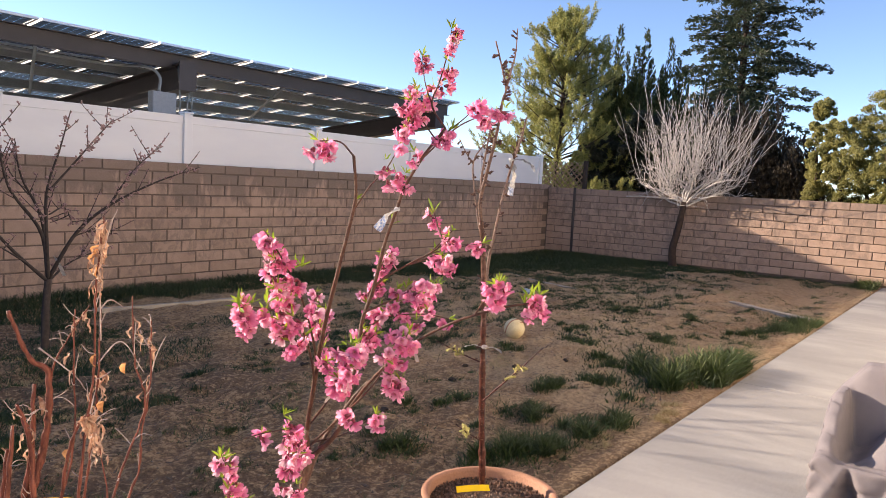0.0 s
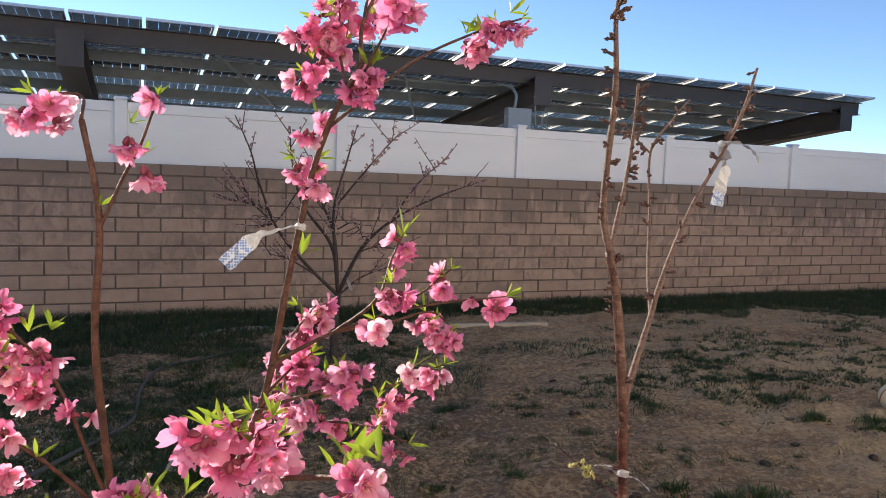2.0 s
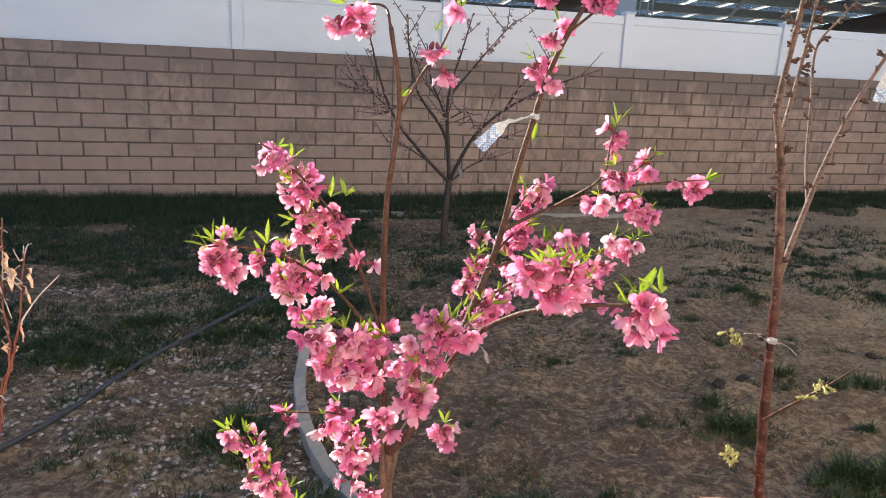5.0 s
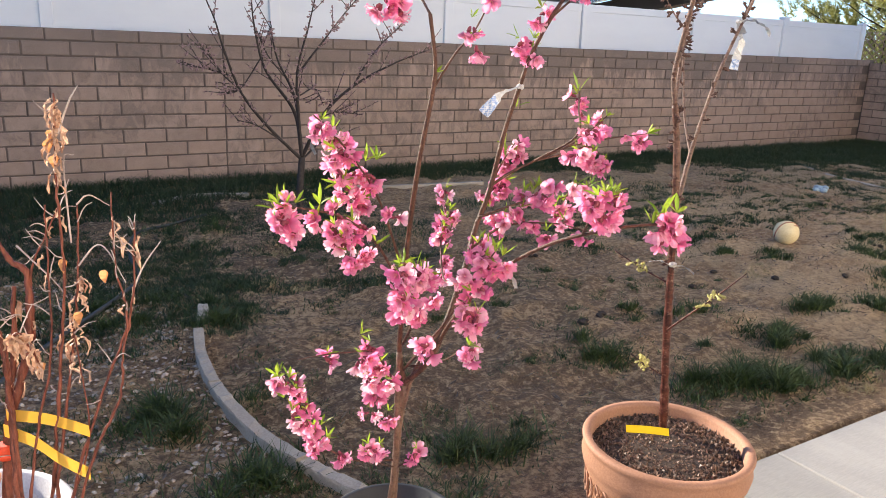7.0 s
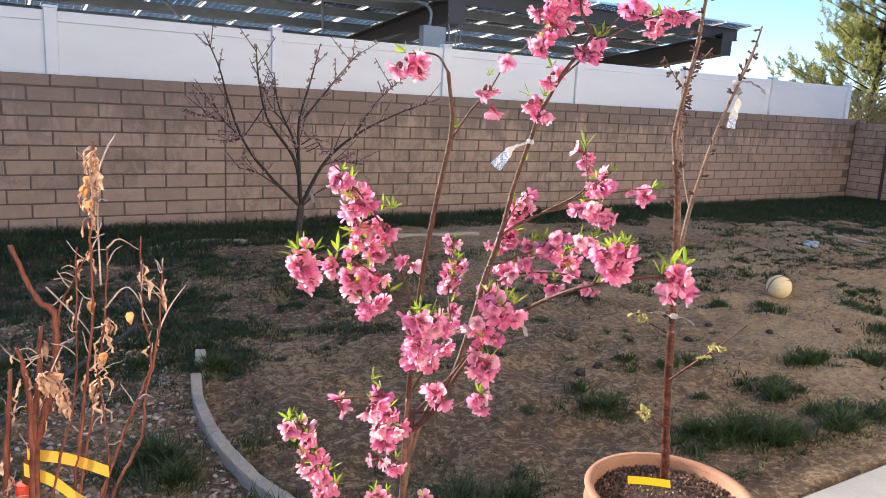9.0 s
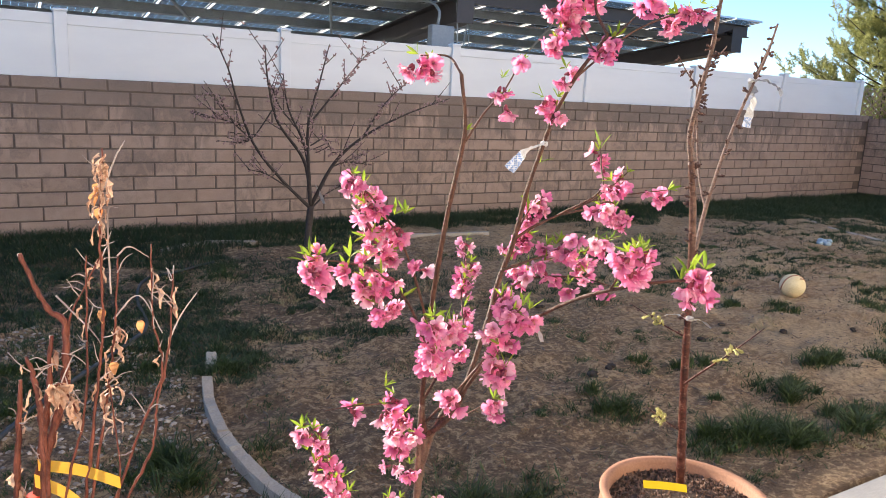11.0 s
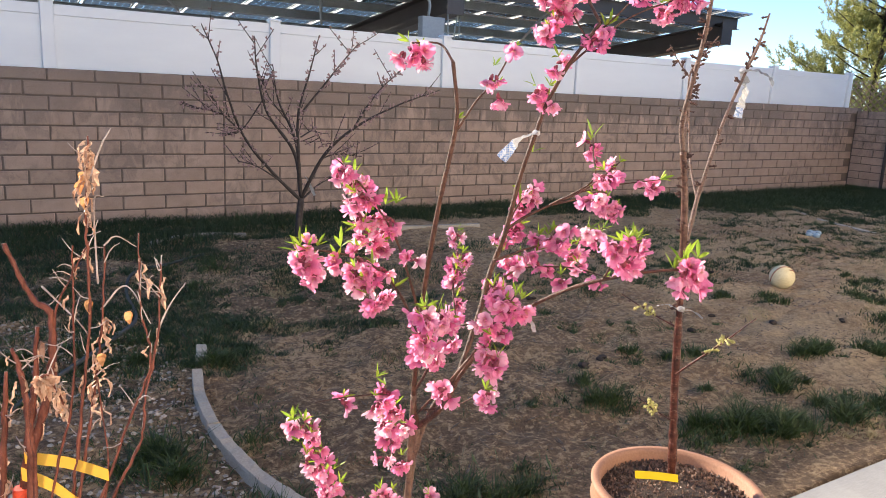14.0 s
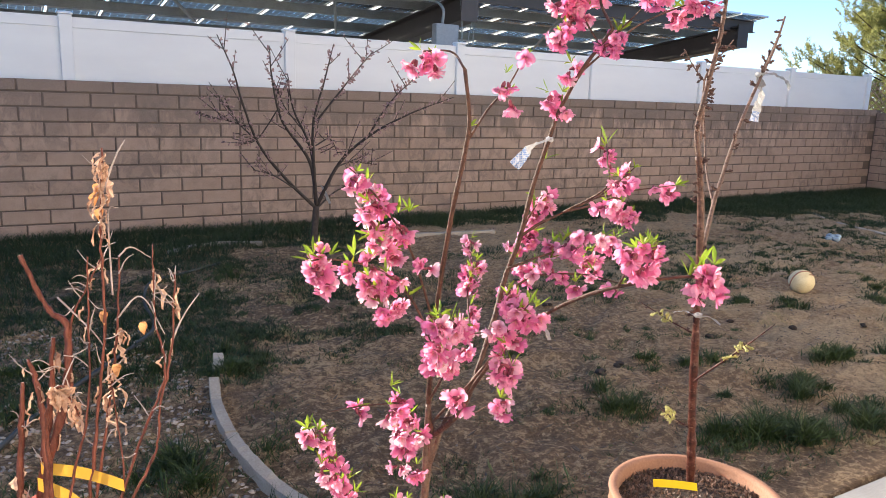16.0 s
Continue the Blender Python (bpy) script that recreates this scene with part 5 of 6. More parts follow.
band(whip, [(1.051, -7.210, 0.412), (1.088, -7.234, 0.412), (1.125, -7.258, 0.410), (1.166, -7.286, 0.406)], 0.024, "yellow plastic plant tag", (0.25, 0.4, 0.75))
DRY = Vector((-0.716, -7.452, 0.04))
nursery_pot(DRY, 0.17, 0.765, 0.014, M_WHITEPOT, "planter", "tall white plastic planter with a dead shrub")
dry = empty("dead_shrub", DRY + Vector((0, 0, 0.71)), "dead leafless shrub with red-brown stems and curled dry leaves", "shrub")
drng = random.Random(14)


def curled_leaves(line, n, a, b, size):
    """Crumpled dead leaves, hanging limp from a stem."""
    bm = bmesh.new()
    for k in range(n):
        f = drng.uniform(a, b) * (len(line) - 1)
        i = min(int(f), len(line) - 2)
        c = line[i].lerp(line[i + 1], f - i) + Vector((drng.uniform(-1, 1), drng.uniform(-1, 1), 0)) * 0.007
        out = Vector((drng.gauss(0, 1), drng.gauss(0, 1), 0)).normalized()
        side = Vector((-out.y, out.x, 0))
        ln, w = size * drng.uniform(0.45, 1.2), size * drng.uniform(0.12, 0.5)
        roll = drng.uniform(0.3, 1.6)
        rows = []
        for j in range(6):
            u = j / 5
            p = c + out * (0.35 * ln * math.sin(1.6 * u)) + Vector((0, 0, 0.12 * ln * math.sin(3 * u) - ln * u)) + Vector((drng.uniform(-1, 1), drng.uniform(-1, 1), 0)) * ln * 0.10
            h = w * math.sin(math.pi * (0.06 + 0.9 * u)) * 0.5
            rows.append([bm.verts.new(p + side * (math.cos(roll * q) * q * h) + out * (math.sin(roll * abs(q)) * h * 0.9) + Vector((drng.uniform(-1, 1), drng.uniform(-1, 1), drng.uniform(-1, 1))) * 0.0022) for q in (-1, -0.4, 0.4, 1)])
        for p, q in zip(rows, rows[1:]):
            for i in range(3):
                bm.faces.new((p[i], p[i + 1], q[i + 1], q[i]))
    ob = part("dry_leaf", bm, M_DRYLEAF, dry, "curled tan dead leaves")
    tagged(ob, kind="stuff")
    ob.matrix_parent_inverse = dry.matrix_world.inverted()


def twigs(line, n, a, b, ln):
    for k in range(n):
        f = drng.uniform(a, b) * (len(line) - 1)
        i = min(int(f), len(line) - 2)
        c = line[i]
        d = Vector((drng.gauss(0, 0.8), drng.gauss(0, 0.5), drng.uniform(0.2, 0.9))).normalized() * ln * drng.uniform(0.5, 1.1)
        limb(dry, [c, c + d * 0.5 + Vector((0, 0, drng.uniform(-0.01, 0.01))), c + d], 0.0019, 0.0009, M_DRYTIP, "twig", 5, 3)


def dead_stem(pts, r, a0, b0, leaves, spurs):
    line = limb(dry, pts, r, r * 0.45, M_DRYSTEM, "stem", 7, 9, 0.22)
    curled_leaves(line, int(leaves * 1.4), a0, b0, 0.031)
    twigs(line, spurs * 2 + 1, 0.35, 1.0, 0.045)


dead_stem([(-0.676, -7.436, 0.727), (-0.660, -7.430, 0.920), (-0.645, -7.424, 1.079)], 0.0115, 0.5, 1.0, 3, 1)
dead_stem([(-0.636, -7.467, 0.729), (-0.621, -7.472, 0.933), (-0.619, -7.454, 1.091), (-0.632, -7.430, 1.159)], 0.011, 0.6, 1.0, 3, 2)
dead_stem([(-0.625, -7.478, 0.729), (-0.590, -7.485, 0.945), (-0.555, -7.479, 1.082), (-0.545, -7.456, 1.229), (-0.540, -7.450, 1.320)], 0.0045, 0.7, 1.0, 2, 2)
dead_stem([(-0.647, -7.449, 0.728), (-0.625, -7.449, 0.944), (-0.585, -7.438, 1.092), (-0.575, -7.424, 1.200), (-0.601, -7.405, 1.233), (-0.631, -7.397, 1.319)], 0.0125, 0.3, 0.55, 4, 1)
dead_stem([(-0.653, -7.443, 0.728), (-0.629, -7.443, 0.944), (-0.607, -7.432, 1.074), (-0.596, -7.414, 1.184)], 0.012, 0.5, 1.0, 6, 3)
dead_stem([(-0.597, -7.480, 0.730), (-0.564, -7.497, 0.923), (-0.543, -7.491, 1.079), (-0.526, -7.491, 1.207), (-0.524, -7.491, 1.355), (-0.516, -7.502, 1.493)], 0.0055, 0.8, 0.99, 22, 3)
dead_stem([(-0.586, -7.492, 0.730), (-0.556, -7.502, 0.925), (-0.526, -7.486, 1.080), (-0.505, -7.469, 1.207), (-0.496, -7.457, 1.318)], 0.005, 0.45, 0.75, 14, 2)
dead_stem([(-0.575, -7.492, 0.730), (-0.529, -7.523, 0.915), (-0.487, -7.524, 1.029), (-0.445, -7.526, 1.141), (-0.453, -7.503, 1.213), (-0.449, -7.482, 1.340)], 0.0045, 0.6, 0.98, 3, 4)
dead_stem([(-0.564, -7.504, 0.731), (-0.514, -7.534, 0.917), (-0.469, -7.541, 1.012), (-0.455, -7.533, 1.086), (-0.431, -7.518, 1.188), (-0.420, -7.501, 1.292)], 0.0045, 0.7, 1.0, 3, 3)
dead_stem([(-0.620, -7.490, 0.729), (-0.617, -7.547, 0.979), (-0.616, -7.592, 1.128), (-0.597, -7.610, 1.173), (-0.574, -7.594, 1.117)], 0.0055, 0.6, 1.0, 18, 1)
dead_stem([(-0.670, -7.454, 0.728), (-0.661, -7.453, 0.921), (-0.643, -7.441, 1.125)], 0.011, 0.15, 0.7, 16, 2)
dead_stem([(-0.575, -7.480, 0.753), (-0.518, -7.522, 0.936), (-0.517, -7.498, 1.064), (-0.522, -7.480, 1.139)], 0.003, 0.6, 1.0, 7, 1)
dead_stem([(-0.574, -7.427, 1.092), (-0.569, -7.426, 1.204), (-0.545, -7.433, 1.263), (-0.517, -7.457, 1.326)], 0.0035, 0.7, 1.0, 3, 2)
for pts in ([(-0.507, -7.466, 1.217), (-0.470, -7.483, 1.256), (-0.441, -7.512, 1.198)], [(-0.431, -7.518, 1.188), (-0.410, -7.502, 1.221), (-0.380, -7.485, 1.253)], [(-0.496, -7.457, 1.318), (-0.478, -7.458, 1.332), (-0.449, -7.459, 1.313)],
            [(-0.511, -7.486, 1.264), (-0.510, -7.480, 1.389), (-0.496, -7.480, 1.400)], [(-0.584, -7.408, 1.248), (-0.540, -7.448, 1.197), (-0.522, -7.457, 1.167)], [(-0.515, -7.502, 1.434), (-0.496, -7.491, 1.480), (-0.482, -7.486, 1.503)]):
    limb(dry, pts, 0.0026, 0.0013, M_DRYTIP, "twig", 5)
# a few broad orange leaves still hanging
for k, tip in enumerate(((-0.530, -7.496, 1.416), (-0.524, -7.496, 1.393), (-0.526, -7.497, 1.231), (-0.512, -7.498, 1.143), (-0.470, -7.499, 1.207), (-0.572, -7.496, 1.068), (-0.524, -7.496, 1.431))):
    bm = bmesh.new()
    p = Vector(tip)
    a = drng.uniform(-0.5, 0.5)
    rows = []
    for u, w in ((0, 0.05), (0.15, 0.75), (0.4, 1.0), (0.7, 0.7), (1, 0.05)):
        rows.append([bm.verts.new(p + Vector((math.cos(a) * q * w * 0.0065, math.sin(a) * q * w * 0.0065 + 0.006 * abs(q) * w + 0.006 * math.sin(3 * u), 0.011 - 0.022 * u + drng.uniform(-1, 1) * 0.002))) for q in (-1.074, 1.206, 0.846)])
    for b, c in zip(rows, rows[1:]):
        for i in range(2):
            bm.faces.new((b[i], b[i + 1], c[i + 1], c[i]))
    ob = part("broad_leaf", bm, M_ORANGELEAF, dry, "broad orange dead leaf")
    ob.matrix_parent_inverse = dry.matrix_world.inverted()
bm = bmesh.new()
lathe(bm, [(0.012, 0), (0.0135, 0.006), (0.0135, 0.02), (0.012, 0.026)], 16, (-0.634, -7.448, 0.904))
ob = part("red_tape", bm, M_RED, dry, "bright red tape round the stems")
ob.matrix_parent_inverse = dry.matrix_world.inverted()
band(dry, [(-0.627, -7.452, 0.982), (-0.577, -7.485, 0.979), (-0.543, -7.509, 0.971), (-0.515, -7.528, 0.961)], 0.019, "yellow plastic plant tag, coloured amber as if backlit", mat=M_AMBER)
band(dry, [(-0.633, -7.460, 0.960), (-0.593, -7.484, 0.941), (-0.560, -7.509, 0.914), (-0.520, -7.528, 0.885)], 0.021, "yellow plastic plant tag, coloured amber as if backlit", mat=M_AMBER)

# ---- bare budding tree by the block wall ----
budtree = empty("budding_tree", rest(1.72, -2.5), "small bare grey fruit tree with opening buds in the dirt", "fruit tree")
limb(budtree, [rest(1.70, -2.5, -0.03), (1.70, -2.5, 0.3), (1.73, -2.48, 0.60)], 0.035, 0.028, M_BARK_GREY, "trunk", 10)
M_PINKBUD = grainy("pinkish_bud", (0.16, 0.075, 0.075), (0.42, 0.28, 0.265), 60, 300, 0.7, 0.3)
def bud_branch(pts, r, n):
    ln = limb(budtree, pts, r, 0.004, M_BARK_GREY, "branch", 7)
    buds(budtree, ln, int(n * 1.25), 0.006, 0.3, 1.0, 0.016, M_PINKBUD)
    for k in range(6):
        i = brng.randint(len(ln) // 4, len(ln) - 2)
        ax = (ln[i + 1] - ln[i]).normalized()
        d = (ax * 0.7 + Vector((brng.gauss(0, 0.8), brng.gauss(0, 0.4), brng.uniform(-0.1, 0.6)))).normalized() * brng.uniform(0.1, 0.3)
        side = limb(budtree, [ln[i], ln[i] + d * 0.5 + Vector((0, 0, 0.01)), ln[i] + d + Vector((0, 0, 0.03))], 0.0045, 0.0025, M_BARK_GREY, "twig", 5, 3)
        buds(budtree, side, 4, 0.003, 0.2, 1.0, 0.0135, M_PINKBUD)


bud_branch([(1.73, -2.48, 0.58), (1.45, -2.5, 0.85), (1.2, -2.55, 1.15), (1.05, -2.6, 1.5), (0.98, -2.6, 1.75), (0.86, -2.6, 2.02)], 0.016, 14)
bud_branch([(1.73, -2.48, 0.6), (1.66, -2.5, 1.0), (1.4, -2.55, 1.35), (1.3, -2.6, 1.7), (1.28, -2.6, 1.96)], 0.018, 14)
bud_branch([(1.73, -2.48, 0.6), (1.69, -2.45, 1.1), (1.55, -2.4, 1.45), (1.5, -2.4, 1.75)], 0.016, 16)
bud_branch([(1.73, -2.48, 0.6), (1.66, -2.6, 1.0), (1.64, -2.65, 1.35), (1.72, -2.7, 1.7), (1.8, -2.7, 2.0)], 0.018, 18)
bud_branch([(1.66, -2.65, 1.35), (1.85, -2.7, 1.6), (2.0, -2.7, 1.78), (2.19, -2.65, 1.97)], 0.01, 16)
bud_branch([(1.73, -2.48, 0.6), (1.88, -2.65, 1.0), (2.1, -2.8, 1.25), (2.45, -2.9, 1.45), (2.85, -2.95, 1.6)], 0.018, 30)
bud_branch([(2.08, -2.78, 1.22), (2.2, -2.8, 1.42), (2.35, -2.8, 1.6), (2.53, -2.8, 1.75)], 0.01, 24)
bud_branch([(1.73, -2.48, 0.58), (1.95, -2.4, 0.72), (2.2, -2.35, 0.8)], 0.01, 4)
bud_branch([(1.55, -2.5, 0.75), (1.3, -2.6, 0.9), (1.13, -2.6, 0.95)], 0.007, 6)
bud_branch([(1.17, -2.55, 1.2), (1.0, -2.6, 1.35), (0.9, -2.6, 1.55)], 0.007, 8)
bud_branch([(1.12, -2.55, 1.3), (0.95, -2.5, 1.35), (0.88, -2.5, 1.36)], 0.006, 10)
bud_branch([(1.85, -2.6, 0.95), (2.0, -2.6, 1.0), (2.25, -2.6, 0.98)], 0.007, 12)
bud_branch([(1.6, -2.42, 1.3), (1.45, -2.4, 1.5), (1.42, -2.4, 1.62)], 0.006, 8)
bud_branch([(1.36, -2.56, 1.45), (1.2, -2.5, 1.2), (1.05, -2.5, 1.15)], 0.006, 8)
bud_branch([(1.68, -2.6, 1.15), (1.85, -2.5, 1.2), (1.95, -2.45, 1.05)], 0.007, 8)
ribbon("white_tie", [(1.75, -2.53, 0.80), (1.79, -2.55, 0.72), (1.83, -2.55, 0.63)], 0.03, [M_CLEAR], budtree, "white cloth tie on a branch", 0.1)

# ---- pale bare tree at the far end ----
BX, BY = 14.35, -3.305
bare = empty("bare_tree", rest(BX, BY), "bare pale-twigged ornamental tree with a round crown", "tree")
limb(bare, [rest(BX, BY, -0.04), (BX - 0.02, BY + 0.03, 0.4), (BX, BY - 0.05, 0.85), (BX, BY - 0.135, 1.42)], 0.085, 0.06, M_BARK_TRUNK, "trunk", 12)
trng = random.Random(31)
bm = bmesh.new()


def shoot(start, d, ln, r, rise, wander=0.10, steps=6):
    """One bent twig; gives its points back."""
    pts, p, v = [start], start.copy(), d.normalized()
    for k in range(steps):
        v = (v + Vector((trng.gauss(0, wander), trng.gauss(0, wander), rise + trng.gauss(0, wander * 0.6)))).normalized()
        p = p + v * ln / steps
        pts.append(p.copy())
    tube(bm, pts, r, max(r * 0.4, 0.0026), 6 if r > 0.012 else 4)
    return pts, v


fork = Vector((BX, BY - 0.135, 1.38))
nodes = []
for k in range(15):
    side = -1.0 + 2.0 * k / 14
    main, v = shoot(fork + Vector((0, 0, trng.uniform(-0.06, 0.04))), Vector((trng.uniform(0.0, 0.5), side * 1.5, trng.uniform(0.45, 0.75) + 0.35 * (1 - abs(side)))), (0.75 + 0.75 * abs(side)) * trng.uniform(0.75, 1.1), 0.024, -0.03, 0.22, 8)
    nodes += [(p, v) for p in main[2:]]
    for j in range(4):
        q = main[trng.choice((2, 3, 4, 5))]
        sub, w = shoot(q, v + Vector((trng.uniform(-0.2, 0.6), trng.gauss(0, 0.9), trng.uniform(0.0, 0.9))), trng.uniform(0.35, 0.85), 0.011, 0.0, 0.24)
        nodes += [(p, w) for p in sub[2:]]
for k in range(170):
    q, v = trng.choice(nodes)
    dy = q.y - fork.y
    top = 3.95 - 0.50 * abs(dy) ** 1.7
    ln = (top - q.z) * trng.uniform(0.45, 1.06)
    if ln < 0.25:
        ln = trng.uniform(0.2, 0.45)
    line, w = shoot(q, Vector((trng.gauss(0.05, 0.2), 0.42 * dy + trng.gauss(0, 0.22), 1.0)), ln, trng.uniform(0.0048, 0.0072), 0.04, 0.11)
    for i in range(trng.choice((1, 2, 2, 3))):
        shoot(line[trng.choice((1, 2, 3, 4))], w + Vector((trng.gauss(0, 0.6), trng.gauss(0, 0.6), trng.uniform(-0.3, 0.5))), trng.uniform(0.15, 0.5), 0.004, 0.05, 0.16, 4)
for k in range(230):
    q, v = trng.choice(nodes)
    dy = q.y - fork.y
    shoot(q, Vector((trng.gauss(0.15, 0.4), (1 if dy > 0 else -1) * trng.uniform(0.2, 1.2), trng.gauss(0.15, 0.5))), trng.uniform(0.2, 0.6), 0.0045, 0.0, 0.3, 5)
ob = part("crown", bm, M_BARK_PALE, bare, "dense pale grey-white bare twigs")
ob.matrix_parent_inverse = bare.matrix_world.inverted()


# ---- trees beyond the far wall ----
def leaf_cloud(clumps, per, size, rng, droop=0.0, narrow=0.35):
    """Leaf slivers scattered in clumps: (centre, radius, height ratio)."""
    vs, fs = [], []
    for c, r, h in clumps:
        for k in range(per):
            d = Vector((rng.gauss(0, 1), rng.gauss(0, 1), rng.gauss(0, 1))).normalized() * r * rng.random() ** 0.45
            p = Vector((c[0] + d.x, c[1] + d.y, c[2] + d.z * h - droop * d.length * rng.random()))
            a = Vector((rng.gauss(0, 1), rng.gauss(0, 1), rng.gauss(0, 1))).normalized() * size * rng.uniform(0.5, 1.3)
            b = a.orthogonal().normalized() * size * narrow
            i = len(vs)
            vs += [p - a * 0.5, p + b * 0.5, p + a * 0.5, p - b * 0.5]
            fs.append((i, i + 1, i + 2, i + 3))
    return vs, fs


def crown_part(thing, vs, fs, mat, label=""):
    ob = new("crown", raw("crown", vs, fs, mat))
    on(ob, thing)
    if label:
        ob["label"] = label


frng = random.Random(77)


def needles(tufts, per, length, width, spread, rng):
    """Brushes of thin slivers: each tuft is (foot, direction, size factor)."""
    vs, fs = [], []
    for foot, d, k in tufts:
        d = d.normalized()
        for _ in range(per):
            e = (d + Vector((rng.gauss(0, spread), rng.gauss(0, spread), rng.gauss(0, spread)))).normalized()
            p = foot + d * (length * k * rng.uniform(-0.5, 0.6))
            a = e * (length * k * rng.uniform(0.5, 1.2))
            b = a.orthogonal().normalized()
            b = (b * math.cos(rng.uniform(0, 3.14)) + e.cross(b) * math.sin(rng.uniform(0, 3.14))) * width * k
            i = len(vs)
            vs += [p, p + a * 0.55 + b * 0.5, p + a, p + a * 0.55 - b * 0.5]
            fs.append((i, i + 1, i + 2, i + 3))
    return vs, fs


def pine(x, y, h, r, name="pine_tree"):
    t = empty(name, (x, y, 0), "open-crowned pine tree with olive-green needles beyond the wall", "tree")
    limb(t, [(x, y, 0), (x + 0.1, y - 0.05, h * 0.5), (x, y - 0.2, h * 0.96)], 0.14, 0.02, M_BARK_TRUNK, "trunk", 9)
    tufts = []
    for k in range(165):
        u = frng.uniform(0.08, 0.98) ** 1.15
        a = frng.uniform(0, 6.28)
        rr = r * (1 - u) ** 0.5 * frng.choice((0.35, 0.6, 0.8, 1.0, 1.15))
        top = Vector((x, y - 0.2 * u, h * u))
        tip = Vector((x + rr * math.cos(a), y - 0.2 * u + rr * math.sin(a), min(h, h * u + rr * 0.4)))
        limb(t, [top - Vector((0, 0, 0.15)), (top + tip) / 2 - Vector((0, 0, 0.08 * rr)), tip], 0.026, 0.008, M_BARK_TRUNK, "limb", 5, 3)
        out = Vector((math.cos(a), math.sin(a), 0))
        for q in range(frng.choice((8, 12, 16))):
            f = frng.uniform(0.45, 1.05)
            p = top.lerp(tip, f) + Vector((frng.gauss(0, 0.20), frng.gauss(0, 0.20), frng.gauss(0, 0.10)))
            d = out * 0.6 + Vector((frng.gauss(0, 0.45), frng.gauss(0, 0.45), 1.0))
            for w in range(4):
                tufts.append((p + d.normalized() * 0.085 * w, d, frng.uniform(0.7, 1.1) * (1.1 - 0.12 * w)))
    crown_part(t, *needles(tufts, 22, 0.15, 0.022, 0.8, frng), M_PINE)


def cypress(x, y, h, r, mat, label, blunt=0.0):
    """A column of upright plumes pressed together."""
    t = empty("cypress_tree", (x, y, 0), label, "tree", "row of cypresses")
    limb(t, [(x, y, 0), (x, y, h * 0.5), (x, y, h * 0.9)], 0.1, 0.01, M_BARK_TRUNK, "trunk", 7)
    tufts = []
    for k in range(22):
        a, q = frng.uniform(0, 6.28), math.sqrt(frng.random())
        foot = Vector((x + r * q * math.cos(a), y + r * q * math.sin(a), frng.uniform(0.2, 0.5 * h)))
        tall = h * (1.0 if k == 0 else frng.uniform(0.55, 0.97 - 0.25 * q * (1 - blunt)))
        tip = Vector((x + 0.45 * r * q * math.cos(a) * (1 + blunt), y + 0.45 * r * q * math.sin(a) * (1 + blunt), max(tall, foot.z + 1.0)))
        n = int((tip.z - foot.z) / 0.075)
        for i in range(n):
            u = i / n
            c, w = foot.lerp(tip, u), 0.31 * (1 - u) ** 0.6 * min(1.0, 0.4 + 3 * u)
            for j in range(4):
                b = frng.uniform(0, 6.28)
                tufts.append((c + Vector((w * math.cos(b), w * math.sin(b), frng.uniform(-0.05, 0.05))), Vector((0.35 * math.cos(b), 0.35 * math.sin(b), 1.0)), 1.0))
    vs, fs = needles(tufts, 7, 0.12, 0.036, 0.3, frng)
    crown_part(t, vs, fs, mat)


def cedar(x, y, h, r):
    t = empty("cedar_tree", (x, y, 0), "tall cedar with layered drooping grey-green boughs beyond the wall", "tree")
    limb(t, [(x, y, 0), (x + 0.1, y, h * 0.5), (x, y, h)], 0.22, 0.02, M_BARK_TRUNK, "trunk", 9)
    tufts = []
    for k in range(260):
        u = 0.10 + 0.89 * (k + 3 * frng.random()) / 263
        a = k * 2.4 + frng.uniform(-0.5, 0.5)
        ln = (r * (1 - u) ** 0.6 + 0.25) * frng.choice((0.45, 0.6, 0.75, 0.85, 1.0, 1.25))
        z, out = h * u, Vector((math.cos(a), math.sin(a), 0))
        side = Vector((-out.y, out.x, 0))
        bow = lambda s: Vector((x, y, z + 0.22 * s - 0.10 * s * s)) + out * s
        n = max(4, int(ln / 0.14))
        for q in range(2, n + 1):
            s = ln * q / n
            wide = min(0.14 + 0.30 * (ln - s), 0.6)
            for j in range(4):
                e = frng.uniform(-1, 1)
                tufts.append((bow(s) + side * wide * e + Vector((0, 0, frng.gauss(0, 0.05) - 0.25 * abs(e) * wide)), out * 0.8 + side * e * 0.9 + Vector((0, 0, frng.uniform(-0.45, 0.25))), frng.uniform(0.7, 1.25)))
        if k % 2 == 0:
            limb(t, [(x, y, z), bow(0.5 * ln), bow(ln)], 0.03, 0.008, M_BARK_TRUNK, "limb", 5, 3)
    crown_part(t, *needles(tufts, 12, 0.145, 0.04, 0.45, frng), M_CEDAR)


def bushy(x, y, h, r, mat, name, label, n=100, per=190, size=0.16, low=0.1, lobe=0.55):
    t = empty(name, (x, y, 0), label, "tree" if "tree" in name else "hedge")
    limb(t, [(x, y, 0), (x + 0.1, y, h * 0.3), (x - 0.05, y + 0.1, h * 0.7)], 0.1, 0.03, M_BARK_TRUNK, "trunk", 8)
    clumps = []
    for k in range(n):
        a, u = frng.uniform(0, 6.28), frng.uniform(low, 1.0)
        rr = r * math.sqrt(max(0.05, 1 - ((u - 0.5) / 0.56) ** 2)) * frng.random() ** 0.5
        clumps.append(((x + rr * math.cos(a), y + rr * math.sin(a), h * u), frng.uniform(0.2, 0.42) * max(r, 0.7) * lobe, 0.9))
    crown_part(t, *leaf_cloud(clumps, per, size, frng, 0, 0.35), mat)


pine(21.0, 3.3, 7.3, 2.5)
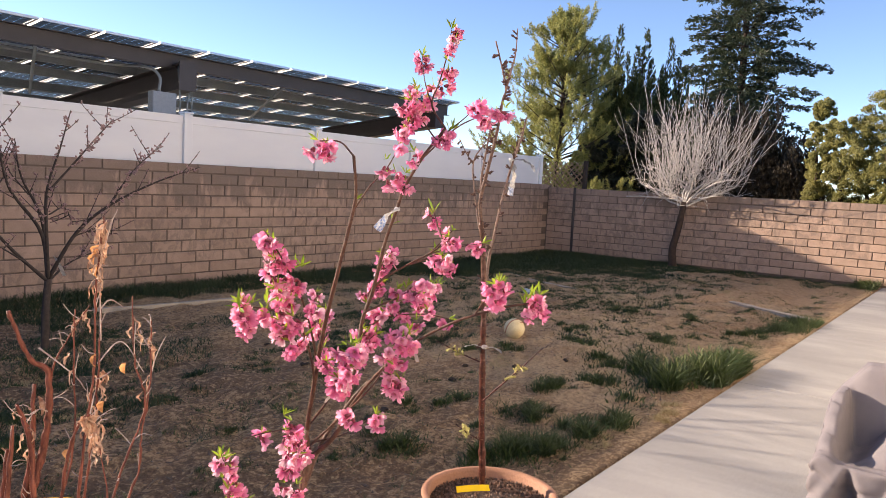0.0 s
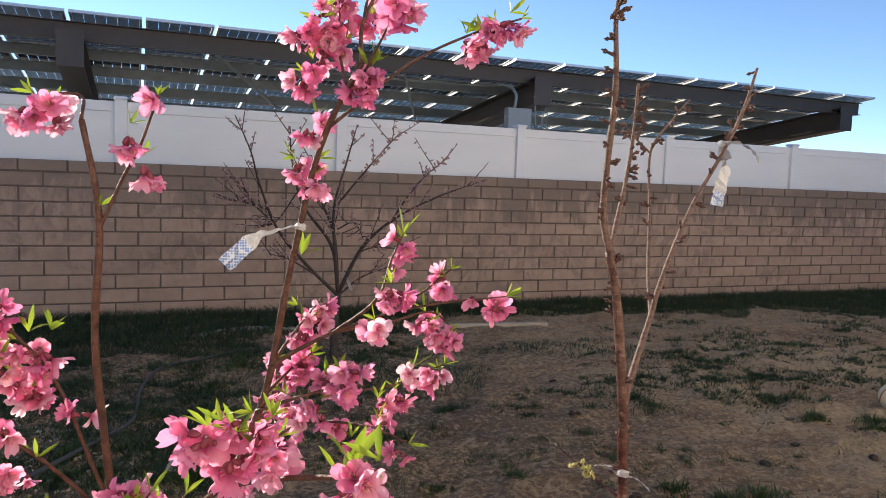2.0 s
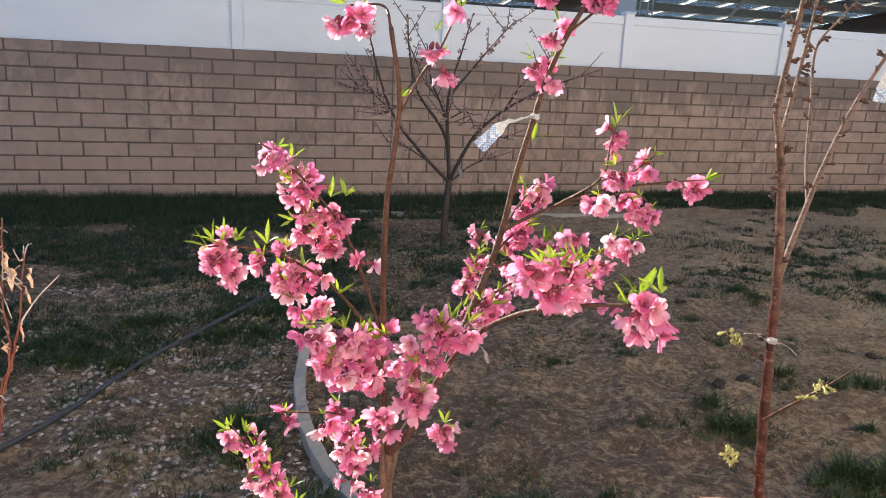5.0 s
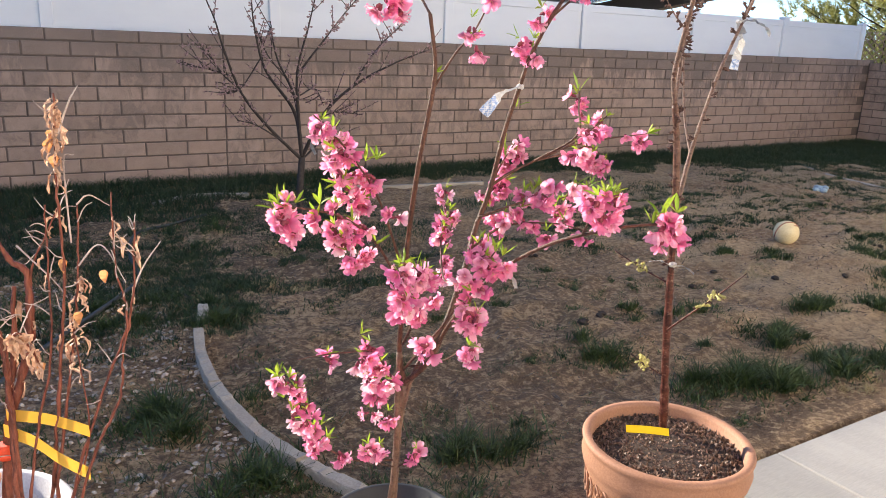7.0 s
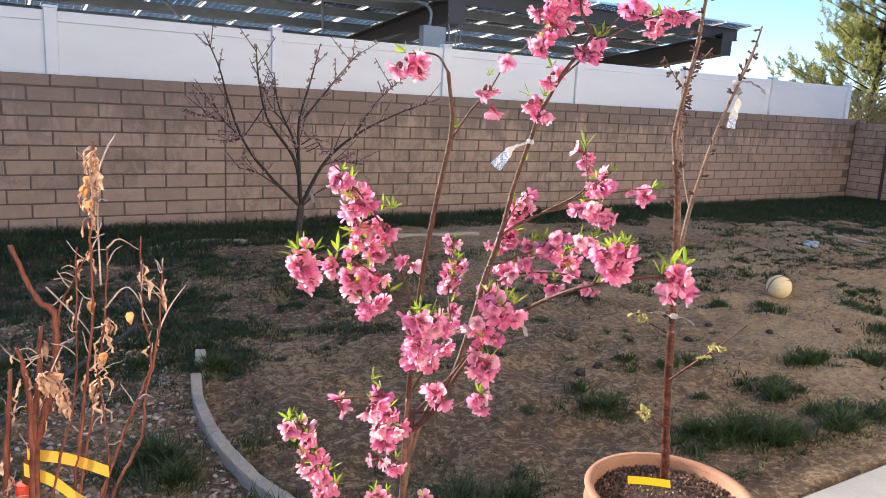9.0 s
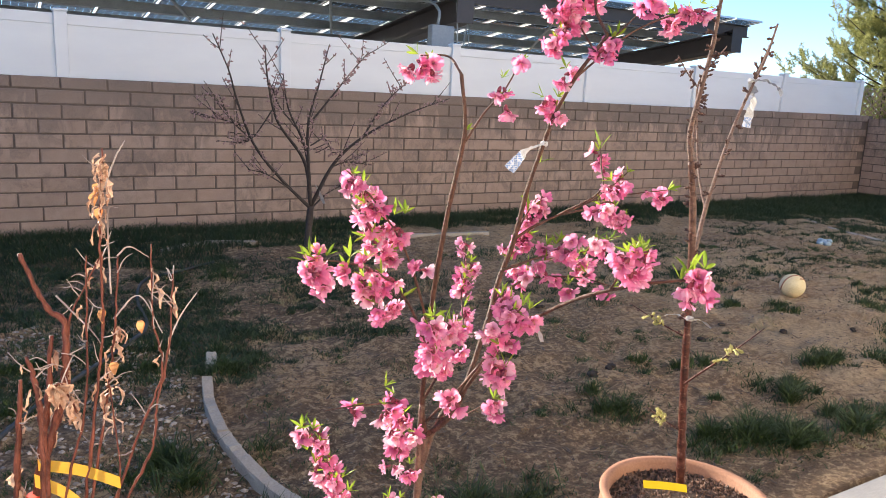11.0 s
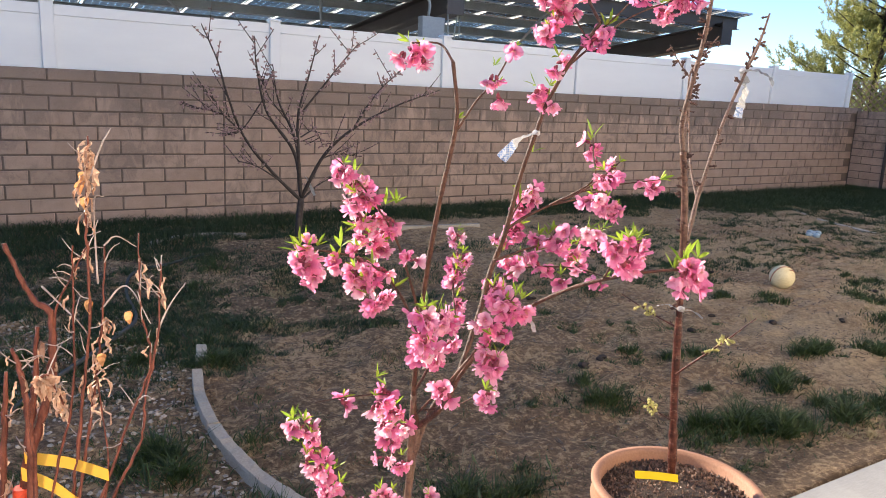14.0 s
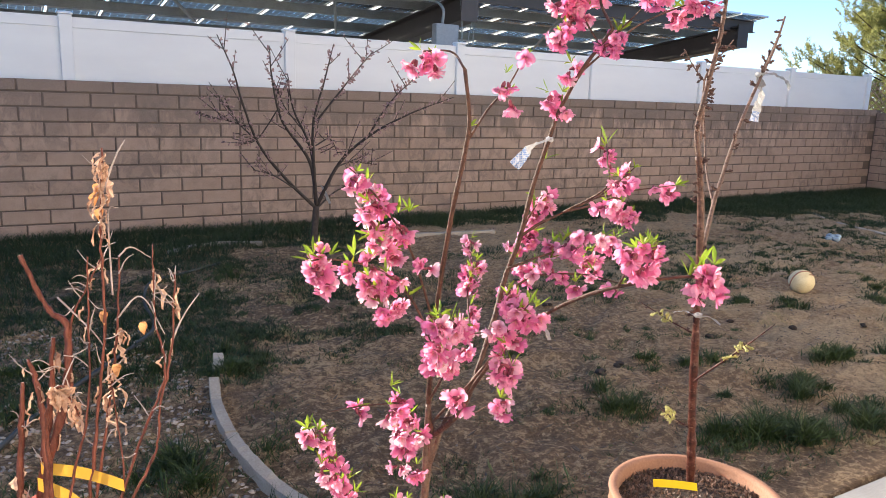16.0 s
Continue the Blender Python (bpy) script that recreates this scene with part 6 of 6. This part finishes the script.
for y, h, r in ((2.25, 7.24, 0.42), (2.55, 6.59, 0.4), (2.85, 5.6, 0.36), (1.27, 6.97, 0.45), (1.55, 6.43, 0.42), (1.80, 6.2, 0.4), (0.88, 6.0, 0.48), (0.53, 6.64, 0.42), (0.05, 5.97, 0.4), (-0.25, 5.7, 0.4), (-0.72, 5.3, 0.42)):
    cypress(23.0 + frng.uniform(-0.2, 0.2), y, h, r, M_CYPRESS, "narrow dark green column cypress beyond the wall")
for y, h, r in ((-1.25, 4.8, 0.5), (-1.8, 4.4, 0.5), (-2.35, 4.35, 0.5), (-2.95, 4.4, 0.48), (-3.45, 3.6, 0.45), (-3.9, 3.4, 0.42), (-4.3, 3.0, 0.36)):
    cypress(22.6 + frng.uniform(-0.1, 0.1), y, h, r, M_BROWNHEDGE, "dark cypress with dead brown foliage beyond the wall", 0.9)
cedar(26.5, -0.95, 13.0, 3.0)
for y, h in ((2.2, 3.3), (0.4, 4.0), (-1.5, 3.8), (-3.0, 3.0)):
    bushy(23.7 if y < 0 else 22.0, y, h, 1.3, M_HEDGE, "hedge", "dark dense evergreen hedge behind the far wall")
for x, y, h, r in ((20.4, -5.45, 3.7, 0.9), (21.0, -4.75, 4.3, 0.42), (20.0, -6.5, 4.3, 1.1), (21.6, -5.9, 3.9, 1.2), (20.6, -8.2, 4.3, 1.3), (19.6, -7.4, 3.4, 1.0)):
    bushy(x, y, h, r, M_OLIVE, "olive_tree", "bushy olive-green tree beyond the wall in low sun", 230, 120, 0.09, 0.05, 0.4)

# lattice screen beyond the corner
lat = empty("lattice_screen", (16.2, 0.7, 0), "brown diamond lattice screen beyond the wall corner", "lattice")
for s in (-1, 1):
    for k in range(-9, 16):
        bm = bmesh.new()
        y0 = -0.2 + 0.16 * k
        a, b = Vector((16.2 + s * 0.008, y0, 1.0)), Vector((16.2 + s * 0.008, y0 + s * 1.25, 2.25))
        lo, hi = -0.2, 1.65
        ta, tb = 0.0, 1.0
        for edge in (lo, hi):
            f = (edge - a.y) / (b.y - a.y)
            if 0 < f < 1:
                if (edge == lo) == (s > 0):
                    ta = max(ta, f)
                else:
                    tb = min(tb, f)
        if tb - ta < 0.05 or not (lo <= a.lerp(b, (ta + tb) / 2).y <= hi):
            bm.free()
            continue
        tube(bm, [a.lerp(b, ta), a.lerp(b, (ta + tb) / 2), a.lerp(b, tb)], 0.016, 0.016, 4)
        on(part("slat", bm, M_WOOD, lat), lat)
for y in (-0.2, 1.65):
    bm = bmesh.new()
    box(bm, 16.15, 16.25, y - 0.045, y + 0.045, 0, 2.3, bevel=0.005)
    on(part("post", bm, M_BARK_TRUNK, lat), lat)


# ---- grass, straw and stones ----
def strip(rng, x0, x1, y0, y1):
    return rng.uniform(x0, x1), rng.uniform(y0, y1)


def blades(name, spots, mat, label, height, width, seed):
    """One mesh of bent grass blades: spots are (x, y, height factor)."""
    rng = random.Random(seed)
    vs, fs = [], []
    for x, y, k in spots:
        z = ground_z(x, y) - 0.004
        h = height * k * rng.uniform(0.35, 1.25)
        a, lean = rng.uniform(0, 6.283), rng.uniform(0.2, 1.7) * h
        b = rng.uniform(0, 6.283)
        wx, wy = width * math.cos(b), width * math.sin(b)
        dx, dy = lean * math.cos(a), lean * math.sin(a)
        i = len(vs)
        vs += [(x - wx, y - wy, z), (x + wx, y + wy, z), (x + dx * 0.4 + wx * 0.8, y + dy * 0.4 + wy * 0.8, z + h * 0.6), (x + dx * 0.4 - wx * 0.8, y + dy * 0.4 - wy * 0.8, z + h * 0.6), (x + dx, y + dy, z + h)]
        fs += [(i, i + 1, i + 2, i + 3), (i + 3, i + 2, i + 4)]
    return tagged(new(name, raw(name, vs, fs, mat)), label, "grass", kind="stuff")


grng = random.Random(55)
M_TUFT = leafy("tuft_grass", (0.009, 0.024, 0.006), (0.085, 0.122, 0.03), 0.22)


def clump(x, y, r, n, k=1.0):
    """A ragged clump: blades gather round a few uneven crowns."""
    out = []
    crowns = [(grng.gauss(0, 0.42) * r, grng.gauss(0, 0.30) * r, grng.uniform(0.3, 1.0)) for _ in range(4)]
    for _ in range(n):
        cx, cy, w = grng.choice(crowns)
        a, q = grng.uniform(0, 6.283), r * w * abs(grng.gauss(0, 0.42))
        px, py = x + cx + q * math.cos(a), y + cy + 0.75 * q * math.sin(a)
        if py > -7.13:
            out.append((px, py, k * (0.55 + 0.5 * w) * max(0.35, 1.15 - q / (r * w * 1.4))))
    return out


# thick rough grass along the foot of the block wall and in the far corner
spots = []
while len(spots) < 120000:
    x, y = strip(grng, -6.0, 14.9, -6.6, -0.03)
    edge = 1.2 + 0.5 * noise.noise((x * 0.5, 3.1, 0)) + 0.25 * noise.noise((x * 1.7, 1.1, 0)) + (0.9 if x < 1.2 else 0) + max(0, (x - 8.0)) * 0.5
    patchy = noise.noise((x * 0.9, y * 1.3, 7.7))
    if -y < edge * (1.0 + 0.6 * patchy) or (y > -3.6 and patchy > 0.34 and grng.random() < 0.3) or (15 - x < 1.0 + 1.2 * patchy and grng.random() < 0.6):
        spots.append((x, y, 1.0 if -y < edge * 0.7 else 0.6))
blades("grass", spots, M_GRASS, "dark rough grass along the shaded block wall", 0.105, 0.0032, 1)
# scattered tufts over the dirt
spots, far_spots = [], []
for k in range(640):
    x, y = strip(grng, -2.5, 13.5, -6.9, -2.2)
    if noise.noise((x * 0.55, y * 0.75, 2.2)) > -0.15:
        spots += clump(x, y, grng.uniform(0.08, 0.42), grng.randint(50, 240), grng.uniform(0.3, 0.8))
blades("grass", spots, M_TUFT, "thin low grass tufts scattered over the dirt", 0.06, 0.0022, 2)
# low thin grass creeping out from the far corner
for k in range(330):
    x, y = strip(grng, 5.5, 13.5, -5.2, -1.3)
    if noise.noise((x * 0.5, y * 0.9, 6.1)) > -0.1 - 0.04 * (x - 8):
        far_spots += clump(x, y, grng.uniform(0.15, 0.6), grng.randint(40, 160), grng.uniform(0.35, 0.8))
blades("grass", far_spots, M_GRASS, "patchy low grass on the dirt in the far corner", 0.075, 0.0036, 5)
# ragged low grass reaching out from the wall strip over the shaded dirt
mrng = random.Random(77)
ragged = []
for k in range(240):
    x, y = strip(mrng, -1.5, 5.5, -4.6, -1.6)
    if noise.noise((x * 0.7, y * 1.0, 4.4)) > 0.02:
        ragged += clump(x, y, mrng.uniform(0.12, 0.45), mrng.randint(80, 300), mrng.uniform(0.35, 0.8))
for k in range(300):
    x, y = strip(mrng, -3.2, 0.8, -4.9, -2.6)
    if noise.noise((x * 0.6, y * 0.8, 9.4)) > -0.12 and not (abs(y + 5.4) < 0.5 and x > 0.4):
        ragged += clump(x, y, mrng.uniform(0.15, 0.5), mrng.randint(100, 320), mrng.uniform(0.4, 0.9))
blades("grass", ragged, M_GRASS, "ragged low dark grass on the shaded dirt", 0.07, 0.003, 6)
# the tall tufts beside the patio and pots
spots = []
def tuft(x, y, r, n, k):
    spots.extend(clump(x, y, r * 1.05, int(n * 1.5), k) + clump(x, y, r * 1.7, int(n * 0.8), k * 0.45))


tuft(2.23, -6.53, 0.16, 150, 0.6)
tuft(2.42, -6.61, 0.22, 560, 0.8)
tuft(2.56, -6.70, 0.2, 420, 0.9)
tuft(2.70, -6.76, 0.15, 220, 0.7)
tuft(3.09, -6.72, 0.22, 420, 0.75)
tuft(3.19, -6.32, 0.2, 380, 0.7)
tuft(3.02, -5.76, 0.2, 260, 0.5)
tuft(2.04, -6.02, 0.2, 360, 0.65)
tuft(2.71, -5.56, 0.16, 160, 0.45)
tuft(3.91, -6.09, 0.2, 300, 0.6)
tuft(4.25, -6.26, 0.22, 350, 0.65)
tuft(4.91, -5.03, 0.22, 260, 0.5)
tuft(4.58, -4.85, 0.2, 200, 0.5)
tuft(6.26, -5.07, 0.3, 320, 0.55)
tuft(4.98, -6.00, 0.25, 360, 0.6)
tuft(-0.13, -5.72, 0.3, 800, 0.8)
tuft(0.18, -4.55, 0.35, 600, 0.65)
tuft(0.44, -4.71, 0.28, 400, 0.65)
tuft(1.03, -6.54, 0.32, 700, 0.65)
tuft(0.69, -6.70, 0.3, 500, 0.6)
tuft(0.12, -6.39, 0.35, 500, 0.7)
tuft(-0.29, -6.65, 0.4, 500, 0.7)
tuft(8.37, -6.77, 0.5, 900, 0.8)
tuft(8.92, -6.98, 0.4, 600, 0.8)
tuft(7.71, -6.62, 0.35, 400, 0.6)
tuft(14.33, -6.89, 0.7, 1600, 1.3)
tuft(-0.57, -3.91, 0.6, 900, 0.6)
tuft(-0.99, -4.58, 0.5, 700, 0.6)
tuft(5.82, -5.43, 0.25, 260, 0.5)
tuft(6.61, -6.01, 0.3, 360, 0.55)
tuft(7.96, -4.98, 0.35, 420, 0.55)
tuft(8.31, -5.75, 0.3, 320, 0.55)
tuft(3.92, -6.06, 0.2, 240, 0.6)
tuft(3.24, -6.27, 0.2, 240, 0.6)
tuft(3.46, -6.76, 0.22, 320, 0.7)
tuft(0.96, -2.60, 0.6, 600, 0.6)
blades("grass", spots, M_TUFT, "low dense green grass tufts on the dirt", 0.13, 0.0032, 3)
spots = []
tuft(5.14, -6.85, 0.44, 1275, 1.21)
tuft(5.46, -6.95, 0.38, 900, 1.26)
tuft(4.66, -6.76, 0.32, 525, 1.15)
tuft(5.08, -6.38, 0.42, 600, 0.86)
blades("grass", spots, M_TUFT, "tall arching green grass tuft beside the patio", 0.165, 0.0052, 13)
spots = []
for x, y, r, n in ((3.83, -7.02, 0.17, 900), (3.0, -6.95, 0.15, 200), (4.08, -7.0, 0.15, 260), (5.8, -5.65, 0.4, 200), (4.3, -5.35, 0.4, 200), (6.85, -4.7, 0.5, 300), (1.55, -3.05, 0.5, 400), (0.9, -4.25, 0.3, 300), (10.9, -5.55, 0.8, 500), (12.0, -4.3, 0.8, 500), (8.9, -4.2, 0.7, 400)):
    spots += clump(x, y, r, n, 0.6)
blades("dry_grass", spots, M_STRAW, "dry straw-coloured grass on the dirt", 0.06, 0.003, 4)
# dead leaves and straw litter
lv, lf = [], []
lrng = random.Random(12)
for k in range(20000):
    x, y = strip(lrng, -2.5, 13.5, -6.98, -1.0)
    if noise.noise((x * 1.1, y * 1.5, 9.4)) < -0.05 and lrng.random() < 0.75:
        continue
    if x > 0.6 and lrng.random() < 0.5:
        continue
    c = Vector((x, y, ground_z(x, y) + 0.004))
    d = Vector((lrng.gauss(0, 1), lrng.gauss(0, 1), lrng.gauss(0, 0.15))).normalized() * lrng.choice((0.012, 0.018, 0.03, 0.045)) * lrng.uniform(0.7, 1.1)
    s = d.cross(Vector((0, 0, 1))).normalized() * lrng.uniform(0.002, 0.008)
    i = len(lv)
    lv += [c - d, c + s, c + d + Vector((0, 0, 0.008)), c - s]
    lf.append((i, i + 1, i + 2, i + 3))
tagged(new("leaf_litter", raw("leaf_litter", lv, lf, leafy("litter", (0.04, 0.024, 0.015), (0.24, 0.165, 0.10), 0.0))), "dead leaves and straw littering the dirt", "leaf litter", kind="stuff")
# seed heads over the tall tuft
bm_v, bm_f = [], []
srng = random.Random(6)
for k in range(150):
    x, y = (srng.gauss(5.03, 0.3), srng.gauss(-6.76, 0.14)) if k < 115 else (srng.gauss(0.95, 0.25), srng.gauss(-6.64, 0.12))
    if y < -7.05:
        continue
    d = Vector((srng.gauss(0, 0.35), srng.gauss(0, 0.35), 1)).normalized()
    p = Vector((x, y, ground_z(x, y))) + d * srng.uniform(0.13, 0.22)
    s = d.orthogonal().normalized() * 0.0055
    i = len(bm_v)
    bm_v += [p, p + d * 0.02 + s, p + d * 0.055, p + d * 0.02 - s, p - d * 0.16]
    bm_f += [(i, i + 1, i + 2, i + 3), (i, i + 1, i + 4)]
tagged(new("seed_heads", raw("seed_heads", bm_v, bm_f, leafy("green_seed_head", (0.07, 0.10, 0.035), (0.17, 0.19, 0.075), 0.3))), "pale green grass seed heads on thin stalks", "grass", kind="stuff")


def pebbles(name, spots, label, seed, lo, hi, dark=(0.14, 0.095, 0.062), pale=(0.42, 0.31, 0.21)):
    rng = random.Random(seed)
    vs, fs = [], []
    for x, y in spots:
        s = rng.uniform(lo, hi)
        z = ground_z(x, y)
        m = Matrix.Translation((x, y, z + s * 0.15)) @ Euler((rng.uniform(-0.3, 0.3), rng.uniform(-0.3, 0.3), rng.uniform(0, 6))).to_matrix().to_4x4() @ Matrix.Diagonal((s, s * rng.uniform(0.6, 0.9), s * rng.uniform(0.35, 0.6), 1))
        i = len(vs)
        vs += [m @ Vector(v) for v in ((1, 0, 0), (0.3, 0.9, 0.1), (-0.8, 0.6, 0), (-0.9, -0.5, 0.1), (0.3, -0.95, 0), (0.35, 0.3, 0.9), (-0.4, 0.1, 1.0), (0.1, -0.45, 0.9))]
        fs += [tuple(i + q for q in f) for f in ((0, 1, 5), (1, 2, 6, 5), (2, 3, 6), (3, 4, 7, 6), (4, 0, 5, 7), (5, 6, 7))]
    return tagged(new(name, raw(name, vs, fs, leafy(name + "_stone", dark, pale, 0.0, 60))), label, "gravel", kind="stuff")


spots = []
while len(spots) < 3600:
    x, y = strip(grng, -2.6, 0.22, -6.9, -3.4)
    if noise.noise((x * 1.1, y * 1.1, 5)) > -0.25:
        spots.append((x, y))
pebbles("gravel", spots, "pale angular stones strewn over the dirt", 8, 0.006, 0.019, (0.2, 0.15, 0.115), (0.58, 0.47, 0.37))
spots = []
while len(spots) < 11000:
    x, y = strip(grng, 9.2, 14.5, -7.0, -5.15)
    if (x - 10.0) * 0.75 > (y + 5.7) * -0.55 and y < -5.2 - 0.08 * (x - 10) and y > -7.0:
        spots.append((x, y))
pebbles("gravel", spots, "tan gravel bed in low sun by the far wall", 9, 0.008, 0.024, (0.28, 0.17, 0.09), (0.58, 0.39, 0.225))
spots = [strip(grng, 0.3, 9.0, -6.95, -1.5) for _ in range(9000)]
pebbles("gravel", spots, "small crumbs of earth and stone on the dirt", 10, 0.003, 0.011, (0.06, 0.038, 0.025), (0.34, 0.235, 0.155))

# ---- block walls: every block its own piece, joints recessed ----
BLOCK, COURSE, TOP = 0.447, 0.152, 1.65
JOINT = 0.016


def block_mesh(seed, w, h, d):
    rng = random.Random(seed)
    bm = bmesh.new()
    box(bm, JOINT / 2, w - JOINT / 2, 0.0, d, JOINT / 2, h - JOINT / 2)
    for v in bm.verts:
        v.co += Vector((rng.uniform(-0.002, 0.002), rng.uniform(-0.002, 0.002), rng.uniform(-0.002, 0.002)))
    bmesh.ops.bevel(bm, geom=[e for e in bm.edges if all(v.co.y < d * 0.5 for v in e.verts)], offset=0.006, segments=1, affect="EDGES")
    return finish(bm, M_BLOCK, "block")


FULL = [block_mesh(s, BLOCK, COURSE, 0.05) for s in range(5)]
HALF = [block_mesh(s + 9, BLOCK / 2, COURSE, 0.05) for s in range(3)]
CAPS = [block_mesh(s + 20, BLOCK, TOP - 10 * COURSE, 0.05) for s in range(3)]
CAPH = [block_mesh(s + 30, BLOCK / 2, TOP - 10 * COURSE, 0.05) for s in range(2)]
wrng = random.Random(17)


def lay(wall, place, turn, meshes, merge=None):
    m = pose(*place, 0, 0, turn) @ pose(0, wrng.uniform(-0.003, 0.003), 0, 0, 0, wrng.uniform(-0.25, 0.25))
    if merge is not None:
        me = wrng.choice(meshes)
        i = len(merge[0])
        merge[0].extend([m @ v.co for v in me.vertices])
        merge[1].extend([tuple(i + q for q in p.vertices) for p in me.polygons])
    else:
        ob = new("block", wrng.choice(meshes))
        ob.parent = wall
        ob.matrix_basis = m


bm = bmesh.new()
box(bm, -9.0, 14.85, 0.016, 0.2, -0.1, TOP - 0.006)
wall_n = single("wall_north", bm, M_MORTAR, "long tan concrete block wall in shade, darker water stains near the top", "wall", kind="structure")
rest_n = ([], [])
PHASE = 1.734
for c in range(11):
    shift = PHASE if c % 2 == 0 else PHASE + BLOCK / 2
    k0 = math.floor((-8.9 - shift) / BLOCK)
    for k in range(k0, 70):
        x = shift + BLOCK * k
        if x + BLOCK > 14.86:
            break
        last = c == 10
        far = not (-0.6 < x < 11.2)
        cut = c % 2 == 1 and abs(x + BLOCK / 2 - PHASE) < 0.02
        full, half = (CAPS, CAPH) if last else (FULL, HALF)
        if cut:
            lay(wall_n, (x, 0, COURSE * c), 0, half)
            lay(wall_n, (x + BLOCK / 2, 0, COURSE * c), 0, half)
        else:
            lay(wall_n, (x, 0, COURSE * c), 0, full, rest_n if far else None)
ob = new("far_blocks", raw("far_blocks", *rest_n, M_BLOCK))
ob.parent = wall_n
tagged(ob, kind="stuff")

bm = bmesh.new()
box(bm, 14.666, 14.85, -11.0, 0.0, -0.1, 1.585)
wall_e = single("wall_east", bm, M_MORTAR, "tan concrete block wall closing the far end, half in low sun", "wall", kind="structure")
rest_e = ([], [])
for c in range(10):
    for k in range(30):
        y = -0.02 - BLOCK * k - (BLOCK / 2 if c % 2 else 0)
        if c % 2 and k == 0:
            lay(wall_e, (14.65, -0.02, COURSE * c + 0.07), -90, HALF)
        if y - BLOCK < -11.0:
            break
        lay(wall_e, (14.65, y, COURSE * c + 0.07), -90, FULL, rest_e if y < -9.2 else None)
ob = new("far_blocks", raw("far_blocks", *rest_e, M_BLOCK))
ob.parent = wall_e
tagged(ob, kind="stuff")
# dark strip added to draw the upright gap near the corner
bm = bmesh.new()
box(bm, 14.622, 14.645, -0.76, -0.70, 0.0, 1.60, bevel=0.004)
single("gap_strip", bm, M_STEEL_BROWN, "thin dark strip drawn for the upright gap in the block wall", "trim", kind="structure")
